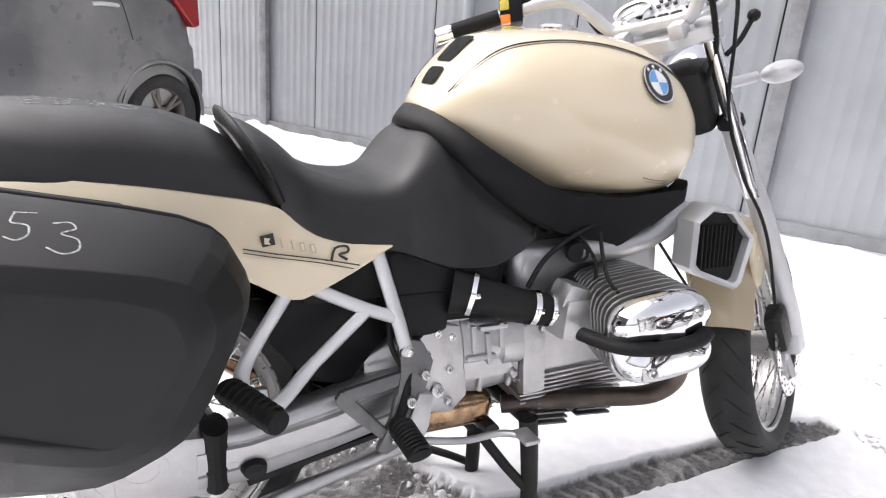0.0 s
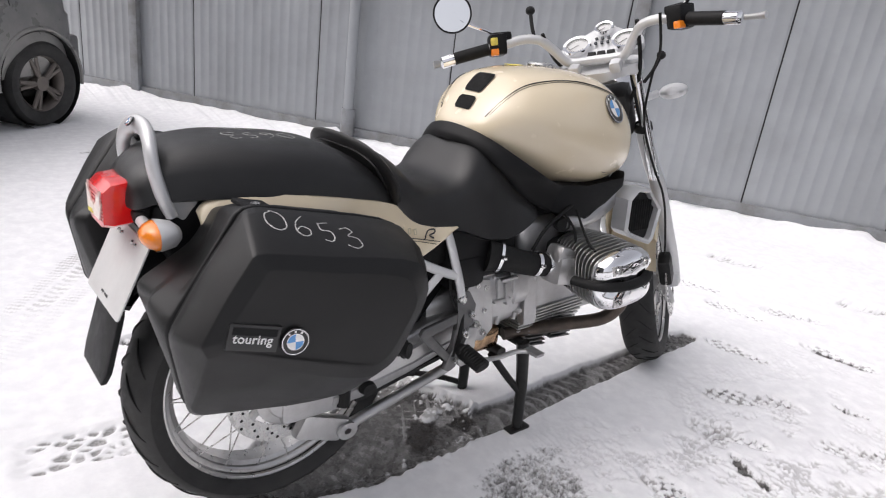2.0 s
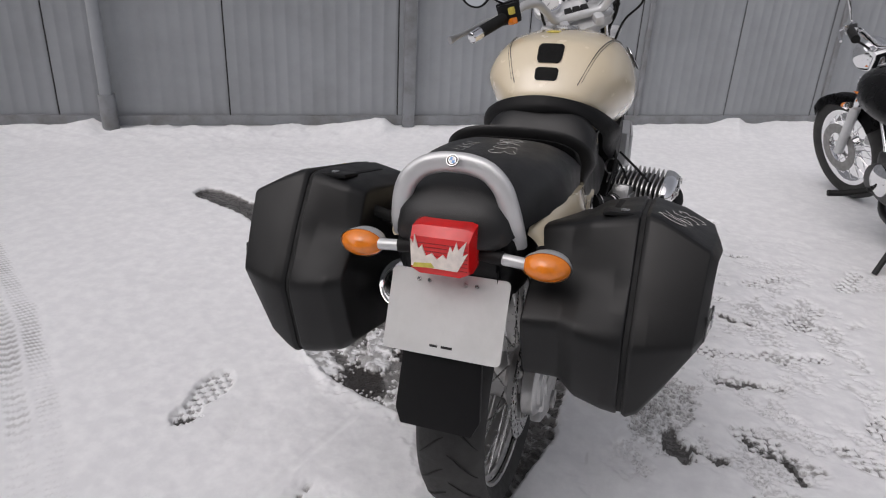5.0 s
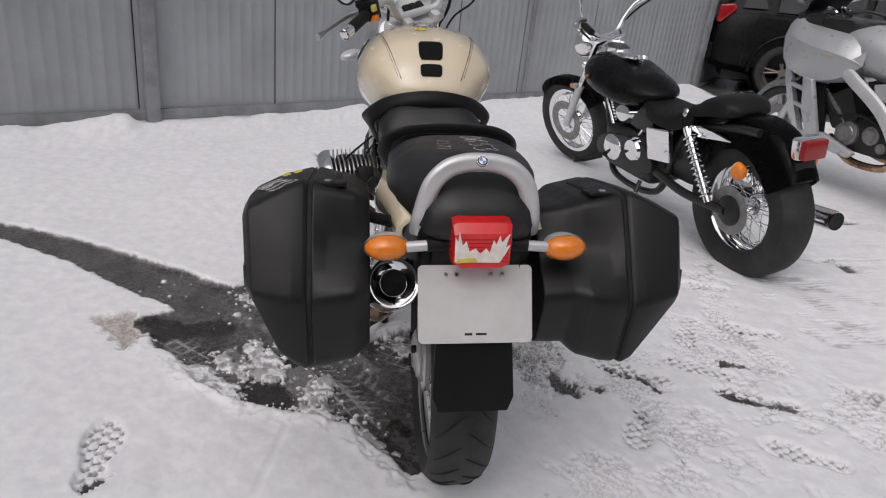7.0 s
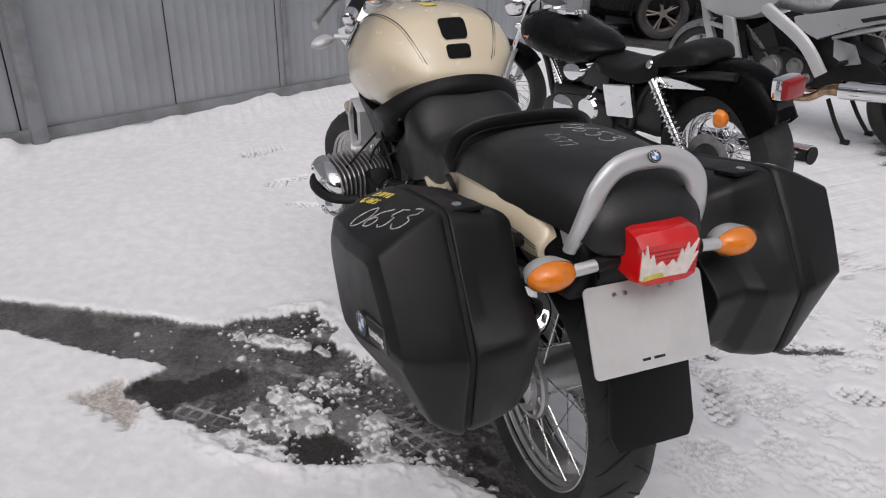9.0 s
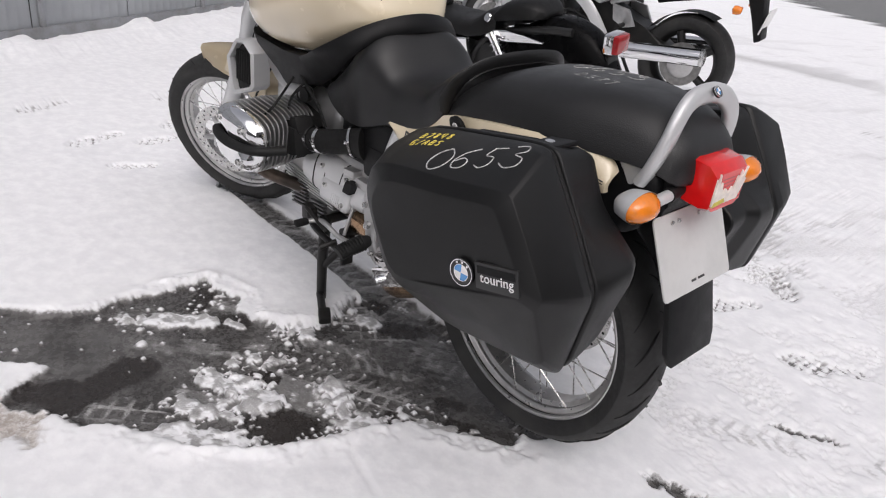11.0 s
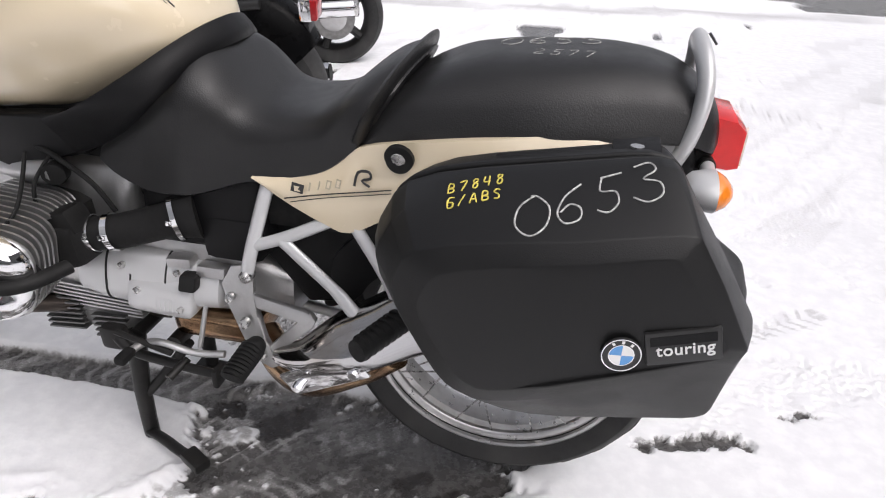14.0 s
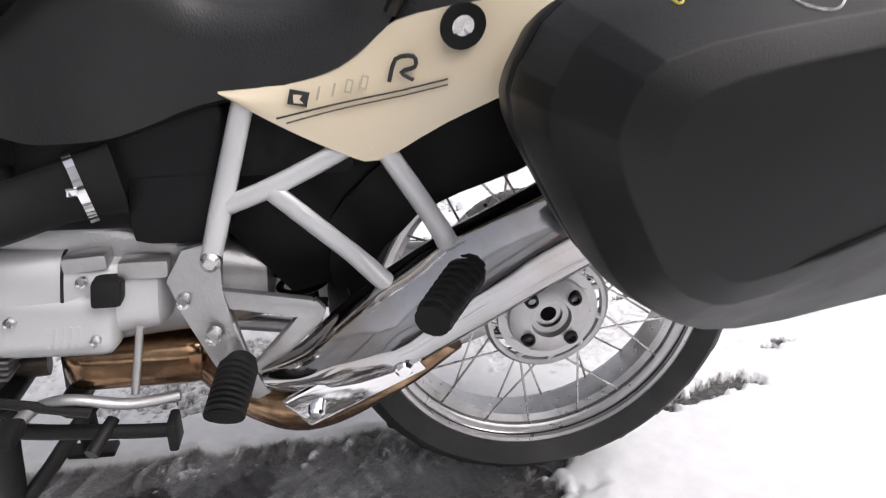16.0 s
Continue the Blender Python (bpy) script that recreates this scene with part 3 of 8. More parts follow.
    for nm, arr in (("bare", bare), ("grey", grey), ("pool", pool), ("tan", tan)):
        at = me.attributes.new(nm, "FLOAT", "POINT")
        at.data.foreach_set("value", arr.ravel().astype(np.float32))
    me.update(calc_edges=True)
    me.shade_smooth()
    me.materials.append(ground_material())
    ob = new("ground", me)
    return tagged(ob, "trodden white snow over wet dark asphalt", "ground", kind="structure")


def ground_material():
    m = bpy.data.materials.new("snow_and_asphalt")
    m.use_nodes = True
    N, L = m.node_tree.nodes, m.node_tree.links
    p = N["Principled BSDF"]
    tc = N.new("ShaderNodeTexCoord")
    def noise_node(scale, detail=6, rough=0.6):
        n = N.new("ShaderNodeTexNoise"); n.inputs["Scale"].default_value = scale; n.inputs["Detail"].default_value = detail; n.inputs["Roughness"].default_value = rough
        L.new(tc.outputs["Object"], n.inputs["Vector"]); return n.outputs["Fac"]
    def math_node(op, a, b):
        n = N.new("ShaderNodeMath"); n.operation = op
        for k, v in enumerate((a, b)):
            if isinstance(v, (int, float)): n.inputs[k].default_value = v
            else: L.new(v, n.inputs[k])
        return n.outputs[0]
    def rng(v, a, b, c=0.0, d=1.0):
        n = N.new("ShaderNodeMapRange"); n.interpolation_type = "SMOOTHSTEP"
        for k, q in ((1, a), (2, b), (3, c), (4, d)): n.inputs[k].default_value = q
        L.new(v, n.inputs[0]); return n.outputs[0]
    def mix(f, a, b):
        n = N.new("ShaderNodeMix"); n.data_type = "RGBA"; L.new(f, n.inputs[0])
        for k, v in ((6, a), (7, b)):
            if isinstance(v, tuple): n.inputs[k].default_value = (*v, 1)
            else: L.new(v, n.inputs[k])
        return n.outputs[2]
    ab = N.new("ShaderNodeAttribute"); ab.attribute_name = "bare"
    ag = N.new("ShaderNodeAttribute"); ag.attribute_name = "grey"
    ap = N.new("ShaderNodeAttribute"); ap.attribute_name = "pool"
    at = N.new("ShaderNodeAttribute"); at.attribute_name = "tan"
    fine, mid, big = noise_node(110, 8, 0.65), noise_node(18, 8), noise_node(2.2, 5)
    grain = noise_node(260, 6, 0.7)
    snow = mix(rng(mid, 0.35, 0.7), (0.80, 0.805, 0.82), (0.88, 0.885, 0.895))
    snow = mix(rng(big, 0.5, 0.75, 0, 0.35), snow, (0.71, 0.715, 0.73))
    snow = mix(rng(fine, 0.62, 0.80, 0, 0.18), snow, (0.66, 0.66, 0.67))
    broad, smear = noise_node(7, 6, 0.55), noise_node(40, 6, 0.7)
    wet = mix(rng(broad, 0.38, 0.64), (0.052, 0.049, 0.047), (0.110, 0.106, 0.103))
    wet = mix(rng(smear, 0.48, 0.70, 0, 0.5), wet, (0.17, 0.166, 0.162))
    wet = mix(rng(grain, 0.60, 0.72, 0, 0.35), wet, (0.36, 0.36, 0.36))
    wet = mix(rng(ap.outputs["Fac"], 0.2, 0.8), wet, (0.030, 0.026, 0.024))
    worn = mix(rng(smear, 0.42, 0.62), (0.36, 0.32, 0.285), (0.56, 0.525, 0.49))
    ice = mix(rng(fine, 0.30, 0.70), (0.16, 0.155, 0.15), (0.40, 0.395, 0.39))
    ice = mix(rng(grain, 0.52, 0.70, 0, 0.8), ice, (0.70, 0.70, 0.71))
    gsel = rng(math_node("ADD", ag.outputs["Fac"], math_node("ADD", math_node("MULTIPLY", math_node("SUBTRACT", mid, 0.5), 0.35), math_node("MULTIPLY", math_node("SUBTRACT", fine, 0.5), 0.55))), 0.25, 0.85)
    col = mix(gsel, snow, ice)
    bsel = rng(math_node("ADD", ab.outputs["Fac"], math_node("ADD", math_node("MULTIPLY", math_node("SUBTRACT", fine, 0.5), 0.70), math_node("MULTIPLY", math_node("SUBTRACT", smear, 0.5), 0.60))), 0.27, 0.73)
    col = mix(math_node("MULTIPLY", at.outputs["Fac"], rng(fine, 0.30, 0.55, 0.45, 1.0)), col, worn)
    col = mix(bsel, col, wet)
    L.new(col, p.inputs["Base Color"])
    rw = N.new("ShaderNodeMix"); rw.data_type = "FLOAT"; L.new(bsel, rw.inputs[0]); L.new(rng(gsel, 0.0, 1.0, 0.75, 0.35), rw.inputs[2]); L.new(rng(smear, 0.40, 0.62, 0.12, 0.45), rw.inputs[3])
    L.new(rw.outputs[0], p.inputs["Roughness"])
    bp = N.new("ShaderNodeBump"); bp.inputs["Strength"].default_value = 0.50; bp.inputs["Distance"].default_value = 0.01
    rough_ = math_node("ADD", 0.07, math_node("MULTIPLY", gsel, 0.5))
    h = math_node("ADD", math_node("MULTIPLY", fine, rough_), math_node("ADD", math_node("MULTIPLY", mid, 0.4), math_node("MULTIPLY", gsel, -0.5)))
    L.new(h, bp.inputs["Height"]); L.new(bp.outputs[0], p.inputs["Normal"])
    return m


build_ground()

# ---- corrugated steel fence ----
FENCE_PAINT = surf("grey_fence_paint", (0.30, 0.315, 0.33), 0.42, metal=0.0, var=0.07, scale=1.3, bump=0.05, bscale=30, dirt=(0.23, 0.24, 0.25), dirtscale=2.2, dirtamount=0.6)
FENCE_STEEL = surf("fence_post_paint", (0.24, 0.25, 0.265), 0.5, var=0.1, scale=4, dirt=(0.12, 0.11, 0.10), dirtscale=6, dirtamount=0.6)
fence_o, fence_d, fence_n = V(2.379, 3.439, 0), V(0.5291, -0.8485, 0), V(-0.8485, -0.5291, 0)
FENCE = Matrix(((fence_d.x, fence_n.x, 0, fence_o.x), (fence_d.y, fence_n.y, 0, fence_o.y), (0, 0, 1, 0), (0, 0, 0, 1)))


def build_fence():
    root = thing("wall_fence", "tall grey painted corrugated steel fence", "fence", kind="structure", m=FENCE)
    seams = [-8.2, -6.9, -5.3, -4.05, -2.81, -1.56, -0.34, 0.80, 2.03, 3.04, 3.95, 4.85, 5.70, 6.75, 7.85, 8.95]
    # past the corner it turns away behind the parked car
    turn = Matrix.Translation((8.95, 0, 0)) @ Matrix.Rotation(math.atan2(-0.64, 0.77) - math.atan2(-0.8485, 0.5291), 4, "Z").inverted()
    runs = [(a, b, None) for a, b in zip(seams, seams[1:])] + [(a, a + 1.1, turn) for a in (0.02, 1.12, 2.22, 3.32)]
    for a, b, way in runs:
        prof, s, k = [], a + 0.005, 0
        pitch = 0.085
        n = max(4, round((b - a - 0.010) / pitch)); pitch = (b - a - 0.010) / n
        for i in range(n):
            s0 = a + 0.005 + i * pitch
            prof += [(s0, 0), (s0 + pitch * 0.55, 0), (s0 + pitch * 0.70, 0.0035), (s0 + pitch * 0.85, 0.0035)]
        prof.append((b - 0.005, 0))
        bm = B()
        zs = (0.085, 1.6, 3.1)
        rings = [[V(q, -0.006 + h, z) for q, h in prof] + [V(q, -0.010 + h, z) for q, h in prof[::-1]] for z in zs]
        loft(bm, rings)
        part("panel", bm, FENCE_PAINT, root, xf=way, angle=20)
    # dark sheet added behind the panels so no light shows through their gaps
    bm = B(); box(bm, (0.37, -0.022, 1.58), (17.15, 0.012, 3.0))
    part("backing_sheet", bm, DARK, root)
    for s, w in [(-6.9, 0.09), (-4.4, 0.09), (-2.16, 0.085), (2.11, 0.09), (4.02, 0.045), (5.78, 0.045), (8.95, 0.1)]:
        bm = B(); box(bm, (s, 0.03 if w > 0.05 else 0.012, 1.55), (w, 0.055 if w > 0.05 else 0.02, 3.15), bev=0.006)
        part("post", bm, FENCE_STEEL, root)
    bm = B(); box(bm, (0.37, 0.012, 0.075), (17.15, 0.03, 0.075), bev=0.006)
    part("bottom_rail", bm, FENCE_STEEL, root)
    bm = B(); box(bm, (0.37, 0.012, 3.1), (17.15, 0.04, 0.06), bev=0.006)
    part("top_rail", bm, FENCE_STEEL, root)
    # the same added light stop behind the turned run
    bm = B(); box(bm, (2.22, -0.022, 1.58), (4.4, 0.012, 3.0))
    part("backing_sheet", bm, DARK, root, xf=turn)
    bm = B(); box(bm, (2.22, 0.012, 0.075), (4.4, 0.03, 0.075), bev=0.006)
    part("bottom_rail", bm, FENCE_STEEL, root, xf=turn)
    pipe = thing("drainpipe", "grey metal downpipe with a bracket against the fence", "drainpipe", m=FENCE)
    bm = B(); rod(bm, V(0, 0.075, 0.02), V(0, 0.075, 0.27), 0.055, n=24)
    part("shoe", bm, FENCE_STEEL, pipe)
    bm = B(); rod(bm, V(0, 0.075, 0.2), V(0, 0.075, 3.1), 0.042, n=24)
    part("pipe", bm, FENCE_PAINT, pipe)


build_fence()


# ---- plain unseen wall added on the near side to cut sky light and reflections ----
BLOCKER_GREY = surf("blocker_dark_grey", (0.10, 0.10, 0.10), 0.85, var=0.2, scale=0.8, bump=0.2, bscale=60, dirt=(0.06, 0.058, 0.055), dirtscale=0.7, dirtamount=0.6)
wall_ = thing("wall_west", "plain unseen wall added to block sky light from the near side", "wall", kind="structure", m=pose(-6.8, 0.2, 0))
bm = B(); box(bm, (0, 0, 2.7), (0.3, 9.5, 5.4), bev=0.01)
part("masonry", bm, BLOCKER_GREY, wall_)
bm = B(); box(bm, (0, 0, 5.44), (0.42, 9.6, 0.08), bev=0.01)
part("coping", bm, FENCE_STEEL, wall_)

# ---- the cream touring motorcycle ----
from mathutils.bvhtree import BVHTree

bike = thing("touring_motorcycle", "cream boxer motorcycle with black panniers on its centre stand", "motorcycle", m=pose(0, -0.022, 0, -3.0, 0, 0))
FORK_AXIS = V(-0.454, 0, 0.891)
STEER = Matrix.Translation((1.614, 0, 0)) @ Matrix.Rotation(radians(31), 4, FORK_AXIS) @ Matrix.Translation((-1.614, 0, 0))
MIR = Matrix.Diagonal((1, -1, 1, 1))
SIDES = ((1, None), (-1, MIR))


def body_rings(stations, n=28, power=2.4, xs=None):
    """Rings across x from (x, ztop, zlow, halfwidth)."""
    X = [s[0] for s in stations]
    zt, zl, w = ([s[k] for s in stations] for k in (1, 2, 3))
    rings = []
    for x in xs:
        a, b, h = spline1(x, X, zt), spline1(x, X, zl), max(0.004, spline1(x, X, w))
        ring = []
        for k in range(n):
            th = 2 * math.pi * k / n
            y = h * sgnpow(math.cos(th), 2 / power)
            z = (a + b) / 2 + (a - b) / 2 * sgnpow(math.sin(th), 2 / power)
            ring.append(V(x, y, z))
        rings.append(ring)
    return rings


def roundel(parent, c, normal, up, r, label="round blue and white quartered badge"):
    nz = Vector(normal).normalized(); uy = (Vector(up) - nz * Vector(up).dot(nz)).normalized(); ux = uy.cross(nz)
    M = Matrix((ux, uy, nz)).transposed().to_4x4(); M.translation = Vector(c)
    bm = B(); lathe(bm, [(0.0001, 0), (r, 0), (r, 0.002), (r * 0.97, 0.0035), (0.0001, 0.0035)], (0, 0, 0), (0, 0, 1), 40)
    base = part("badge", bm, INK, parent, label, xf=M)
    bm = B(); lathe(bm, [(r * 0.93, 0.0034), (r * 0.99, 0.0034), (r * 0.99, 0.0042), (r * 0.93, 0.0042)], (0, 0, 0), (0, 0, 1), 40, closed=True)
    lathe(bm, [(r * 0.60, 0.0034), (r * 0.64, 0.0034), (r * 0.64, 0.0042), (r * 0.60, 0.0042)], (0, 0, 0), (0, 0, 1), 40, closed=True)
    part("ring", bm, CHROME, base, xf=M)
    for k in range(4):
        bm = B(); pts = [(0, 0)] + [(0.6 * r * math.cos(math.pi / 2 * (k + t / 8)), 0.6 * r * math.sin(math.pi / 2 * (k + t / 8))) for t in range(9)]
        prism(bm, pts, 0.003, 0.0042, axis="z")
        part("quarter", bm, WHITE if k % 2 == 0 else BLUE, base, xf=M)
    bm = B()
    for k in range(3):
        a = math.pi / 2 + (1 - k) * 0.62
        box(bm, (0.78 * r * math.cos(a), 0.78 * r * math.sin(a), 0.0037), (0.14 * r, 0.16 * r, 0.001), rot=(0, 0, math.degrees(a) - 90))
    part("marks", bm, WHITE, base, xf=M)
    return base


def strokes(name, parent, lines, origin, U, W, r, material, label="", onto=None):
    """Hand-drawn lines on a plane: u along U, v along W."""
    O, U, W = Vector(origin), Vector(U), Vector(W)
    nrm = U.cross(W).normalized()
    bm = B()
    for ln in lines:
        pts = [O + U * a + W * b for a, b in ln]
        if onto is not None:
            dense = catmull(pts, 5)
            pts = []
            for p in dense:
                at, nn, _, _ = onto.find_nearest(p)
                pts.append(at + nn * r * 0.25)
        tube(bm, pts, r, n=6, sub=1 if onto is not None else 5)
    if onto is None:
        for v in bm.verts:
            d = (v.co - O).dot(nrm)
            v.co -= nrm * d * 0.75
    return part(name, bm, material, parent, label)


DIGITS = {"0": [[(0.5, 1), (0.1, 0.75), (0.0, 0.3), (0.35, 0.0), (0.75, 0.2), (0.85, 0.65), (0.55, 0.98), (0.4, 1.0)]],
          "6": [[(0.7, 1.0), (0.3, 0.7), (0.08, 0.3), (0.25, 0.02), (0.6, 0.08), (0.65, 0.35), (0.4, 0.48), (0.15, 0.3)]],
          "5": [[(0.25, 0.9), (0.2, 0.55), (0.55, 0.5), (0.6, 0.2), (0.35, 0.0), (0.08, 0.08)], [(0.22, 0.92), (0.75, 0.98)]],
          "3": [[(0.1, 0.9), (0.5, 1.0), (0.62, 0.75), (0.3, 0.55), (0.68, 0.42), (0.7, 0.1), (0.35, -0.05), (0.0, 0.1)]],
          "B": [[(0.1, 0), (0.12, 1), (0.5, 0.9), (0.5, 0.6), (0.15, 0.52), (0.55, 0.4), (0.55, 0.1), (0.1, 0.0)]],
          "7": [[(0.0, 0.95), (0.6, 1.0), (0.2, 0.0)]],
          "8": [[(0.5, 0.9), (0.2, 0.95), (0.15, 0.65), (0.5, 0.4), (0.45, 0.05), (0.15, 0.05), (0.15, 0.4), (0.5, 0.7), (0.5, 0.92)]],
          "4": [[(0.1, 1.0), (0.05, 0.45), (0.6, 0.5)], [(0.5, 1.0), (0.45, 0.0)]],
          "/": [[(0.0, 0.0), (0.5, 1.1)]],
          "E": [[(0.6, 1.0), (0.1, 0.95), (0.05, 0.05), (0.45, 0.05), (0.5, 0.4), (0.1, 0.48)]],
          "A": [[(0.0, 0.0), (0.3, 1.0), (0.6, 0.0)], [(0.12, 0.4), (0.5, 0.4)]],
          "S": [[(0.6, 0.9), (0.3, 1.0), (0.1, 0.75), (0.5, 0.4), (0.45, 0.05), (0.1, 0.05)]],
          "2": [[(0.1, 0.8), (0.4, 1.0), (0.6, 0.7), (0.1, 0.05), (0.7, 0.1)]]}


def hand_text(text, size, gap, rise=0.0):
    out, u = [], 0.0
    for k, ch in enumerate(text):
        for ln in DIGITS[ch]:
            out.append([((u + a * size * 0.75), b * size + k * rise) for a, b in ln])
        u += size * gap
    return out


def spoked_wheel(name, label, c, R, width, rim, rimw, xf=None, spokes=36, hub_r=0.055, disc=None, tread=True):
    """tyre, rim, hub and crossed spokes; the axle runs along y."""
    bm = B()
    h = rimw / 2
    # a bright lip, a groove and a ledge on each edge, and a flat well between them
    edge = [(rim + 0.006, 0.008), (rim + 0.006, 0.0), (rim + 0.001, -0.002), (rim - 0.004, 0.001), (rim - 0.005, 0.007), (rim + 0.001, 0.009), (rim + 0.001, 0.013), (rim - 0.012, 0.015), (rim - 0.016, 0.019), (rim - 0.016, 0.027), (rim - 0.026, 0.033)]
    face = [(r, y - h) for r, y in edge] + [(r, h - y) for r, y in edge[::-1]]
    lathe(bm, face + [(rim - 0.020, h - 0.035), (rim - 0.004, h - 0.012), (rim - 0.004, -h + 0.012), (rim - 0.020, -h + 0.035)], c, (0, 1, 0), 72, closed=True)
    w = part(name, bm, RIM, bike, label, xf)
    bm = B()
    hw = width / 2
    prof = [(rim - 0.004, -h + 0.006), (rim + 0.012, -hw * 0.86), ((R + rim) / 2, -hw), (R - 0.030, -hw * 0.98), (R - 0.014, -hw * 0.78), (R - 0.004, -hw * 0.42), (R, 0), (R - 0.004, hw * 0.42), (R - 0.014, hw * 0.78), (R - 0.030, hw * 0.98), ((R + rim) / 2, hw), (rim + 0.012, hw * 0.86), (rim - 0.004, h - 0.006), (rim + 0.004, 0)]
    lathe(bm, prof, c, (0, 1, 0), 96, closed=True)
    part("tyre", bm, RUBBER, w, "black road tyre with slanted tread grooves", xf)
    if tread:
        bm = B()
        for k in range(26):
            for sd in (-1, 1):
                a0 = 2 * math.pi * (k + (0.5 if sd > 0 else 0)) / 26
                pts = []
                for s in range(7):
                    f = s / 6
                    y = sd * hw * (0.06 + 0.80 * f); a = a0 + 0.20 * f ** 1.3
                    r = R - 0.030 * (abs(y) / hw) ** 3.2 - 0.0005
                    pts.append(Vector(c) + V(r * math.cos(a), y, r * math.sin(a)))
                tube(bm, pts, [0.0008, 0.0022, 0.0022, 0.0008], n=5, sub=2)
        part("tread_groove", bm, CAVITY, w, xf=xf)
    bm = B()
    lathe(bm, [(0.012, -0.075), (hub_r, -0.075), (hub_r, -0.062), (hub_r * 0.75, -0.05), (hub_r * 0.65, 0), (hub_r * 0.75, 0.05), (hub_r, 0.062), (hub_r, 0.075), (0.012, 0.075)], c, (0, 1, 0), 36)
    part("hub", bm, ALU, w, xf=xf)
    for k in range(spokes):
        a = 2 * math.pi * k / spokes
        sd = 1 if k % 2 else -1
        sw = 0.55 * (1 if (k // 2) % 2 else -1)
        p0 = Vector(c) + V(hub_r * 0.95 * math.cos(a + sw), sd * 0.058, hub_r * 0.95 * math.sin(a + sw))
        p1 = Vector(c) + V((rim - 0.012) * math.cos(a), sd * (h - 0.021), (rim - 0.012) * math.sin(a))
        bm = B(); rod(bm, p0, p1, 0.0019, n=6)
        part("spoke", bm, STEEL, w, xf=xf)
    for sd in disc or ():
        r = 0.137
        bm = B(); yd = sd * 0.088
        lathe(bm, [(r * 0.70, yd - 0.002), (r, yd - 0.002), (r, yd + 0.002), (r * 0.70, yd + 0.002)], c, (0, 1, 0), 60, closed=True)
        d = part("brake_disc", bm, STEEL, w, "drilled steel brake disc", xf)
        bm = B()
        for k in range(48):
            a = 2 * math.pi * k / 48; q = r * (0.78 + 0.08 * (k % 3))
            rod(bm, Vector(c) + V(q * math.cos(a), yd - 0.0026, q * math.sin(a)), Vector(c) + V(q * math.cos(a), yd + 0.0026, q * math.sin(a)), 0.0035, n=8)
        part("drilling", bm, CAVITY, d, xf=xf)
        bm = B()
        for k in range(5):
            a = 2 * math.pi * k / 5
            rod(bm, Vector(c) + V(0.035 * math.cos(a), sd * 0.078, 0.035 * math.sin(a)), Vector(c) + V(r * 0.74 * math.cos(a), yd, r * 0.74 * math.sin(a)), 0.010, n=8)
        lathe(bm, [(0.012, sd * 0.08), (0.045, sd * 0.08), (0.045, sd * 0.086), (0.012, sd * 0.086)], c, (0, 1, 0), 30, closed=True)
        part("carrier", bm, ALU, d, xf=xf)
    return w


# tank
TANK = [(0.552, 0.893, 0.872, 0.035), (0.560, 0.910, 0.862, 0.075), (0.580, 0.934, 0.848, 0.115), (0.62, 0.976, 0.822, 0.156), (0.665, 1.010, 0.796, 0.182), (0.72, 1.026, 0.770, 0.201), (0.80, 1.035, 0.744, 0.216), (0.90, 1.034, 0.730, 0.218), (1.00, 1.017, 0.730, 0.206), (1.06, 0.985, 0.746, 0.176), (1.095, 0.945, 0.788, 0.122), (1.108, 0.905, 0.835, 0.06)]


def tank_shell():
    xs = list(np.linspace(0.552, 1.108, 46))
    rings = body_rings(TANK, 56, 2.35, xs)
    for ring in rings:
        for p in ring:
            # hollow for the knees, low and to the rear
            k = soft(np.array(0.93 - 0.10 * (p.x - 0.6) / 0.3 - p.z), 0.035) * soft(np.array(0.90 - p.x), 0.06) * soft(np.array(p.x - 0.56), 0.06)
            p.y *= 1 - 0.085 * float(k)
    bm = B(); loft(bm, rings)
    return bm


def tank_point(x, ang):
    X = [s[0] for s in TANK]
    a, b, h = (spline1(x, X, [s[k] for s in TANK]) for k in (1, 2, 3))
    return V(x, h * sgnpow(math.cos(ang), 2 / 2.35), (a + b) / 2 + (a - b) / 2 * sgnpow(math.sin(ang), 2 / 2.35))


tank = part("fuel_tank", tank_shell(), CREAM, bike, "glossy cream fuel tank with dark pinstripes", angle=60)
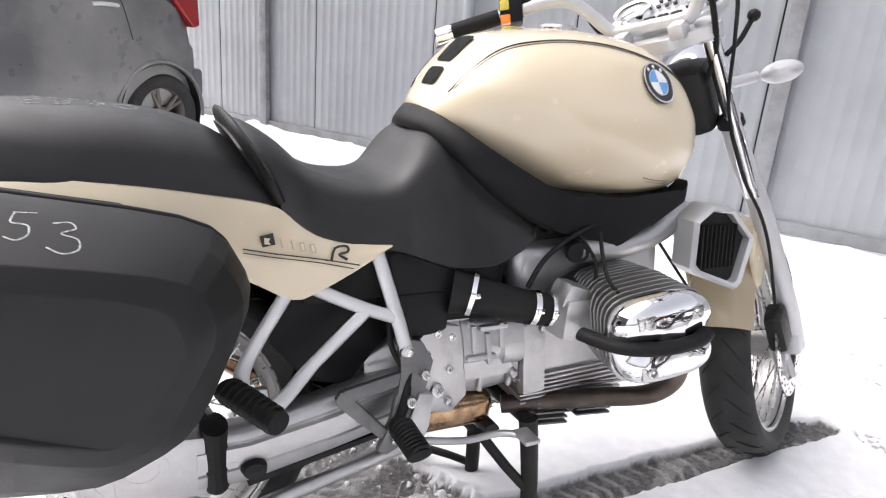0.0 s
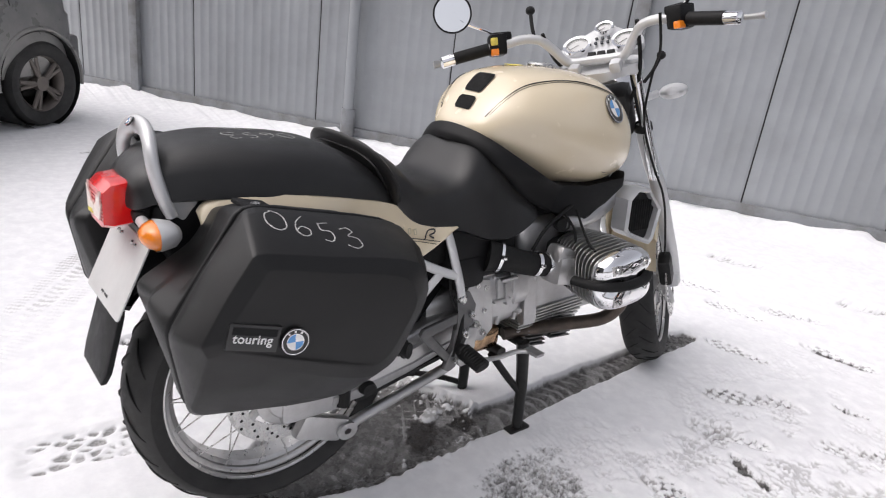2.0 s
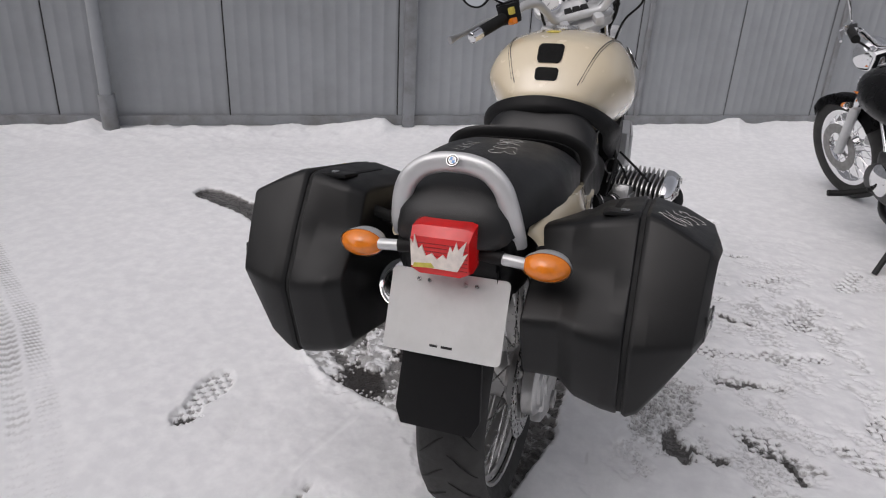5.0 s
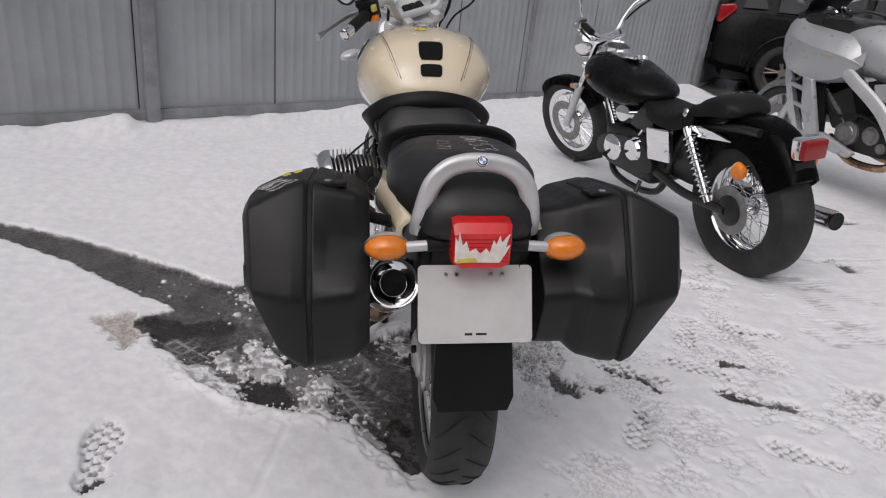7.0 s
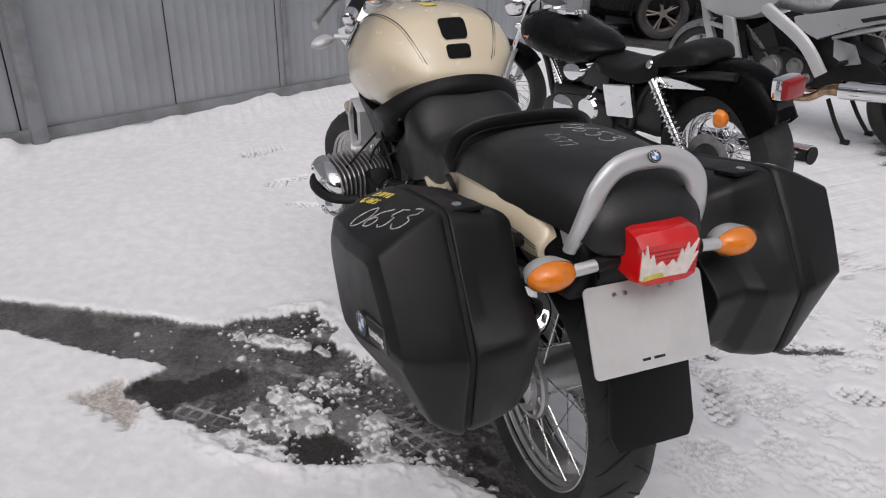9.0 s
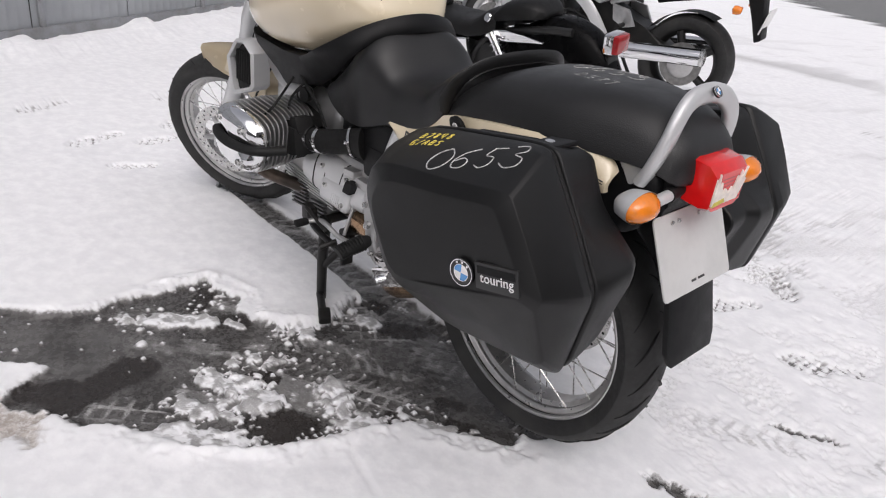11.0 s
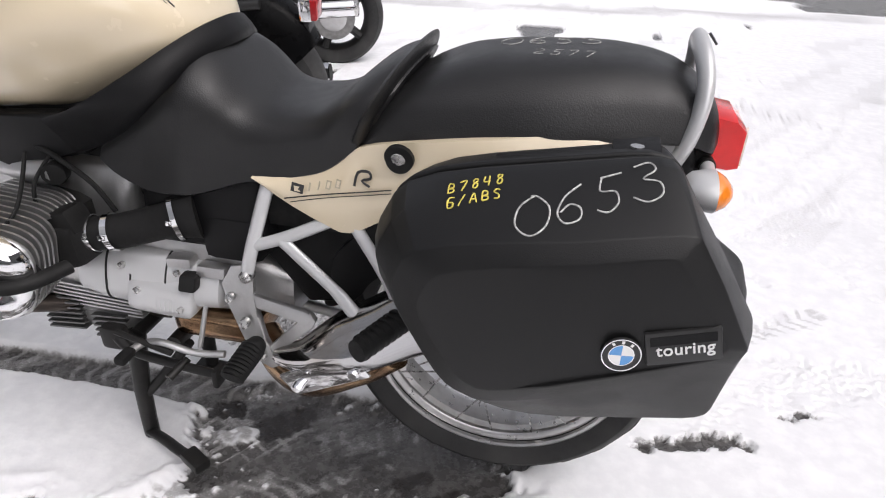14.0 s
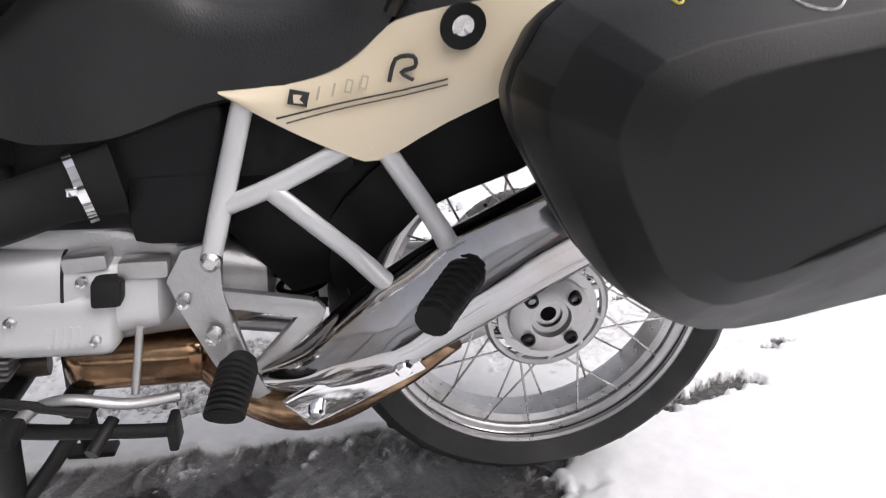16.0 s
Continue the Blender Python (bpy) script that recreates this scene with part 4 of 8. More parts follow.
for sd, xf in SIDES:
    bm = B(); tube(bm, [tank_point(x, radians(a)) * 1.0 + V(0, 0.0006, 0.0006) for x, a in ((0.585, 48), (0.66, 52), (0.75, 53), (0.85, 52), (0.95, 48), (1.02, 44), (1.065, 38))], 0.0012, n=5)
    part("pinstripe", bm, INK, tank, xf=xf)
    bm = B(); tube(bm, [tank_point(x, radians(a)) + V(0, 0.0006, 0.0006) for x, a in ((0.592, 45.5), (0.66, 49.5), (0.75, 50.8), (0.85, 49.8), (0.95, 45.8), (1.02, 41.5), (1.06, 36))], 0.0006, n=5)
    part("pinstripe", bm, INK, tank, xf=xf)
    bm = B(); tube(bm, [tank_point(x, radians(a)) + V(0, 0.0006, 0) for x, a in ((0.94, -33), (1.0, -38), (1.055, -40))], 0.0012, n=5)
    part("pinstripe", bm, INK, tank, xf=xf)
    bm = B(); tube(bm, [tank_point(x, radians(a)) + V(0, 0.0006, 0) for x, a in ((0.95, -37), (1.0, -41), (1.05, -43))], 0.0006, n=5)
    part("pinstripe", bm, INK, tank, xf=xf)
    p, q = tank_point(0.955, radians(28)), tank_point(0.965, radians(28))
    e1 = (q - p).normalized(); e2 = (tank_point(0.955, radians(31)) - p).normalized(); nn = e1.cross(e2)
    nn = nn if nn.y > 0 else -nn
    roundel(tank, V(p.x, sd * p.y, p.z), V(nn.x, sd * nn.y, nn.z), (0, 0, 1), 0.035)
# knee pads on the back of the tank
for x0, x1, w0, w1 in ((0.614, 0.662, 0.034, 0.037), (0.581, 0.605, 0.031, 0.033)):
    bm = B(); rows = []
    for k in range(9):
        x = x0 + (x1 - x0) * k / 8
        w = (w0 + (w1 - w0) * k / 8) * (1 - 0.22 * abs(k / 4 - 1) ** 6)
        rows.append([V(x, y * w, tank_point(x, math.pi / 2).z + 0.003 - (0.9 * (y * w) ** 2)) for y in np.linspace(-1, 1, 9)])
    loft(bm, rows, cap=False, closed=False)
    bmesh.ops.solidify(bm, geom=bm.faces[:], thickness=0.006)
    part("tank_pad", bm, SOFT, tank, "black plastic pad on the tank")
bm = B(); lathe(bm, [(0.0001, 0), (0.04, 0), (0.04, 0.006), (0.034, 0.011), (0.0001, 0.012)], tank_point(0.86, math.pi / 2) - V(0, 0, 0.003), (0, 0, 1), 36)
part("filler_cap", bm, STEEL, tank)
bm = B(); box(bm, tank_point(0.78, math.pi / 2) + V(0, 0.02, 0.0), (0.05, 0.035, 0.002))
part("sticker", bm, YELLOW, tank, "small yellow sticker")

# trim strip that runs over the back of the tank
U_ = [(0.775, 0.200, 0.766), (0.70, 0.202, 0.795), (0.632, 0.176, 0.838), (0.588, 0.134, 0.872), (0.560, 0.072, 0.894), (0.548, 0.0, 0.902)]
L_ = [(0.750, 0.180, 0.702), (0.665, 0.192, 0.750), (0.592, 0.178, 0.802), (0.556, 0.138, 0.842), (0.532, 0.076, 0.868), (0.521, 0.0, 0.878)]
U_ = catmull(U_ + [(x, -y, z) for x, y, z in U_[-2::-1]], 4); L_ = catmull(L_ + [(x, -y, z) for x, y, z in L_[-2::-1]], 4)
bm = B(); rings = []
for a, b in zip(U_, L_):
    o = V(0, a.y, 0.25 * (a.z - 0.6)).normalized() * 0.005
    mid = (a + b) / 2 + o * 0.9
    rings.append([a + o * 0.3, a.lerp(b, 0.12) + o, mid, a.lerp(b, 0.88) + o * 0.2, b - o * 1.4, b - o * 3, a - o * 2])
loft(bm, rings)
part("tank_trim", bm, PLASTIC, bike, "black rubber trim between tank and seat")

# side panel under the tank
for sd, xf in SIDES:
    bm = B(); prism(bm, [(0.74, 0.695), (0.772, 0.765), (0.90, 0.748), (1.04, 0.752), (1.065, 0.78), (1.05, 0.735), (0.97, 0.69), (0.90, 0.668), (0.845, 0.635), (0.80, 0.69)], 0.125, 0.168, 0.008)
    part("air_duct_panel", bm, PLASTIC, bike, "black plastic panel under the tank", xf=xf)
# matt black box standing in for the dark hollow under the tank
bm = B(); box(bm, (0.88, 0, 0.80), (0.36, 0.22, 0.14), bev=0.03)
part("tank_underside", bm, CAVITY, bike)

# rider's seat
SEAT = [(0.185, 0.862, 0.795, 0.150), (0.215, 0.870, 0.768, 0.168), (0.262, 0.848, 0.750, 0.176), (0.315, 0.802, 0.722, 0.180), (0.39, 0.784, 0.700, 0.178), (0.46, 0.797, 0.684, 0.174), (0.515, 0.852, 0.664, 0.174), (0.555, 0.868, 0.652, 0.176), (0.60, 0.838, 0.648, 0.176), (0.64, 0.800, 0.648, 0.172), (0.70, 0.745, 0.672, 0.166), (0.725, 0.72, 0.69, 0.158)]


def saddle(st, x0, x1, n, p_top=2.5, taper=0.75, cols=32, slant=0.0):
    X = [s[0] for s in st]
    rings = []
    for x in np.linspace(x0, x1, n):
        a, b, h = (spline1(x, X, [s[k] for s in st]) for k in (1, 2, 3))
        ring = []
        for k in range(cols):
            u = k / (cols - 1) * 2 - 1
            y = h * u
            z = b + (a - b) * (1 - abs(u) ** (p_top * 1.6)) ** (1 / p_top)
            y *= 1 - (1 - taper) * 0.35 * ((z - b) / (a - b + 1e-6)) * (1 - abs(u))
            ring.append(V(x, y, z))
        ring += [V(x, h * 0.9, b - 0.006), V(x, -h * 0.9, b - 0.006)]
        for p in ring:
            p.x += slant * (0.878 - p.z) * math.exp(-((x - 0.177) / 0.06) ** 2)
        rings.append(ring)
    bm = B(); loft(bm, rings)
    return bm


part("rider_seat", saddle(SEAT, 0.185, 0.725, 44, slant=0.55), VINYL, bike, "black vinyl rider seat with a raised backrest lip", angle=70)
bm = B()
lip = [(0.155, 0.780), (0.158, 0.815), (0.148, 0.848), (0.11, 0.872), (0.055, 0.881), (0, 0.883)]
lip = lip + [(-y, z) for y, z in lip[-2::-1]]
tube(bm, [(0.212 + 0.55 * (0.864 - z), y, z - 0.012) for y, z in lip], 0.021, n=12, flat=0.36)
part("seat_lip", bm, VINYL, bike)
PILL = [(-0.238, 0.806, 0.780, 0.05), (-0.228, 0.830, 0.776, 0.088), (-0.205, 0.855, 0.786, 0.106), (-0.165, 0.880, 0.794, 0.122), (-0.09, 0.895, 0.796, 0.145), (0.0, 0.893, 0.788, 0.165), (0.09, 0.885, 0.773, 0.166), (0.145, 0.870, 0.764, 0.164), (0.18, 0.842, 0.758, 0.160), (0.205, 0.805, 0.755, 0.155)]
seat2 = part("pillion_seat", saddle(PILL, -0.238, 0.205, 40, 2.2, slant=0.55), VINYL, bike, "black vinyl passenger seat with faint chalk marks", angle=70)
seat_skin = BVHTree.FromPolygons([v.co for v in seat2.data.vertices], [p.vertices for p in seat2.data.polygons])
strokes("chalk_mark", seat2, hand_text("0653", 0.050, 0.78), (0.085, 0.000, 0.8975), (-0.99, -0.12, 0), (0.12, -0.99, 0), 0.0009, FAINT, "white chalk figures", seat_skin)
strokes("chalk_mark", seat2, hand_text("2577", 0.028, 0.85), (0.035, 0.055, 0.8960), (-0.99, 0.12, 0), (-0.12, -0.99, 0), 0.0006, FAINT, "white chalk figures", seat_skin)

# cream side covers that run back into the tail
for sd, xf in SIDES:
    up = smooth2([(0.435, 0.700), (0.36, 0.715), (0.294, 0.734), (0.253, 0.762), (0.166, 0.778), (0.05, 0.796), (-0.05, 0.806), (-0.095, 0.800), (-0.125, 0.788), (-0.136, 0.772)], 3, False)
    lo = smooth2([(0.432, 0.698), (0.364, 0.659), (0.31, 0.632), (0.27, 0.622), (0.20, 0.66), (0.08, 0.715), (-0.03, 0.742), (-0.08, 0.735), (-0.112, 0.734), (-0.134, 0.737)], 3, False)
    bm = B(); rings = []
    for a, b in zip(up, lo):
        col = []
        yo = 0.190 - 0.045 * max(0, (0.05 - a[0])) / 0.2 - 0.35 * max(0, a[0] - 0.36) ** 1.5
        for t in np.linspace(0, 1, 7):
            col.append(V(a[0] + (b[0] - a[0]) * t, yo + 0.006 * math.sin(math.pi * t) - 0.018 * (1 - t) ** 2, a[1] + (b[1] - a[1]) * t))
        rings.append(col + [p - V(0, 0.012, 0) for p in col[::-1]])
    loft(bm, rings)
    cover = part("side_cover", bm, CREAM, bike, "cream side cover with dark pinstripes", xf=xf, angle=50)
    bm = B()
    tube(bm, [(0.375, 0.1935, 0.672), (0.30, 0.1965, 0.690), (0.20, 0.1965, 0.709)], 0.0011, n=5)
    part("pinstripe", bm, INK, cover, xf=xf)
    bm = B(); tube(bm, [(0.365, 0.1945, 0.667), (0.30, 0.1965, 0.684), (0.20, 0.1965, 0.703)], 0.0008, n=5)
    part("pinstripe", bm, INK, cover, xf=xf)
    bm = B(); tube(bm, [(-0.02, 0.1805, 0.770), (-0.08, 0.1670, 0.768), (-0.132, 0.1552, 0.759)], 0.0011, n=5)
    part("pinstripe", bm, INK, cover, xf=xf)
    bm = B(); tube(bm, [(-0.02, 0.1805, 0.764), (-0.08, 0.1670, 0.762), (-0.132, 0.1552, 0.754)], 0.0008, n=5)
    part("pinstripe", bm, INK, cover, xf=xf)
    lead, tail_ = (0.352, 0.238) if sd > 0 else (0.236, 0.352)
    zz = lambda x: 0.694 + 0.235 * (0.352 - x)
    step = (tail_ - lead) / abs(tail_ - lead)
    bm = B(); box(bm, (lead, 0.196, zz(lead)), (0.020, 0.002, 0.016), rot=(0, -12, 0))
    mk = part("print_mark", bm, INK, cover, xf=xf)
    bm = B(); prism(bm, [(lead - sd * u, zz(lead) + w) for u, w in ((-0.005, -0.005), (-0.005, 0.004), (0.004, 0.003), (0.001, -0.001), (0.005, -0.006))], 0.1968, 0.1976)
    part("inlay", bm, CREAM, mk, xf=xf)
    for k in range(4):
        x = lead + step * (0.020 + 0.0155 * k)
        bm = B(); box(bm, (x, 0.1968, zz(x)), (0.0022 if k < 2 else 0.0075, 0.0016, 0.015), rot=(0, -12, 0))
        if k >= 2:
            part("print_bar", bm, GREYINK, cover, xf=xf)
            bm = B(); box(bm, (x, 0.1970, zz(x)), (0.0040, 0.0017, 0.0105), rot=(0, -12, 0))
            part("print_inlay", bm, CREAM, cover, xf=xf)
        else:
            part("print_bar", bm, GREYINK, cover, xf=xf)
    x, z = tail_ - step * 0.012, zz(tail_)
    bm = B(); tube(bm, [(x + sd * u, 0.1974, z + w) for u, w in ((0.010, -0.011), (0.004, 0.010), (-0.014, 0.012), (-0.016, 0.003), (-0.002, -0.001), (-0.015, -0.010))], 0.0021, n=6, sub=3)
    part("print_mark", bm, INK, cover, xf=xf)
    if sd > 0:
        bm = B(); lathe(bm, [(0.0001, 0), (0.021, 0), (0.021, 0.012), (0.016, 0.014), (0.0001, 0.010)], (0.189, 0.188, 0.757), (0, 1, 0), 30)
        lk = part("seat_lock", bm, SOFT, bike, "round black seat lock")
        bm = B(); lathe(bm, [(0.0001, 0.010), (0.010, 0.010), (0.010, 0.0135), (0.0001, 0.0145)], (0.189, 0.188, 0.757), (0, 1, 0), 24)
        box(bm, (0.189, 0.2025, 0.757), (0.002, 0.001, 0.010))
        part("cylinder", bm, STEEL, lk)

# panniers
def pannier(sd, xf):
    # outline stations from the inner wall to the outer face: y, then eight corners (x, z)
    S = [
        (0.215, [(0.12, 0.775), (-0.13, 0.830), (-0.17, 0.755), (-0.255, 0.69), (-0.215, 0.540), (-0.02, 0.530), (0.10, 0.600), (0.165, 0.70)]),
        (0.245, [(0.150, 0.790), (-0.142, 0.845), (-0.178, 0.752), (-0.272, 0.69), (-0.226, 0.515), (-0.02, 0.510), (0.11, 0.585), (0.192, 0.70)]),
        (0.296, [(0.156, 0.800), (-0.142, 0.856), (-0.190, 0.758), (-0.270, 0.68), (-0.233, 0.502), (-0.01, 0.500), (0.11, 0.575), (0.202, 0.71)]),
        (0.325, [(0.158, 0.806), (-0.140, 0.862), (-0.206, 0.765), (-0.264, 0.67), (-0.236, 0.500), (-0.01, 0.500), (0.11, 0.575), (0.205, 0.715)]),
        (0.333, [(0.154, 0.801), (-0.136, 0.857), (-0.202, 0.765), (-0.260, 0.67), (-0.232, 0.504), (-0.01, 0.504), (0.107, 0.579), (0.200, 0.715)]),
        (0.341, [(0.158, 0.805), (-0.140, 0.861), (-0.206, 0.765), (-0.264, 0.67), (-0.236, 0.501), (-0.01, 0.501), (0.11, 0.575), (0.205, 0.715)]),
        (0.360, [(0.156, 0.800), (-0.145, 0.858), (-0.208, 0.765), (-0.264, 0.676), (-0.235, 0.512), (0.0, 0.506), (0.110, 0.577), (0.202, 0.716)]),
        (0.400, [(0.148, 0.793), (-0.154, 0.843), (-0.206, 0.764), (-0.258, 0.680), (-0.233, 0.562), (0.010, 0.528), (0.103, 0.580), (0.188, 0.714)]),
        (0.456, [(0.124, 0.772), (-0.166, 0.819), (-0.203, 0.760), (-0.244, 0.684), (-0.234, 0.662), (0.030, 0.566), (0.085, 0.588), (0.150, 0.705)]),
        (0.468, [(0.092, 0.752), (-0.150, 0.797), (-0.184, 0.745), (-0.220, 0.692), (-0.210, 0.676), (0.030, 0.594), (0.064, 0.610), (0.118, 0.697)]),
    ]
    if sd < 0:
        S.insert(0, (0.150, [(0.10, 0.765), (-0.12, 0.815), (-0.165, 0.750), (-0.262, 0.69), (-0.222, 0.545), (-0.02, 0.530), (0.09, 0.600), (0.150, 0.70)]))
    # lower edges: dropped in front; the right case is fuller inside, with no room left for a silencer
    def low(x, z, y):
        if z > 0.62 or y > 0.45:
            return x, z
        if x > -0.05:
            return x + (0.018 if sd < 0 else 0.0) * (x > 0.05), z - 0.022
        return x, z + (-0.016 if sd > 0 and y > 0.36 else 0.008 if sd > 0 else 0.018)
    S = [(y, [low(x, z, y) for x, z in c]) for y, c in S]
    def ringof(y, c, crisp=0.17):
        # rounded corners between straight sides
        out = []
        n = len(c)
        for i in range(n):
            p, a, b = V(*c[i], 0), V(*c[i - 1], 0), V(*c[(i + 1) % n], 0)
            rad, after = (crisp if k % n in (1, 2, 3, 4) else 0.30 for k in (i, i + 1))
            p0, p1 = p.lerp(a, rad), p.lerp(b, rad)
            for t in (0, 0.33, 0.67, 1):
                q = p0.lerp(p, t).lerp(p.lerp(p1, t), t)
                out.append(V(q.x, y, q.y))
            mid = p1.lerp(b.lerp(p, after), 0.5)
            out.append(V(mid.x, y, mid.y))
        return out
    def soften(bm, w):
        # worn, moulded edges
        bmesh.ops.recalc_face_normals(bm, faces=bm.faces)
        es = [e for e in bm.edges if len(e.link_faces) == 2 and e.calc_face_angle(0) > radians(13)]
        bmesh.ops.bevel(bm, geom=es, offset=w, segments=3, profile=0.5, affect="EDGES", clamp_overlap=True)
    bm = B(); loft(bm, [ringof(y, c) for y, c in S[:-6]])
    soften(bm, 0.006)
    body = part("pannier", bm, CASE, bike, "black grained plastic pannier with chalk figures", xf=xf, angle=60)
    bm = B(); loft(bm, [ringof(y, c, 0.11) for y, c in S[-6:]])
    # outer face closed with a shallow dome
    for v in bm.verts:
        v.co.y -= 0.13 * max(0.0, -v.co.x - 0.06) * float(np.clip((v.co.y - 0.36) / 0.09, 0, 1))
    soften(bm, 0.005)
    if xf is not None:
        bm.transform(xf)
    bmesh.ops.recalc_face_normals(bm, faces=bm.faces)
    skin = BVHTree.FromBMesh(bm)
    part("lid", bm, CASE, body, angle=60)
    bm = B(); loft(bm, [ringof(y, c, 0.13) for y, c in ((0.3245, S[-6][1]), (0.3335, S[-6][1]))])
    bmesh.ops.scale(bm, vec=(0.992, 1, 0.992), verts=bm.verts, space=Matrix.Translation((0.05, 0, -0.70)))
    part("seam", bm, CAVITY, body, xf=xf)
    bm = B(); box(bm, (-0.005, 0.288, 0.8225), (0.13, 0.034, 0.010), rot=(0, 10.5, 0), bev=0.004)
    part("carry_handle", bm, SOFT, body, xf=xf)
    bm = B(); box(bm, (-0.105, 0.287, 0.8450), (0.055, 0.055, 0.008), rot=(0, 10.5, 0), bev=0.003)
    part("latch", bm, PLASTIC, body, xf=xf)
    bm = B(); lathe(bm, [(0.0001, 0), (0.008, 0), (0.008, 0.002), (0.0001, 0.002)], (-0.105, 0.296, 0.8490), (0, 0, 1), 18)
    part("lock", bm, STEEL, body, xf=xf)
    # badge and name plate low on the outer face
    TILT_ = Matrix.Translation((-0.06, 0.468, 0)) @ Matrix.Rotation(math.atan(0.13), 4, "Z") @ Matrix.Translation((0.06, -0.468, 0))
    onface = (xf or Matrix()) @ TILT_
    roundel(body, (-0.112, sd * 0.4612, 0.676), (-0.13, sd, 0), (0, 0, 1), 0.0215)
    bm = B(); box(bm, (-0.175, 0.467, 0.692), (0.078, 0.006, 0.042), rot=(0, 13, 0), bev=0.002)
    part("name_plate", bm, INK, body, xf=onface)
    bm = B(); box(bm, (-0.1727, 0.4695, 0.702), (0.068, 0.002, 0.012), rot=(0, 13, 0))
    part("plate_inlay", bm, PLASTIC, body, xf=onface)
    cu = bpy.data.curves.new("word", "FONT"); cu.body = "touring"; cu.size = 0.0205; cu.extrude = 0.0004; cu.align_x = "CENTER"; cu.space_character = 1.05; cu.offset = 0.0002
    tmp = bpy.data.objects.new("word_tmp", cu); scene.collection.objects.link(tmp)
    me = bpy.data.meshes.new_from_object(tmp.evaluated_get(bpy.context.evaluated_depsgraph_get()))
    bpy.data.objects.remove(tmp)
    me.materials.clear(); me.materials.append(WHITE)
    wd = new("lettering", me); wd.parent = body
    wd.matrix_basis = pose(-0.1775, sd * 0.4562, 0.6845, 90, -13 if sd > 0 else 13, 187.4 if sd > 0 else -7.4) @ Matrix.Diagonal((0.95, 1.0, 1, 1))
    # figures in chalk on the sloping upper face
    if sd > 0:
        up_, al_ = V(0.137, -0.904, 0.379), V(-0.975, -0.127, 0.226)
        strokes("chalk_mark", body, hand_text("0653", 0.056, 0.72, 0.010), (0.012, 0.450, 0.7925), al_, up_, 0.0011, CHALK, "white chalk figures", skin)
        strokes("crayon_mark", body, hand_text("B7848", 0.017, 0.82, 0.001), (0.100, 0.386, 0.8105), al_, up_, 0.0010, YELLOW, "yellow crayon marks", skin)
        strokes("crayon_mark", body, hand_text("E/ABS", 0.017, 0.75, 0.001), (0.094, 0.410, 0.8000), al_, up_, 0.0010, YELLOW, "yellow crayon marks", skin)
    else:
        strokes("chalk_mark", body, hand_text("0653", 0.052, 0.76, -0.012), (-0.122, -0.402, 0.8425), (0.985, 0, -0.172), (0, 0.913, 0.407), 0.0011, CHALK, "white chalk figures", skin)
    # mounting arm to the frame
    bm = B(); tube(bm, [(-0.05, 0.12, 0.765), (-0.08, 0.165, 0.760), (-0.09, 0.205, 0.770), (-0.10, 0.235, 0.785)], 0.012, n=10)
    part("bracket", bm, SOFT, body, xf=xf)
    return body


for sd, xf in SIDES:
    case = pannier(sd, xf)
    case.matrix_basis = Matrix.Translation((0.002, -0.012, -0.035) if sd > 0 else (0.016, 0.014, -0.055)) @ Matrix.Diagonal((1.035, 1, 1.035, 1))

# tail: undertray, rear light, number plate, flap, grab rail, indicators
bm = B(); prism(bm, [(0.10, 0.79), (-0.20, 0.812), (-0.228, 0.80), (-0.222, 0.73), (-0.205, 0.70), (-0.262, 0.585), (-0.250, 0.58), (-0.185, 0.69), (-0.12, 0.745), (0.10, 0.74)], -0.088, 0.088, 0.012)
part("rear_mudguard", bm, PLASTIC, bike, "black plastic rear mudguard")
bm = B(); prism(bm, [(-0.06, 0.575), (0.06, 0.575), (0.072, 0.56), (0.078, 0.485), (0.066, 0.466), (-0.066, 0.466), (-0.078, 0.485), (-0.072, 0.56)], -0.006, 0.006, 0.004, axis="x")
bm.transform(pose(-0.256, 0, -0.006))
for v in bm.verts:
    v.co.x += 0.42 * (v.co.z - 0.575) - 0.8 * v.co.y ** 2 * -1
    v.co.z = 0.60 + (v.co.z - 0.575) * 1.46
    v.co.y *= 1.06
part("mud_flap", bm, PLASTIC, bike, "black plastic mud flap")
bm = B(); prism(bm, [(0.06, 0.79), (-0.17, 0.80), (-0.205, 0.785), (-0.205, 0.72), (-0.17, 0.66), (-0.09, 0.645), (0.06, 0.68)], -0.112, 0.112, 0.022, seg=3)
part("tail_fairing", bm, PLASTIC, bike, "black plastic tail fairing")
for sd, xf in SIDES:
    bm = B(); prism(bm, [(0.43, 0.66), (0.27, 0.65), (0.24, 0.52), (0.30, 0.44), (0.37, 0.42), (0.45, 0.52)], 0.065, 0.092, 0.012)
    part("inner_panel", bm, PLASTIC, bike, xf=xf)
bm = B(); rings = []
for x, hw, z0, z1 in ((-0.185, 0.050, 0.750, 0.812), (-0.225, 0.055, 0.743, 0.818), (-0.258, 0.055, 0.739, 0.813), (-0.274, 0.052, 0.742, 0.798)):
    rings.append([V(x, -hw, z0), V(x, -hw, z1), V(x, -hw * 0.8, z1 + 0.004), V(x, hw * 0.8, z1 + 0.004), V(x, hw, z1), V(x, hw, z0), V(x, hw * 0.7, z0 - 0.008), V(x, -hw * 0.7, z0 - 0.008)])
loft(bm, rings)
tail = part("tail_light", bm, RED, bike, "red tail light with a torn sticker on its lens", angle=25)
for k in range(7):
    bm = B(); box(bm, (-0.2743, 0, 0.7470 + 0.0072 * k), (0.0012, 0.100, 0.0012))
    part("lens_rib", bm, DARKRED, tail)
bm = B()
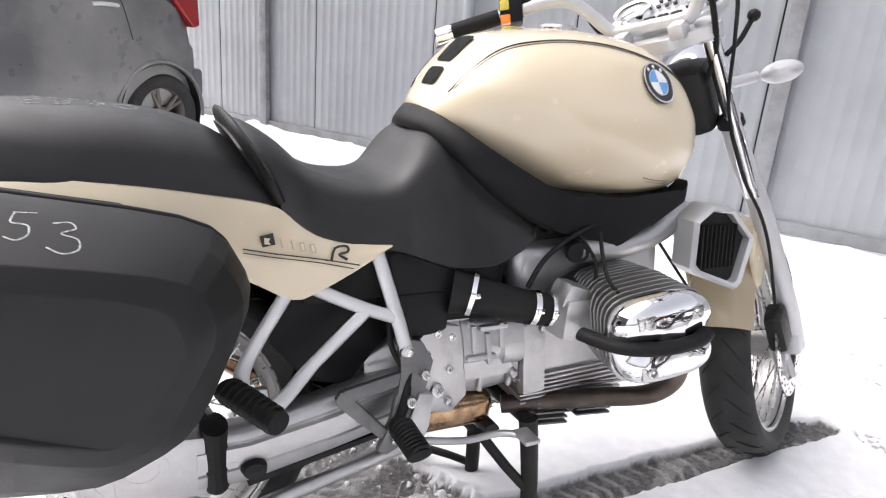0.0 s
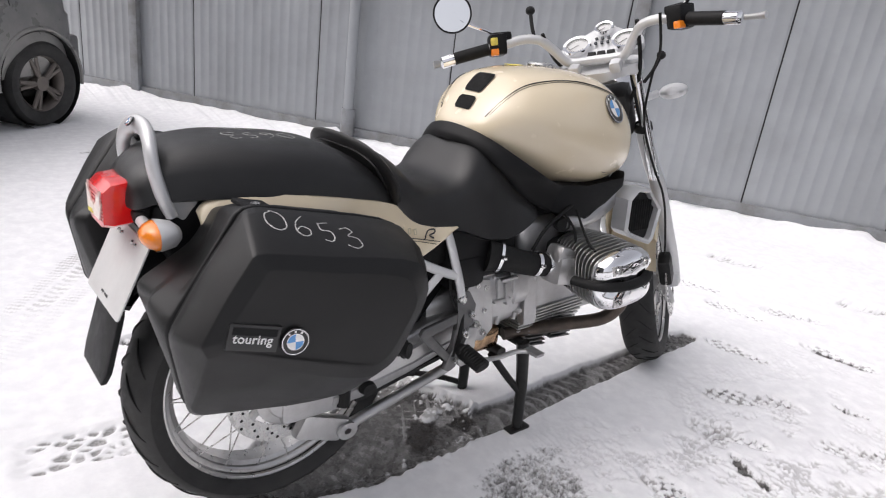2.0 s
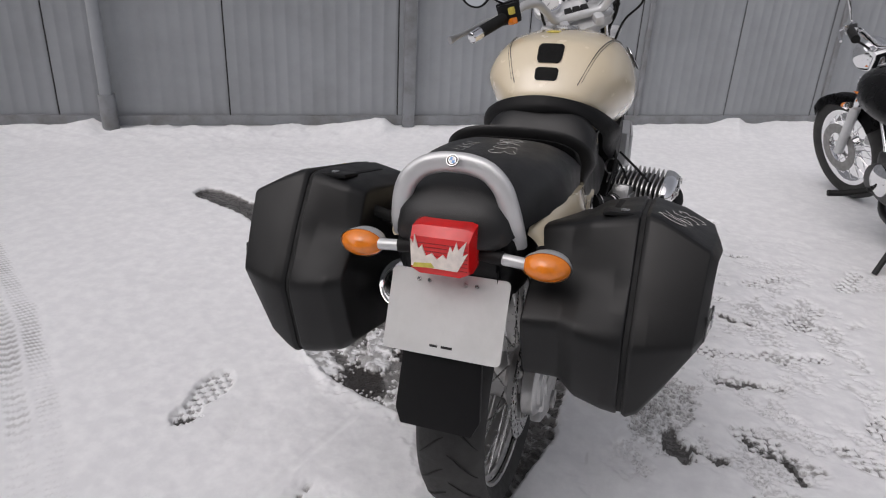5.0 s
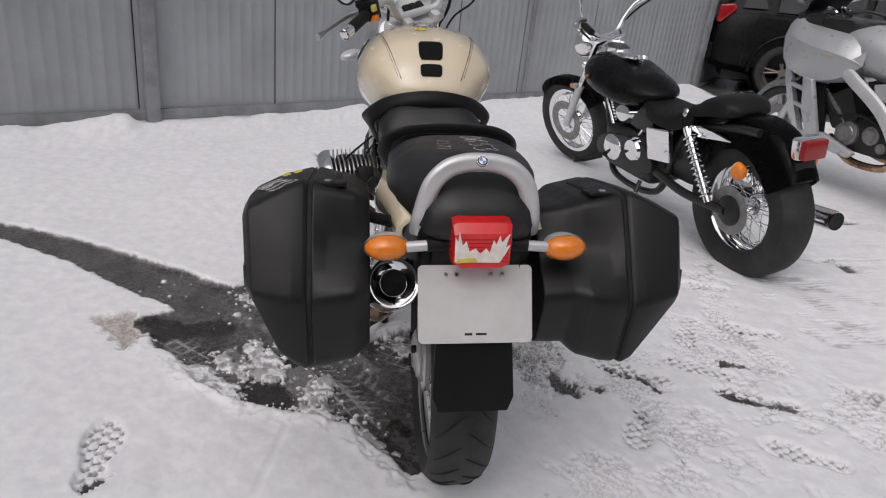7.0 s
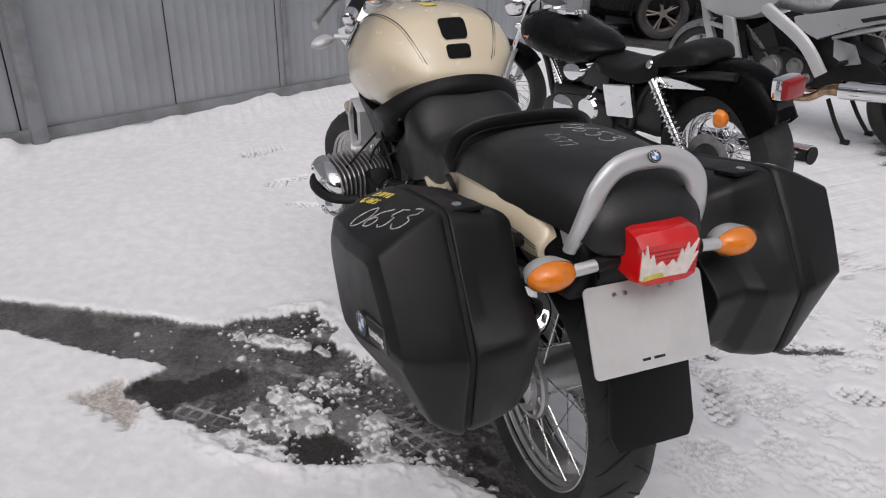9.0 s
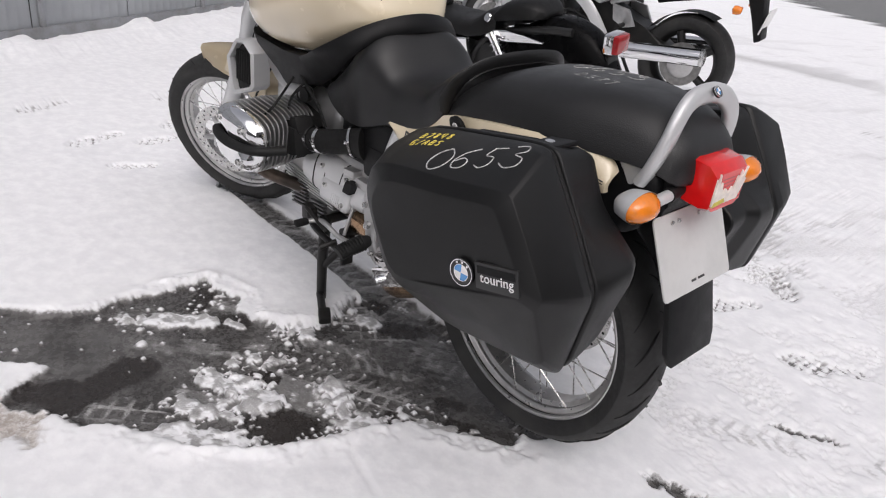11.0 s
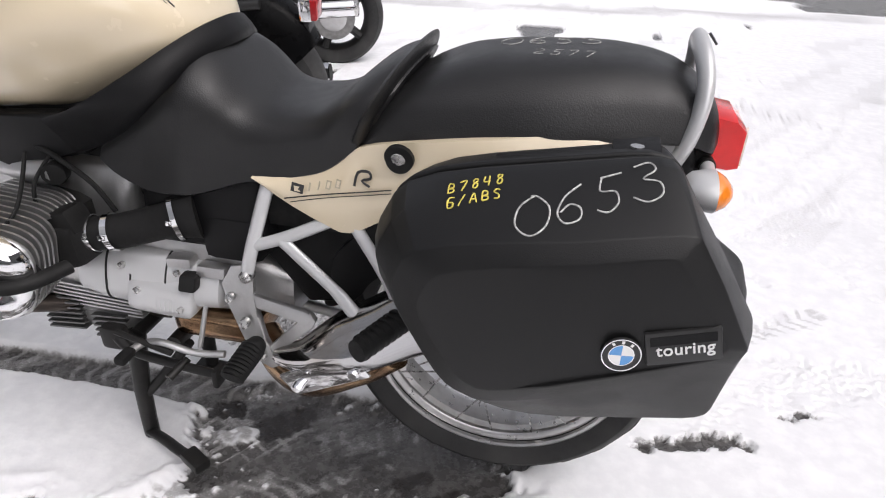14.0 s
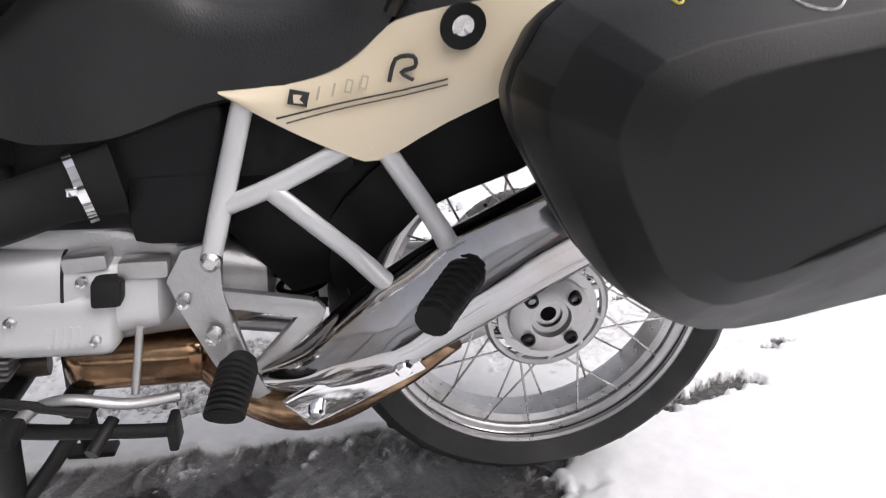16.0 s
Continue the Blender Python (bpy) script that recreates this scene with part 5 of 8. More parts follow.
prism(bm, [(0.046, 0.754), (0.047, 0.797), (0.042, 0.788), (0.040, 0.804), (0.034, 0.782), (0.028, 0.789), (0.022, 0.772), (0.012, 0.777), (0.004, 0.768), (-0.006, 0.777), (-0.012, 0.770), (-0.018, 0.792), (-0.022, 0.783), (-0.028, 0.799), (-0.031, 0.787), (-0.044, 0.802), (-0.038, 0.779), (-0.046, 0.783), (-0.036, 0.764), (-0.030, 0.753)], -0.2770, -0.2734, axis="x")
bmesh.ops.scale(bm, vec=(1, 1.1, 1.15), verts=bm.verts, space=Matrix.Translation((0, 0, -0.80)))
part("torn_sticker", bm, STICKER, tail, "torn white sticker with a yellow edge")
bm = B(); prism(bm, [(0.044, 0.753), (0.041, 0.761), (0.010, 0.764), (0.004, 0.756)], -0.2778, -0.2735, axis="x")
bmesh.ops.translate(bm, vec=(0, 0.004, -0.008), verts=bm.verts)
part("yellow_strip", bm, YELLOW, tail)
PL = pose(-0.246, 0.0, 0.642, 0, 0, 0) @ Matrix.Rotation(radians(-25), 4, "Y")
PL = Matrix.Translation((-0.2455, 0.0, 0.643)) @ Matrix.Rotation(radians(25), 4, "Y")
bm = B(); prism(bm, [(cy * 0.102 + 0.010 * math.cos(radians(a)), cz * 0.066 + 0.010 * math.sin(radians(a))) for cy, cz, a0 in ((1, 1, 0), (-1, 1, 90), (-1, -1, 180), (1, -1, 270)) for a in range(a0, a0 + 91, 18)], -0.0015, 0.0015, axis="x")
plate = part("number_plate", bm, PLATE, bike, "blank white enamel number plate", xf=PL)
for y in (-0.052, -0.03, 0.038, 0.058):
    bm = B(); lathe(bm, [(0.0001, -0.004), (0.0035, -0.004), (0.0045, -0.001), (0.0045, 0.0)], (-0.0015, y, 0.058), (1, 0, 0), 12)
    part("screw", bm, STEEL, plate, xf=PL)
bm = B(); box(bm, (-0.0018, 0.014, -0.0585), (0.001, 0.015, 0.0045)); box(bm, (-0.0018, -0.011, -0.0585), (0.001, 0.021, 0.0045))
part("print_bar", bm, INK, plate, xf=PL)
bm = B()
GR = [(-0.168, 0.130, 0.765), (-0.180, 0.128, 0.795), (-0.190, 0.117, 0.842), (-0.191, 0.102, 0.875), (-0.187, 0.072, 0.899), (-0.184, 0.035, 0.909), (-0.184, 0, 0.911)]
GR = [(x - 0.006, y * 0.84, z) for x, y, z in GR]
GR += [(x, -y, z) for x, y, z in GR[-2::-1]]
tube(bm, GR, 0.0185, n=14, flat=0.62)
for sd in (1, -1):
    box(bm, (-0.160, sd * 0.104, 0.785), (0.05, 0.018, 0.05), rot=(0, 35, 0), bev=0.006)
grab = part("grab_rail", bm, SILVER, bike, "silver painted grab rail")
roundel(grab, (-0.2050, 0, 0.917), (-0.75, 0, 0.65), (0, 0, 1), 0.0105)
for sd, xf in SIDES:
    bm = B(); rod(bm, V(-0.222, 0.096, 0.757), V(-0.222, 0.136, 0.754), 0.0105)
    ind = part("rear_indicator", bm, SILVER, bike, "silver indicator with an orange lens", xf=xf)
    bm = B(); rod(bm, V(-0.215, 0.05, 0.760), V(-0.222, 0.098, 0.757), 0.013)
    part("stalk_boot", bm, SOFT, ind, "black rubber boot", xf=xf)
    bm = B()
    shape = [(0.0001, -0.030), (0.012, -0.028), (0.022, -0.018), (0.0265, 0.0), (0.027, 0.008)]
    lathe(bm, shape, (0, 0, 0), (-1, 0, 0), 30)
    part("shell", bm, SILVER, ind, xf=(xf or Matrix()) @ Matrix.Translation((-0.214, 0.172, 0.752)) @ Matrix.Diagonal((1.12, 1.62, 1.0, 1)))
    bm = B(); lathe(bm, [(0.0001, 0.030), (0.010, 0.028), (0.020, 0.020), (0.0258, 0.009), (0.0258, 0.006), (0.0001, 0.006)], (0, 0, 0), (-1, 0, 0), 30)
    part("lens", bm, ORANGE, ind, "orange lens", xf=(xf or Matrix()) @ Matrix.Translation((-0.214, 0.172, 0.752)) @ Matrix.Diagonal((1.12, 1.62, 1.0, 1)))

# wheels
RX, AX = 0.062, 0.337
rear = spoked_wheel("rear_wheel", "polished spoked rear wheel", (RX, 0, AX), 0.318, 0.146, 0.250, 0.110, disc=(-1,), hub_r=0.075)
bm = B()
lathe(bm, [(0.02, 0.074), (0.056, 0.068), (0.062, 0.074), (0.060, 0.082), (0.045, 0.090), (0.03, 0.092), (0.028, 0.082), (0.02, 0.080)], (RX, 0, AX), (0, 1, 0), 40)
hub_ = part("hub_cover", bm, ALU, rear, "cast aluminium hub flange with bolts")
for k in range(4):
    a = 2 * math.pi * (k + 0.5) / 4
    bm = B(); lathe(bm, [(0.0001, 0.086), (0.006, 0.086), (0.0065, 0.097), (0.0095, 0.096), (0.011, 0.085)], (RX + 0.045 * math.cos(a), 0, AX + 0.045 * math.sin(a)), (0, 1, 0), 16)
    part("bolt", bm, DARK, hub_)
bm = B(); lathe(bm, [(0.084, 0.058), (0.094, 0.056), (0.095, 0.066), (0.090, 0.071), (0.084, 0.069)], (RX, 0, AX), (0, 1, 0), 48, closed=True)
part("hub_rim", bm, ALU, hub_)
for k in range(10):
    a = 2 * math.pi * k / 10
    bm = B(); rod(bm, V(RX + 0.055 * math.cos(a - 0.1), 0.073, AX + 0.055 * math.sin(a - 0.1)), V(RX + 0.088 * math.cos(a + 0.2), 0.064, AX + 0.088 * math.sin(a + 0.2)), 0.0055, n=8)
    part("hub_arm", bm, ALU, hub_)
front = spoked_wheel("front_wheel", "polished spoked front wheel", (1.487, 0, 0.300), 0.301, 0.122, 0.228, 0.095, xf=STEER, disc=(1, -1), hub_r=0.06)

# driveshaft swinging arm, torque rod and final drive on the right
bm = B(); rings = []
for x, yc, w, z0, z1 in ((0.53, -0.07, 0.075, 0.345, 0.475), (0.46, -0.085, 0.070, 0.325, 0.455), (0.34, -0.105, 0.062, 0.300, 0.425), (0.2, -0.115, 0.060, 0.275, 0.392), (0.13, -0.115, 0.062, 0.270, 0.385)):
    # a boxed casting with two grooves along its outer face
    rings.append([V(x, yc + w * u, z0 + (z1 - z0) * v) for u, v in ((0.45, 0.05), (0.5, 0.2), (0.5, 0.8), (0.40, 0.97), (0.1, 1.0), (-0.22, 0.97), (-0.36, 0.90), (-0.40, 0.80), (-0.36, 0.77), (-0.36, 0.73), (-0.48, 0.70), (-0.53, 0.50), (-0.52, 0.40), (-0.44, 0.37), (-0.44, 0.33), (-0.50, 0.30), (-0.46, 0.12), (-0.32, 0.02), (0.2, 0.0))])
loft(bm, rings)
arm = part("swinging_arm", bm, ALU, bike, "cast silver swinging arm with driveshaft")
bm = B(); tube(bm, [(0.155, -0.115, 0.275), (0.155, -0.115, 0.392)], 0.042, n=14, sub=1, flat=0.45)
part("gaiter", bm, SOFT, arm)
bm = B()
lathe(bm, [(0.0001, -0.138), (0.020, -0.138), (0.022, -0.143), (0.034, -0.143), (0.036, -0.137), (0.060, -0.134), (0.064, -0.128), (0.076, -0.126), (0.082, -0.120), (0.082, -0.095), (0.0001, -0.090)], (RX, 0, AX), (0, 1, 0), 40)
box(bm, (0.09, -0.115, 0.325), (0.13, 0.055, 0.12), bev=0.018)
box(bm, (0.12, -0.112, 0.215), (0.11, 0.03, 0.06), rot=(0, 25, 0), bev=0.01)
part("final_drive", bm, ALU, arm, "cast aluminium final drive housing")
bm = B(); tube(bm, [(0.178, -0.115, 0.195), (0.49, -0.095, 0.262)], 0.014, n=12, sub=1)
lathe(bm, [(0.008, -0.02), (0.022, -0.02), (0.022, 0.02), (0.008, 0.02)], (0.172, -0.115, 0.193), (0, 1, 0), 24, closed=True)
part("torque_rod", bm, ALU, arm)
bm = B(); box(bm, (0.33, -0.10, 0.287), (0.27, 0.03, 0.012), rot=(0, -13, 0))
lathe(bm, [(0.0001, -0.018), (0.017, -0.016), (0.02, 0.0)], (0.205, -0.146, 0.31), (0, 1, 0), 20)
part("cover_strip", bm, CAVITY, arm)
# shock absorber and dark inner mudguard
bm = B(); rod(bm, V(0.36, 0, 0.36), V(0.40, 0, 0.66), 0.018)
shock = part("rear_shock", bm, DARK, bike)
for k in range(9):
    bm = B(); lathe(bm, [(0.030, -0.005), (0.037, 0), (0.030, 0.005), (0.026, 0)], V(0.363, 0, 0.39).lerp(V(0.395, 0, 0.60), k / 8), (0.13, 0, 1), 24, closed=True)
    part("coil", bm, DARK, shock)
bm = B()
prism(bm, [(0.30, 0.40), (0.34, 0.60), (0.25, 0.69), (0.10, 0.735), (-0.10, 0.735), (-0.10, 0.72), (0.09, 0.715), (0.23, 0.67), (0.31, 0.58), (0.27, 0.40)], -0.085, 0.085, 0.008)
part("inner_mudguard", bm, PLASTIC, bike, "black inner mudguard")
bm = B(); prism(bm, smooth2([(0.255, 0.605), (0.19, 0.65), (0.09, 0.69), (0.06, 0.64), (0.085, 0.58), (0.17, 0.55), (0.24, 0.51), (0.285, 0.44), (0.318, 0.43), (0.322, 0.53)], 3), 0.086, 0.098, 0.005)
part("side_guard", bm, PLASTIC, bike, "glossy black guard beside the rear wheel")
# plain matt black box that fills the open frame below the seat
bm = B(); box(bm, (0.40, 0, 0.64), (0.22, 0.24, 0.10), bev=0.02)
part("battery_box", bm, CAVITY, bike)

# silver rear frame
for sd, xf in SIDES:
    bm = B()
    tube(bm, [(0.395, 0.130, 0.735), (0.410, 0.165, 0.685), (0.437, 0.192, 0.575), (0.452, 0.195, 0.512)], 0.0125, n=12)
    tube(bm, [(0.438, 0.192, 0.572), (0.385, 0.192, 0.594), (0.325, 0.180, 0.624), (0.26, 0.160, 0.66), (0.20, 0.150, 0.70), (0.0, 0.14, 0.76)], 0.0115, n=12)
    tube(bm, [(0.385, 0.192, 0.592), (0.31, 0.193, 0.520), (0.235, 0.195, 0.450), (0.205, 0.198, 0.455), (0.188, 0.197, 0.485), (0.20, 0.19, 0.53), (0.258, 0.18, 0.625), (0.28, 0.17, 0.66)], 0.0115, n=12)
    fr = part("rear_frame", bm, SILVER, bike, "silver painted tubular rear frame", xf=xf)
    bm = B(); lathe(bm, [(0.0001, 0.012), (0.007, 0.012), (0.012, 0.008), (0.013, 0.0)], (0.452, 0.200, 0.510), (0, 1, 0), 16)
    part("bolt", bm, STEEL, fr, xf=xf)
    # passenger footrest
    bm = B(); tube(bm, [(0.168, 0.205, 0.490), (0.222, 0.300, 0.474)], 0.0195, n=14, sub=1, flat=0.85)
    pg = part("passenger_footrest", bm, SOFT, bike, "ribbed black rubber footrest", xf=xf)
    for k in range(8):
        bm = B(); lathe(bm, [(0.018, -0.004), (0.0205, -0.0025), (0.0205, 0.0025), (0.018, 0.004)], V(0.173 + 0.0062 * k, 0.214 + 0.0108 * k, 0.4885 - 0.0018 * k), (0.063, 0.110, -0.018), 14)
        part("rib", bm, SOFT, pg, xf=xf)
    bm = B(); box(bm, (0.200, 0.195, 0.465), (0.05, 0.022, 0.035), bev=0.008); rod(bm, V(0.15, 0.19, 0.49), V(0.08, 0.17, 0.505), 0.009)
    part("mount", bm, ALU, pg, xf=xf)
# engine, gearbox
bm = B(); box(bm, (0.86, 0, 0.52), (0.34, 0.25, 0.30), bev=0.035, seg=3)
box(bm, (0.95, 0, 0.40), (0.28, 0.22, 0.14), bev=0.03)
eng = part("engine_block", bm, ALU, bike, "cast aluminium boxer engine block")
for k in range(7):
    bm = B(); box(bm, (0.845, 0, 0.312 + 0.0135 * k), (0.24 + 0.008 * k, 0.215 + 0.008 * k, 0.0055), bev=0.002)
    part("sump_fin", bm, ALU, eng)
bm = B(); rings = []
for x, hw, z0, z1 in ((0.70, 0.130, 0.37, 0.575), (0.62, 0.132, 0.365, 0.57), (0.54, 0.12, 0.37, 0.545), (0.45, 0.10, 0.37, 0.50), (0.40, 0.09, 0.38, 0.48)):
    rings.append([V(x, hw * sgnpow(math.cos(2 * math.pi * k / 28), 0.45), (z0 + z1) / 2 + (z1 - z0) / 2 * sgnpow(math.sin(2 * math.pi * k / 28), 0.45)) for k in range(28)])
loft(bm, rings)
gear = part("gearbox", bm, ALU, bike, "cast aluminium gearbox housing")
# finned oil sump
bm = B(); box(bm, (0.845, 0, 0.318), (0.215, 0.215, 0.115), bev=0.025, seg=3)
sump = part("oil_sump", bm, SUMP, gear, "finned cast aluminium oil sump")
for s in (1, -1):
    for xc, lx, z0, n in ((0.895, 0.085, 0.262, 7), (0.795, 0.075, 0.258, 5)):
        for k in range(n):
            bm = B(); box(bm, (xc, s * 0.109, z0 + 0.0125 * k), (lx, 0.020, 0.0045), rot=(0, 6, 0), bev=0.0015)
            part("fin", bm, SUMP, sump)
# starter cover, left; ribbed casing, right
bm = B(); rings = []
for x, ry, rz in ((0.800, 0.030, 0.030), (0.790, 0.046, 0.052), (0.74, 0.050, 0.060), (0.62, 0.050, 0.060), (0.60, 0.044, 0.050), (0.52, 0.040, 0.040), (0.51, 0.025, 0.03)):
    rings.append([V(x, 0.125 + ry * sgnpow(math.cos(2 * math.pi * k / 24), 0.7), 0.455 + rz * sgnpow(math.sin(2 * math.pi * k / 24), 0.7)) for k in range(24)])
loft(bm, rings)
box(bm, (0.635, 0.148, 0.432), (0.135, 0.062, 0.075), bev=0.022, seg=3)
for k in range(5):
    box(bm, (0.640 - 0.008 * k, 0.179, 0.425), (0.003, 0.004, 0.024))
part("starter_cover", bm, SILVER, gear, "smooth silver starter motor cover")
for x, ry, rz in ((0.735, 0.0515, 0.0615), (0.690, 0.0512, 0.0612), (0.625, 0.0512, 0.0612)):
    bm = B(); loft(bm, [[V(x + q, 0.125 + ry * sgnpow(math.cos(2 * math.pi * k / 24), 0.7), 0.455 + rz * sgnpow(math.sin(2 * math.pi * k / 24), 0.7)) for k in range(24)] for q in (-0.0018, 0.0018)])
    part("seam", bm, CAVITY, gear)
for x, y, z in ((0.705, 0.176, 0.487), (0.605, 0.172, 0.485), (0.675, 0.180, 0.445), (0.59, 0.180, 0.42)):
    bm = B(); lathe(bm, [(0.0001, 0.005), (0.003, 0.005), (0.0035, 0.007), (0.006, 0.006), (0.0065, -0.004)], (x, y, z), (0, 1, 0.1), 14)
    part("bolt", bm, STEEL, gear)
bm = B(); box(bm, (0.600, 0.150, 0.506), (0.050, 0.05, 0.020), rot=(0, 4, 0), bev=0.006); box(bm, (0.535, 0.150, 0.495), (0.06, 0.045, 0.022), bev=0.006)
part("casting_lug", bm, ALU, gear)
bm = B(); box(bm, (0.575, 0.17, 0.475), (0.035, 0.05, 0.03), bev=0.006)
part("rubber_plug", bm, SOFT, gear)
bm = B()
for k in range(4):
    tube(bm, [(0.50 + 0.06 * k, -0.128, 0.39), (0.50 + 0.06 * k, -0.135, 0.46), (0.50 + 0.06 * k, -0.12, 0.545)], 0.006, n=8)
box(bm, (0.63, -0.135, 0.47), (0.10, 0.022, 0.10), bev=0.008); box(bm, (0.55, -0.125, 0.555), (0.10, 0.04, 0.03), bev=0.008); box(bm, (0.73, -0.13, 0.44), (0.05, 0.03, 0.16), bev=0.01)
for x, z in ((0.50, 0.425), (0.55, 0.40), (0.60, 0.53), (0.68, 0.42), (0.66, 0.50), (0.745, 0.50)):
    lathe(bm, [(0.0001, -0.153), (0.006, -0.153), (0.009, -0.148), (0.011, -0.130)], (x, 0, z), (0, 1, 0), 14)
part("casing_rib", bm, ALU, gear)
bm = B(); lathe(bm, [(0.0001, -0.075), (0.056, -0.075), (0.060, -0.070), (0.060, -0.05), (0.054, -0.045), (0.054, 0.03), (0.062, 0.035), (0.062, 0.075), (0.0001, 0.075)], (0.625, -0.105, 0.490), (1, 0, 0), 32)
drum = part("gearbox_drum", bm, ALU, gear, "round cast gearbox housing with ribs")
for x, z, lx, lz in ((0.60, 0.505, 0.010, 0.055), (0.628, 0.485, 0.010, 0.06), (0.655, 0.508, 0.010, 0.05), (0.612, 0.470, 0.060, 0.009), (0.64, 0.525, 0.055, 0.009)):
    bm = B(); box(bm, (x, -0.158, z), (lx, 0.022, lz), bev=0.003)
    part("rib", bm, ALU, drum)
bm = B(); prism(bm, [(0.575, 0.535), (0.515, 0.545), (0.475, 0.505), (0.470, 0.430), (0.500, 0.375), (0.545, 0.365), (0.580, 0.40)], -0.158, -0.125, 0.008)
cover2 = part("rear_cover", bm, ALU, gear, "cast gearbox cover with bolts")
for x, z, r in ((0.515, 0.420, 0.014), (0.545, 0.455, 0.008), (0.540, 0.395, 0.009), (0.492, 0.392, 0.008), (0.50, 0.49, 0.008), (0.555, 0.515, 0.008), (0.525, 0.525, 0.008)):
    bm = B(); lathe(bm, [(0.0001, -0.163), (r * 0.45, -0.163), (r * 0.5, -0.167), (r * 0.9, -0.166), (r, -0.155)], (x, 0, z), (0, 1, 0), 16)
    part("bolt", bm, STEEL, cover2)
bm = B(); prism(bm, [(0.50, 0.425), (0.47, 0.43), (0.435, 0.33), (0.445, 0.312), (0.475, 0.318), (0.49, 0.36)], -0.185, -0.160, 0.006)
part("hanger", bm, ALU, gear)
bm = B(); tube(bm, [(0.455, -0.165, 0.57), (0.465, -0.172, 0.50), (0.445, -0.180, 0.43), (0.42, -0.178, 0.36)], 0.007, n=8); tube(bm, [(0.435, -0.15, 0.60), (0.43, -0.165, 0.52), (0.455, -0.175, 0.45), (0.44, -0.17, 0.38)], 0.005, n=8)
part("brake_hose", bm, SOFT, bike, "black brake hose")
# cast footrest plates
for sd, xf in SIDES:
    bm = B()
    prism(bm, [(0.508, 0.482), (0.488, 0.520), (0.455, 0.528), (0.440, 0.510), (0.446, 0.470), (0.428, 0.430), (0.418, 0.385), (0.396, 0.318), (0.412, 0.306), (0.432, 0.318), (0.456, 0.380), (0.490, 0.446)], 0.166, 0.182, 0.004)
    prism(bm, [(0.446, 0.470), (0.345, 0.452), (0.330, 0.440), (0.345, 0.428), (0.436, 0.446)], 0.165, 0.181, 0.004)
    prism(bm, [(0.340, 0.452), (0.328, 0.438), (0.334, 0.424), (0.404, 0.345), (0.414, 0.368), (0.360, 0.432)], 0.1645, 0.1805, 0.004)
    # the right-hand plate gets a darker metal than the left one
    pl_ = part("footrest_plate", bm, ALU if sd > 0 else SUMP, bike, "cast aluminium footrest plate", xf=xf)
    for x, z, r in ((0.452, 0.508, 0.012), (0.486, 0.462, 0.009), (0.452, 0.420, 0.010), (0.424, 0.345, 0.008)):
        bm = B(); lathe(bm, [(0.0001, 0.192), (r * 0.5, 0.192), (r * 0.55, 0.195), (r * 0.9, 0.194), (r, 0.184)], (x, 0, z), (0, 1, 0), 16)
        part("bolt", bm, STEEL, pl_, xf=xf)
    bm = B(); tube(bm, [(0.420, 0.195, 0.396), (0.424, 0.212, 0.393), (0.433, 0.280, 0.374)], [0.012, 0.0210, 0.0210], n=14, sub=2, flat=0.75)
    rest = part("rider_footrest", bm, SOFT, bike, "ribbed black rubber footrest", xf=xf)
    for k in range(9):
        bm = B(); lathe(bm, [(0.0190, -0.0028), (0.0217, -0.0018), (0.0217, 0.0018), (0.0190, 0.0028)], V(0.425 + 0.0010 * k, 0.217 + 0.0074 * k, 0.3915 - 0.0021 * k), (0.15, 1, -0.31), 14)
        part("rib", bm, SOFT, rest, xf=xf)
bm = B(); tube(bm, [(0.50, 0.19, 0.335), (0.56, 0.20, 0.335), (0.62, 0.205, 0.355), (0.655, 0.205, 0.345), (0.665, 0.235, 0.345)], 0.008, n=10)
rod(bm, V(0.555, 0.185, 0.34), V(0.54, 0.175, 0.43), 0.005)
lever = part("gear_lever", bm, ALU, bike, "cast aluminium gear lever")
bm = B(); box(bm, (0.665, 0.25, 0.345), (0.020, 0.040, 0.020), bev=0.006)
part("toe_rubber", bm, SOFT, lever, "black toe rubber")
bm = B(); tube(bm, [(0.47, -0.185, 0.33), (0.56, -0.195, 0.315), (0.63, -0.20, 0.32), (0.66, -0.225, 0.325)], 0.008, n=10); box(bm, (0.665, -0.235, 0.327), (0.03, 0.05, 0.012), bev=0.004)
part("brake_pedal", bm, ALU, bike)

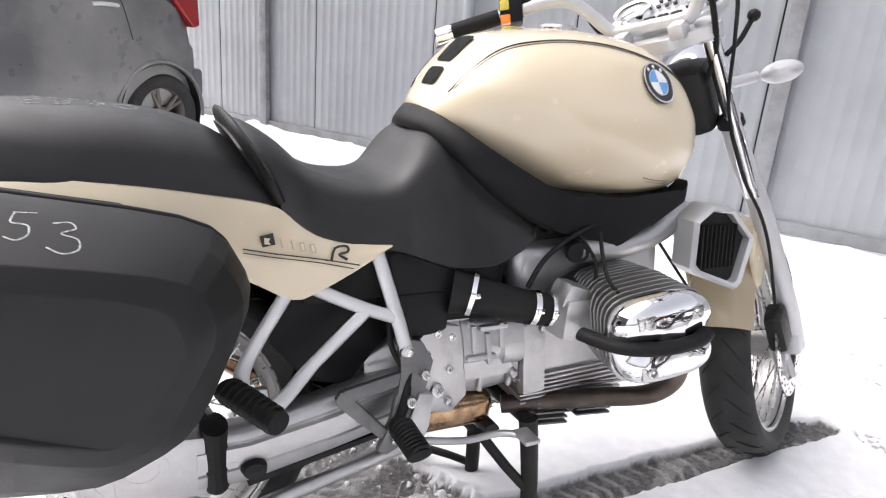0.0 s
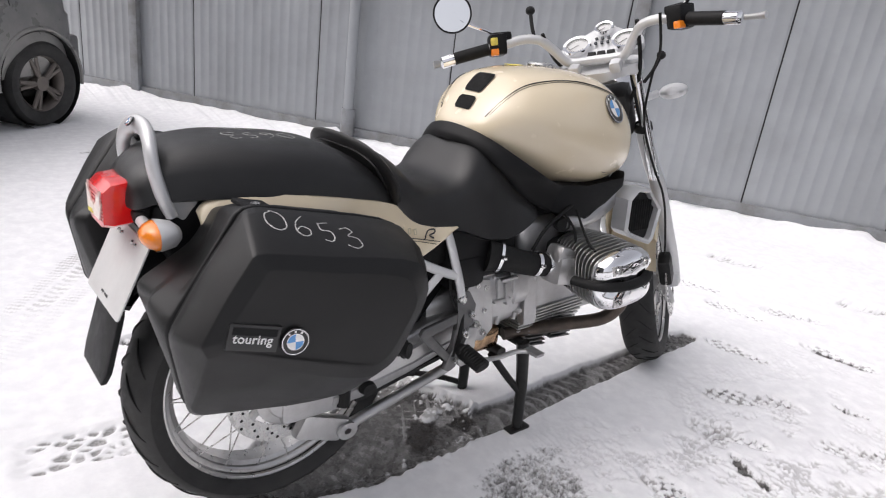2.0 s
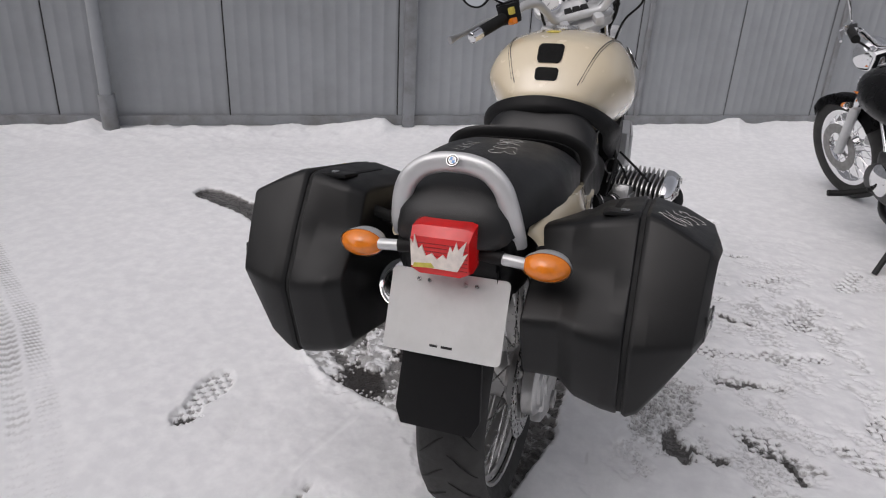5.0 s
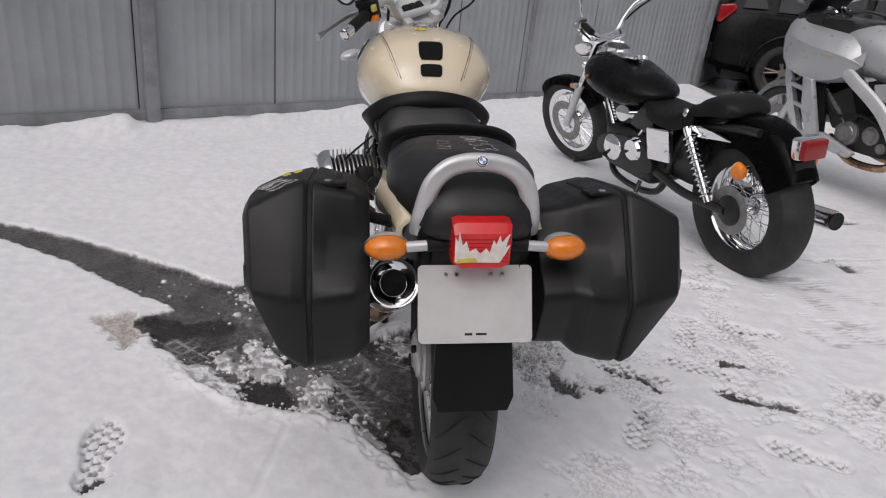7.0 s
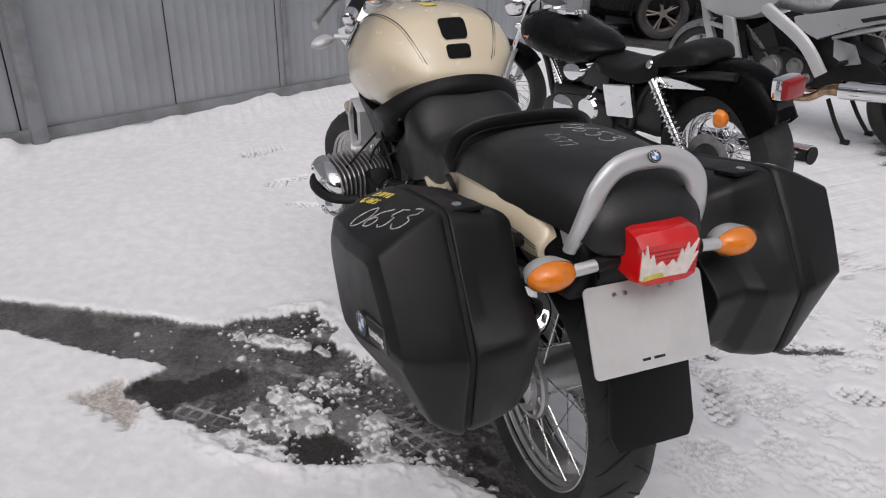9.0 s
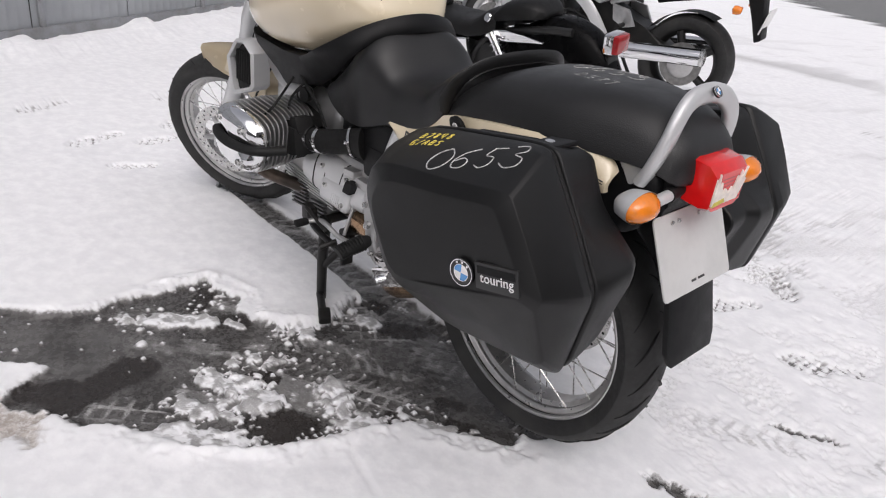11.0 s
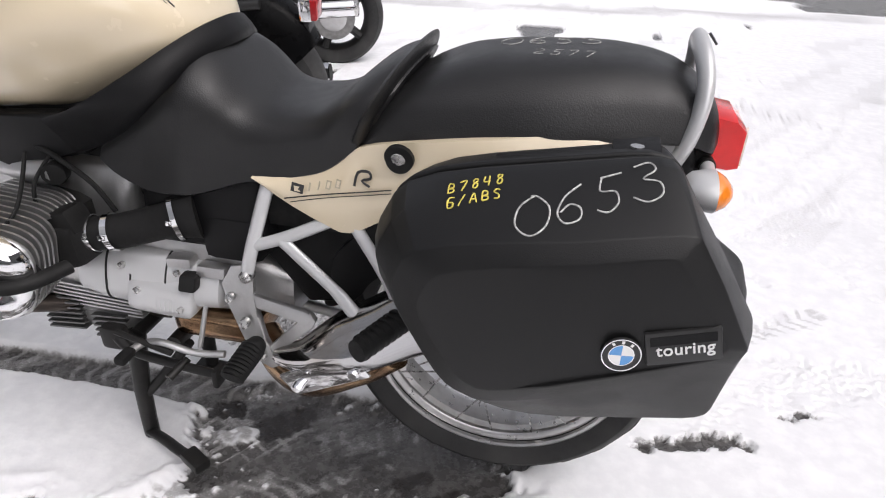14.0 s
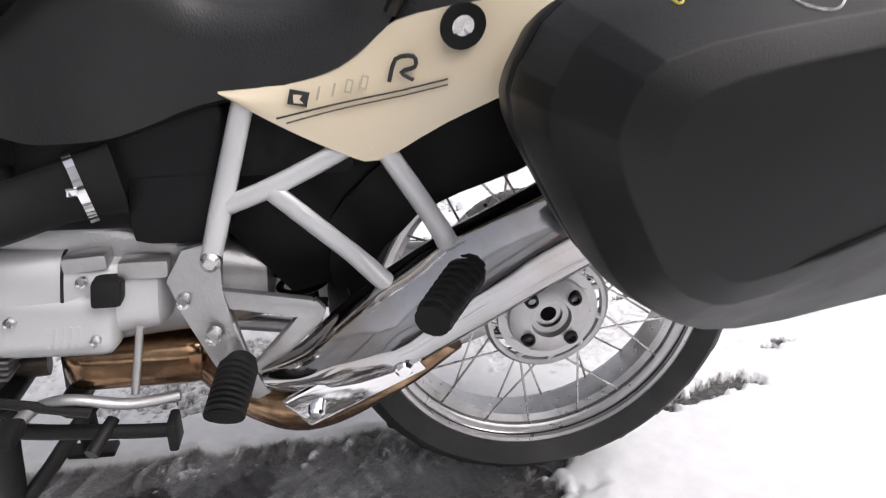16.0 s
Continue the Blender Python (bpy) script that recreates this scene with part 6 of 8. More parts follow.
# cylinders with cooling fins and chrome covers
def cylinder(sd, xf):
    M = (xf or Matrix()) @ Matrix.Translation((0.842 if sd > 0 else 0.862, 0, 0.540)) @ Matrix.Rotation(radians(-6), 4, "Y")
    bm = B(); box(bm, (0, 0.20, 0), (0.14, 0.22, 0.13), bev=0.03)
    cyl = part("cylinder", bm, DARK, bike, "finned aluminium cylinder with chrome cover", xf=M)
    for k in range(13):
        y = 0.150 + 0.0148 * k
        hx, hz = 0.074 + 0.0019 * k, 0.086 - 0.0012 * abs(k - 6)
        pts = [(0.016 - 0.0014 * k + hx * sgnpow(math.cos(2 * math.pi * q / 28), 0.5), hz * sgnpow(math.sin(2 * math.pi * q / 28), 0.5)) for q in range(28)]
        bm = B(); prism(bm, pts, y, y + 0.0042)
        part("fin", bm, ALU, cyl, xf=M)
    bm = B(); rings = []
    for y, f, g in ((0.326, 1.0, 1.0), (0.338, 1.01, 1.01), (0.352, 0.97, 0.96), (0.364, 0.86, 0.86), (0.371, 0.66, 0.66), (0.374, 0.3, 0.3)):
        ring = []
        for q in range(40):
            t = 2 * math.pi * q / 40
            x, z = 0.096 * f * sgnpow(math.cos(t), 0.62), 0.080 * g * sgnpow(math.sin(t), 0.62)
            dip = 0.020 * math.exp(-(z / 0.022) ** 2) * (1 if y > 0.325 else 0.3)
            ring.append(V(x, y - dip, z))
        rings.append(ring)
    loft(bm, rings)
    part("valve_cover", bm, CHROME, cyl, "chrome valve cover", xf=M, angle=50)
    bm = B(); tube(bm, [(-0.12, 0.29, 0.014), (-0.09, 0.350, 0.006), (-0.03, 0.370, -0.004), (0.04, 0.370, -0.006), (0.072, 0.360, 0.0)], 0.0145, n=12, flat=0.85)
    part("plug_cover", bm, SOFT, cyl, "black plug lead cover", xf=M)
    for x, z in ((-0.050, 0.046), (-0.050, -0.046), (0.045, 0.046)):
        bm = B(); box(bm, (x, 0.362, z), (0.034, 0.016, 0.028), bev=0.007)
        lathe(bm, [(0.0001, 0.370), (0.005, 0.370), (0.0055, 0.375), (0.009, 0.374), (0.010, 0.36)], (x, 0, z), (0, 1, 0), 12)
        part("cover_bolt", bm, STEEL, cyl, xf=M)
    # header pipe
    bm = B(); tube(bm, [(0.90, 0.27, 0.49), (0.965, 0.25, 0.42), (0.97, 0.18, 0.35), (0.87, 0.09, 0.312), (0.70, 0.05, 0.300)] if sd > 0 else [(0.91, 0.27, 0.49), (0.965, 0.262, 0.42), (0.95, 0.22, 0.352), (0.86, 0.14, 0.318), (0.70, 0.075, 0.300)], 0.020, n=14)
    part("header_pipe", bm, BROWN, bike, "heat-tinted exhaust header pipe", xf=xf)
    # inlet: throttle body, rubber duct, clamps
    bm = B(); box(bm, (0.772, 0.212, 0.545), (0.080, 0.085, 0.085), rot=(0, 8, 0), bev=0.02); box(bm, (0.765, 0.215, 0.585), (0.055, 0.060, 0.05), rot=(0, 25, 0), bev=0.014); lathe(bm, [(0.0001, 0.05), (0.018, 0.05), (0.02, 0.0)], (0.775, 0.205, 0.545), (0, 1, 0), 18)
    th = part("throttle_body", bm, SOFT if sd > 0 else ALU, bike, "black throttle body" if sd > 0 else "cast aluminium throttle body", xf=xf)
    bm = B(); tube(bm, [(0.775, 0.200, 0.548), (0.70, 0.190, 0.562), (0.62, 0.172, 0.590), (0.555, 0.155, 0.605)], [0.031, 0.033, 0.034, 0.044], n=18)
    part("inlet_duct", bm, SOFT, th, xf=xf)
    for p, ax, r in ((V(0.735, 0.196, 0.556), (-1, -0.14, 0.2), 0.0345), (V(0.705, 0.190, 0.561), (-1, -0.14, 0.25), 0.036), (V(0.595, 0.166, 0.597), (-1, -0.25, 0.3), 0.041)):
        bm = B(); lathe(bm, [(r, -0.005), (r + 0.0015, -0.005), (r + 0.0015, 0.005), (r, 0.005)], p, ax, 30, closed=True)
        box(bm, p + V(0, r, 0.004), (0.012, 0.008, 0.010), bev=0.002)
        part("hose_clamp", bm, CHROME, th, xf=xf)
    bm = B(); tube(bm, [(0.80, 0.225, 0.585), (0.82, 0.20, 0.64), (0.80, 0.16, 0.70)], 0.0035, n=6); tube(bm, [(0.70, 0.18, 0.60), (0.73, 0.19, 0.655), (0.79, 0.18, 0.69), (0.86, 0.15, 0.70)], 0.005, n=6); tube(bm, [(0.77, 0.24, 0.52), (0.83, 0.30, 0.565), (0.80, 0.27, 0.63), (0.84, 0.18, 0.69)], 0.0035, n=6)
    part("cable", bm, SOFT, bike, "black rubber cables", xf=xf)


for sd, xf in SIDES:
    cylinder(sd, xf)
bm = B(); box(bm, (0.545, 0, 0.615), (0.24, 0.31, 0.15), bev=0.03, seg=3); box(bm, (0.49, 0, 0.565), (0.12, 0.33, 0.09), bev=0.025)
part("air_box", bm, PLASTIC, bike, "black plastic air box")
# plain matt black box filling the dark gap above the engine
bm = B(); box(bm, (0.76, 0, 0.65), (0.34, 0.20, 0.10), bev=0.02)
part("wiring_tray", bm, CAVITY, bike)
for sd, xf in SIDES:
    bm = B(); tube(bm, [(0.80, 0.165, 0.655), (0.88, 0.15, 0.645), (1.0, 0.12, 0.66), (1.10, 0.09, 0.70)], [0.024, 0.022, 0.026, 0.03], n=14)
    tl = part("leading_arm", bm, ALU, bike, "cast silver leading arm of the front suspension", xf=xf)
    bm = B(); lathe(bm, [(0.0001, 0.006), (0.019, 0.006), (0.021, 0.0), (0.021, -0.02)], (0.798, 0.178, 0.655), (-0.3, 1, 0), 24)
    part("end_cap", bm, SOFT, tl, xf=xf)
    bm = B(); box(bm, (0.90, 0.155, 0.668), (0.035, 0.004, 0.022), rot=(0, -8, 6))
    part("sticker", bm, YELLOW, tl, "yellow sticker", xf=xf)
    # oil cooler housing
    outer = [(1.035, 0.690), (1.085, 0.728), (1.15, 0.720), (1.222, 0.640), (1.192, 0.512), (1.175, 0.498), (1.052, 0.548), (1.03, 0.57)]
    inner_ = [(1.060, 0.684), (1.092, 0.705), (1.142, 0.698), (1.198, 0.636), (1.174, 0.535), (1.166, 0.528), (1.068, 0.568), (1.055, 0.585)]
    outer, inner_ = ([(1.222 - (1.222 - x) * 0.86, 0.728 - (0.728 - z) * 0.82) for x, z in pts] for pts in (outer, inner_))
    inner = [(a[0] + 0.35 * (b[0] - a[0]), a[1] + 0.35 * (b[1] - a[1])) for a, b in zip(inner_, outer)]
    bm = B()
    rings = [[V(x, y, z) for x, z in pts] for pts, y in ((outer, 0.125), (outer, 0.176), ([((a[0] + b[0]) / 2, (a[1] + b[1]) / 2) for a, b in zip(outer, inner)], 0.184), (inner, 0.178), (inner, 0.125))]
    loft(bm, rings, cap=False, wrap=True)
    oc = part("oil_cooler", bm, SILVER, bike, "silver oil cooler housing with a black core", xf=xf)
    bm = B(); prism(bm, [(x, z) for x, z in inner], 0.126, 0.160)
    part("core", bm, CAVITY, oc, xf=xf)
    for k in range(9):
        bm = B(); x = 1.092 + 0.0108 * k
        box(bm, (x, 0.165, 0.638), (0.0025, 0.012, 0.095))
        part("slat", bm, CAVITY, oc, xf=xf)

# black hose and cables down the right side
bm = B(); tube(bm, [(0.425, -0.135, 0.70), (0.431, -0.150, 0.647), (0.443, -0.155, 0.556), (0.475, -0.165, 0.480), (0.452, -0.165, 0.423), (0.416, -0.150, 0.329)], [0.006, 0.007, 0.009, 0.012, 0.010, 0.007], n=10)
part("brake_hose", bm, SOFT, bike)

# exhaust: collector box, silencer
bm = B(); box(bm, (0.575, 0.0, 0.315), (0.19, 0.21, 0.085), bev=0.03, seg=3)
ex = part("exhaust_collector", bm, GOLD, bike, "heat-tinted exhaust collector box")
bm = B(); tube(bm, [(0.48, 0.07, 0.295), (0.41, 0.13, 0.272), (0.345, 0.165, 0.280), (0.26, 0.172, 0.335), (0.20, 0.170, 0.395)], [0.034, 0.034, 0.033, 0.034, 0.036], n=18)
part("link_pipe", bm, GOLD, ex)
bm = B(); tube(bm, [(0.40, 0.175, 0.345), (0.33, 0.178, 0.365), (0.26, 0.176, 0.410), (0.16, 0.170, 0.470), (0.03, 0.158, 0.540), (-0.075, 0.150, 0.602)], [0.020, 0.044, 0.058, 0.062, 0.060, 0.055], n=24)
sil = part("silencer", bm, TINTED, bike, "polished silencer with golden heat tint", angle=60)
bm = B(); lathe(bm, [(0.0555, -0.006), (0.0565, 0.010), (0.053, 0.018), (0.046, 0.017), (0.030, 0.004), (0.028, -0.03)], (-0.078, 0.150, 0.604), (-0.86, -0.05, 0.50), 32)
part("end_ring", bm, CHROME, sil)
bm = B(); lathe(bm, [(0.0001, 0.0), (0.0285, 0.0)], (-0.0763, 0.1501, 0.6030), (-0.86, -0.05, 0.50), 24)
part("bore", bm, CAVITY, sil)
bm = B()
for x, z in ((0.345, 0.318), (0.245, 0.385)):
    lathe(bm, [(0.0001, 0.236), (0.007, 0.236), (0.0105, 0.232), (0.012, 0.20)], (x, 0, z), (0, 1, 0), 16)
box(bm, (0.30, 0.215, 0.352), (0.16, 0.012, 0.055), rot=(0, 33, 0), bev=0.005)
part("heat_shield", bm, CHROME, sil, "chrome heat shield with two screws")

# centre stand (down) and side stand (folded)
bm = B()
for s in (1, -1):
    tube(bm, [(0.735, s * 0.125, 0.285), (0.750, s * 0.128, 0.14), (0.752, s * 0.130, -0.012)], [0.017, 0.015, 0.014], n=10, sub=2, flat=1.2)
    tube(bm, [(0.640, s * 0.10, 0.262), (0.70, s * 0.118, 0.175), (0.748, s * 0.128, 0.115)], 0.0105, n=10, sub=2)
    box(bm, (0.752, s * 0.13, -0.008), (0.075, 0.035, 0.012), bev=0.004)
rod(bm, V(0.66, -0.12, 0.268), V(0.66, 0.12, 0.268), 0.016); rod(bm, V(0.735, -0.125, 0.28), V(0.735, 0.125, 0.28), 0.014)
stand = part("centre_stand", bm, DARK, bike, "black steel centre stand standing on the ground")
bm = B(); tube(bm, [(0.752, 0.135, 0.015), (0.70, 0.165, 0.035), (0.64, 0.20, 0.050), (0.595, 0.222, 0.060)], 0.012, n=10, flat=0.7)
box(bm, (0.59, 0.224, 0.062), (0.06, 0.035, 0.022), rot=(0, 0, -28), bev=0.006)
part("tread_lever", bm, DARK, stand)
bm = B(); tube(bm, [(0.725, 0.185, 0.325), (0.69, 0.192, 0.296), (0.58, 0.20, 0.288), (0.515, 0.205, 0.288)], [0.012, 0.010, 0.009, 0.009], n=12)
box(bm, (0.735, 0.18, 0.320), (0.045, 0.03, 0.055), bev=0.01); box(bm, (0.510, 0.205, 0.288), (0.012, 0.035, 0.040), bev=0.004); rod(bm, V(0.585, 0.19, 0.30), V(0.60, 0.235, 0.285), 0.008)
ss = part("side_stand", bm, DARK, bike, "black folded side stand")
bm = B(); tube(bm, [(0.71, 0.205, 0.36), (0.60, 0.212, 0.335)], 0.007, n=8, sub=1)
part("spring", bm, DARK, ss)

# front end, turned to the left
def leg(s):
    bm = B(); rod(bm, V(1.280, s * 0.098, 0.700), V(1.112, s * 0.098, 1.040), 0.0175, n=20)
    up = part("fork_tube", bm, CHROME, bike, "chrome fork tube", xf=STEER)
    bm = B(); tube(bm, [(1.515, s * 0.098, 0.285), (1.49, s * 0.098, 0.335), (1.40, s * 0.098, 0.50), (1.225, s * 0.098, 0.84), (1.215, s * 0.098, 0.86)], [0.024, 0.026, 0.026, 0.025, 0.0245], n=18)
    box(bm, (1.49, s * 0.098, 0.30), (0.05, 0.042, 0.055), bev=0.012)
    part("fork_leg", bm, SILVER, bike, "silver lower fork leg", xf=STEER)
    bm = B(); lathe(bm, [(0.0265, -0.012), (0.0285, -0.010), (0.0285, 0.010), (0.0265, 0.012), (0.02, 0.016)], (1.211, s * 0.098, 0.868), (-0.447, 0, 0.894), 24)
    part("dust_seal", bm, SOFT, up, xf=STEER)
    # caliper
    bm = B(); box(bm, (1.40, s * 0.085, 0.36), (0.07, 0.045, 0.11), rot=(0, -28, 0), bev=0.014)
    part("brake_caliper", bm, DARK, bike, xf=STEER)
    bm = B(); rod(bm, V(1.235, s * 0.09, 0.945), V(1.305, s * 0.13, 0.957), 0.010)
    fi = part("front_indicator", bm, SILVER, bike, "silver front indicator", xf=STEER)
    bm = B(); lathe(bm, [(0.0001, -0.03), (0.012, -0.027), (0.02, -0.015), (0.024, 0.0), (0.024, 0.01)], (0, 0, 0), (1, 0, 0), 26)
    part("shell", bm, SILVER, fi, xf=STEER @ Matrix.Translation((1.312, s * 0.178, 0.958)) @ Matrix.Diagonal((1, 1.8, 0.85, 1)))
    bm = B(); lathe(bm, [(0.0001, 0.028), (0.014, 0.024), (0.0235, 0.011), (0.0235, 0.008)], (0, 0, 0), (1, 0, 0), 26)
    part("lens", bm, ORANGE, fi, "orange lens", xf=STEER @ Matrix.Translation((1.312, s * 0.178, 0.958)) @ Matrix.Diagonal((1, 1.8, 0.85, 1)))


for s in (1, -1):
    leg(s)
bm = B(); rings = []
for k in range(23):
    a = radians(58 + 83 * k / 22)
    R0 = 0.322
    w = 0.078 * min(1, 0.35 + 2.2 * k / 22)
    c = V(1.487 + R0 * math.cos(a + radians(20)), 0, 0.300 + R0 * math.sin(a + radians(20)))
    rad = V(math.cos(a + radians(20)), 0, math.sin(a + radians(20)))
    row = [c + V(0, w * u, 0) + rad * (0.020 * (1 - u * u) - 0.045 * max(0, abs(u) - 0.72) / 0.28) for u in np.linspace(-1, 1, 13)]
    rings.append(row)
loft(bm, rings, cap=False, closed=False)
bmesh.ops.solidify(bm, geom=bm.faces[:], thickness=0.004)
part("front_mudguard", bm, CREAM, bike, "cream front mudguard", xf=STEER, angle=60)
for s in (1, -1):
    bm = B(); prism(bm, [(1.33, 0.49), (1.37, 0.54), (1.42, 0.59), (1.40, 0.63), (1.33, 0.62), (1.27, 0.55), (1.28, 0.48)], s * 0.072, s * 0.082, 0.003)
    part("mudguard_cheek", bm, CREAM, bike, xf=STEER)
# yokes, handlebar, instruments, controls
bm = B(); prism(bm, smooth2([(0.035, 0), (0.02, 0.06), (0.022, 0.095), (0.008, 0.125), (-0.022, 0.12), (-0.04, 0.075), (-0.062, 0.04), (-0.066, 0), (-0.062, -0.04), (-0.04, -0.075), (-0.022, -0.12), (0.008, -0.125), (0.022, -0.095), (0.02, -0.06)], 3), -0.014, 0.014, 0.004, axis="z")
for s in (1, -1):
    lathe(bm, [(0.0001, 0.024), (0.018, 0.024), (0.023, 0.020), (0.025, -0.02)], (0, s * 0.098, 0), (0, 0, 1), 24)
    box(bm, (-0.040, s * 0.058, 0.022), (0.045, 0.032, 0.034), bev=0.009)
bm.transform(Matrix.Translation((1.112, 0, 1.036)) @ Matrix.Rotation(radians(-27), 4, "Y"))
part("top_yoke", bm, SILVER, bike, "silver top yoke", xf=STEER)
BAR = [(1.082, 0, 1.062), (1.082, 0.055, 1.062), (1.074, 0.085, 1.068), (1.048, 0.116, 1.108), (1.022, 0.142, 1.134), (1.000, 0.185, 1.140), (0.968, 0.232, 1.130), (0.880, 0.378, 1.100)]
bm = B(); tube(bm, BAR, 0.0135, n=14)
tube(bm, [(x, -y, z) for x, y, z in BAR], 0.0135, n=14)
bar = part("handlebar", bm, SILVER, bike, "silver handlebar turned to the left", xf=STEER)
for s in (1, -1):
    d = (V(0.880, s * 0.378, 1.100) - V(0.968, s * 0.232, 1.130)).normalized()
    e = V(0.880, s * 0.378, 1.100)
    bm = B(); rod(bm, e - d * 0.125, e - d * 0.012, 0.0175, n=18)
    part("grip", bm, SOFT, bar, "black rubber grip", xf=STEER)
    bm = B(); lathe(bm, [(0.0001, 0.022), (0.011, 0.022), (0.0165, 0.018), (0.0175, -0.010), (0.0175, -0.018), (0.0001, -0.018)], e, d, 24)
    part("bar_end", bm, CHROME, bar, "chrome bar end weight", xf=STEER)
    q = e - d * 0.152
    bm = B(); box(bm, q + V(0.0, 0, 0.004), (0.058, 0.050, 0.062), rot=(0, 0, s * 32), bev=0.012); box(bm, q + V(0.02, s * -0.005, 0.028), (0.05, 0.06, 0.025), rot=(0, 0, s * 32), bev=0.008)
    sw = part("switch_block", bm, PLASTIC, bar, "black handlebar switch block", xf=STEER)
    bm = B(); box(bm, q + V(-0.026, 0, -0.018), (0.022, 0.022, 0.020), rot=(0, 0, s * 32), bev=0.004)
    part("switch", bm, ORANGE, sw, "orange switch", xf=STEER)
    if s > 0:
        bm = B(); box(bm, q + V(-0.026, 0.0, 0.012), (0.020, 0.02, 0.022), rot=(0, 0, 32), bev=0.004)
        part("switch", bm, YELLOW, sw, "yellow switch", xf=STEER)
    bm = B(); tube(bm, [q + V(0.035, s * 0.0, 0), q + V(0.055, s * 0.05, -0.004), q + V(0.005, s * 0.16, -0.02), q + V(-0.02, s * 0.20, -0.024)], [0.006, 0.007, 0.0055, 0.008], n=8, flat=1.3)
    part("lever", bm, ALU, bar, "silver lever", xf=STEER)
    # mirror
    mc, mn = V(0.880, s * 0.350, 1.228), V(-1, s * -0.42, -0.04).normalized()
    bm = B(); tube(bm, [q + V(0.01, 0, 0.03), q + V(0.0, s * 0.02, 0.045), mc + V(0.020, s * -0.03, -0.030), mc + V(0.012, 0, -0.005)], 0.005, n=8)
    mi = part("mirror", bm, CHROME, bar, "round black mirror on a chrome stalk", xf=STEER)
    bm = B(); lathe(bm, [(0.0001, -0.026), (0.03, -0.024), (0.050, -0.012), (0.056, 0.0), (0.056, 0.004), (0.051, 0.004), (0.051, -0.004)], mc, mn, 36)
    part("shell", bm, PLASTIC, mi, xf=STEER)
    bm = B(); lathe(bm, [(0.0001, 0.0), (0.052, 0.0)], mc, mn, 36)
    part("glass", bm, MIRROR, mi, xf=STEER)
FACE = surf("gauge_face", (0.55, 0.55, 0.54), 0.4, var=0.05)
inst = V(1.163, 0, 1.112)
I_ = STEER @ Matrix.Translation(inst) @ Matrix.Rotation(radians(-42), 4, "Y")
bm = B()
prism(bm, smooth2([(0.105, 0), (0.092, 0.030), (0.052, 0.060), (0.030, 0.112), (-0.012, 0.122), (-0.045, 0.098), (-0.075, 0.055), (-0.088, 0), (-0.075, -0.055), (-0.045, -0.098), (-0.012, -0.122), (0.030, -0.112), (0.052, -0.060), (0.092, -0.030)], 3), -0.026, -0.002, 0.006, axis="z")
ins = part("instrument_panel", bm, SILVER, bike, "silver instrument panel with chrome-ringed dials", xf=I_)
for c_, r in (((0.0, 0.072, 0.004), 0.042), ((0.0, -0.072, 0.004), 0.042), ((0.070, 0.0, 0.006), 0.028)):
    bm = B(); lathe(bm, [(r * 0.80, 0.008), (r, 0.010), (r * 1.03, 0.0), (r * 1.0, -0.03), (0.0001, -0.04)], c_, (0, 0, 1), 36)
    dl = part("dial", bm, CHROME, ins, "chrome-ringed dial", xf=I_)
    bm = B(); lathe(bm, [(0.0001, 0.004), (r * 0.84, 0.004)], c_, (0, 0, 1), 36)
    part("dial_face", bm, FACE, dl, xf=I_)
    bm = B()
    for k in range(19):
        a = radians(-45 + 270 * k / 18)
        box(bm, (c_[0] + 0.66 * r * math.cos(a), c_[1] + 0.66 * r * math.sin(a), c_[2] + 0.0046), (0.14 * r, 0.0016, 0.0006), rot=(0, 0, math.degrees(a)))
    box(bm, (c_[0] - 0.2 * r, c_[1] + 0.2 * r, c_[2] + 0.006), (0.75 * r, 0.0016, 0.0008), rot=(0, 0, 130))
    part("dial_marks", bm, INK, dl, xf=I_)
for k in range(3):
    bm = B(); box(bm, (-0.058, -0.034 + 0.028 * k, 0.004), (0.030, 0.024, 0.016), bev=0.004)
    part("rocker_switch", bm, SOFT, ins, xf=I_)
bm = B()
for k in range(6):
    lathe(bm, [(0.0001, 0.007), (0.005, 0.006), (0.005, 0.0)], (0.004 + 0.022 * (k // 3), -0.018 + 0.018 * (k % 3), 0.002), (0, 0, 1), 12)
part("warning_lamp", bm, GLASS, ins, xf=I_)
bm = B(); lathe(bm, [(0.0001, -0.09), (0.05, -0.085), (0.085, -0.05), (0.095, 0.0), (0.095, 0.02), (0.088, 0.026)], (1.305, 0, 0.955), (1, 0, -0.05), 40)
hl = part("headlight", bm, CHROME, bike, "chrome headlight bowl", xf=STEER)
bm = B(); lathe(bm, [(0.0001, 0.034), (0.05, 0.031), (0.09, 0.02)], (1.305, 0, 0.955), (1, 0, -0.05), 40)
part("lens", bm, GLASS, hl, xf=STEER)
bm = B(); box(bm, (1.17, 0, 0.92), (0.10, 0.16, 0.14), rot=(0, -27, 0), bev=0.03)
part("steering_head", bm, DARK, bike, xf=STEER)
bm = B()
tube(bm, [(1.02, 0.13, 1.15), (1.08, 0.12, 1.08), (1.15, 0.09, 1.02), (1.17, 0.06, 0.92)], 0.005, n=6)
tube(bm, [(1.02, -0.13, 1.15), (1.07, -0.125, 1.05), (1.13, -0.10, 0.98), (1.14, -0.05, 0.9)], 0.006, n=6)
tube(bm, [(0.96, -0.20, 1.15), (1.0, -0.19, 1.06), (1.1, -0.15, 1.0), (1.17, -0.11, 0.88), (1.16, -0.125, 0.74), (1.26, -0.12, 0.6), (1.37, -0.09, 0.42)], 0.004, n=6)
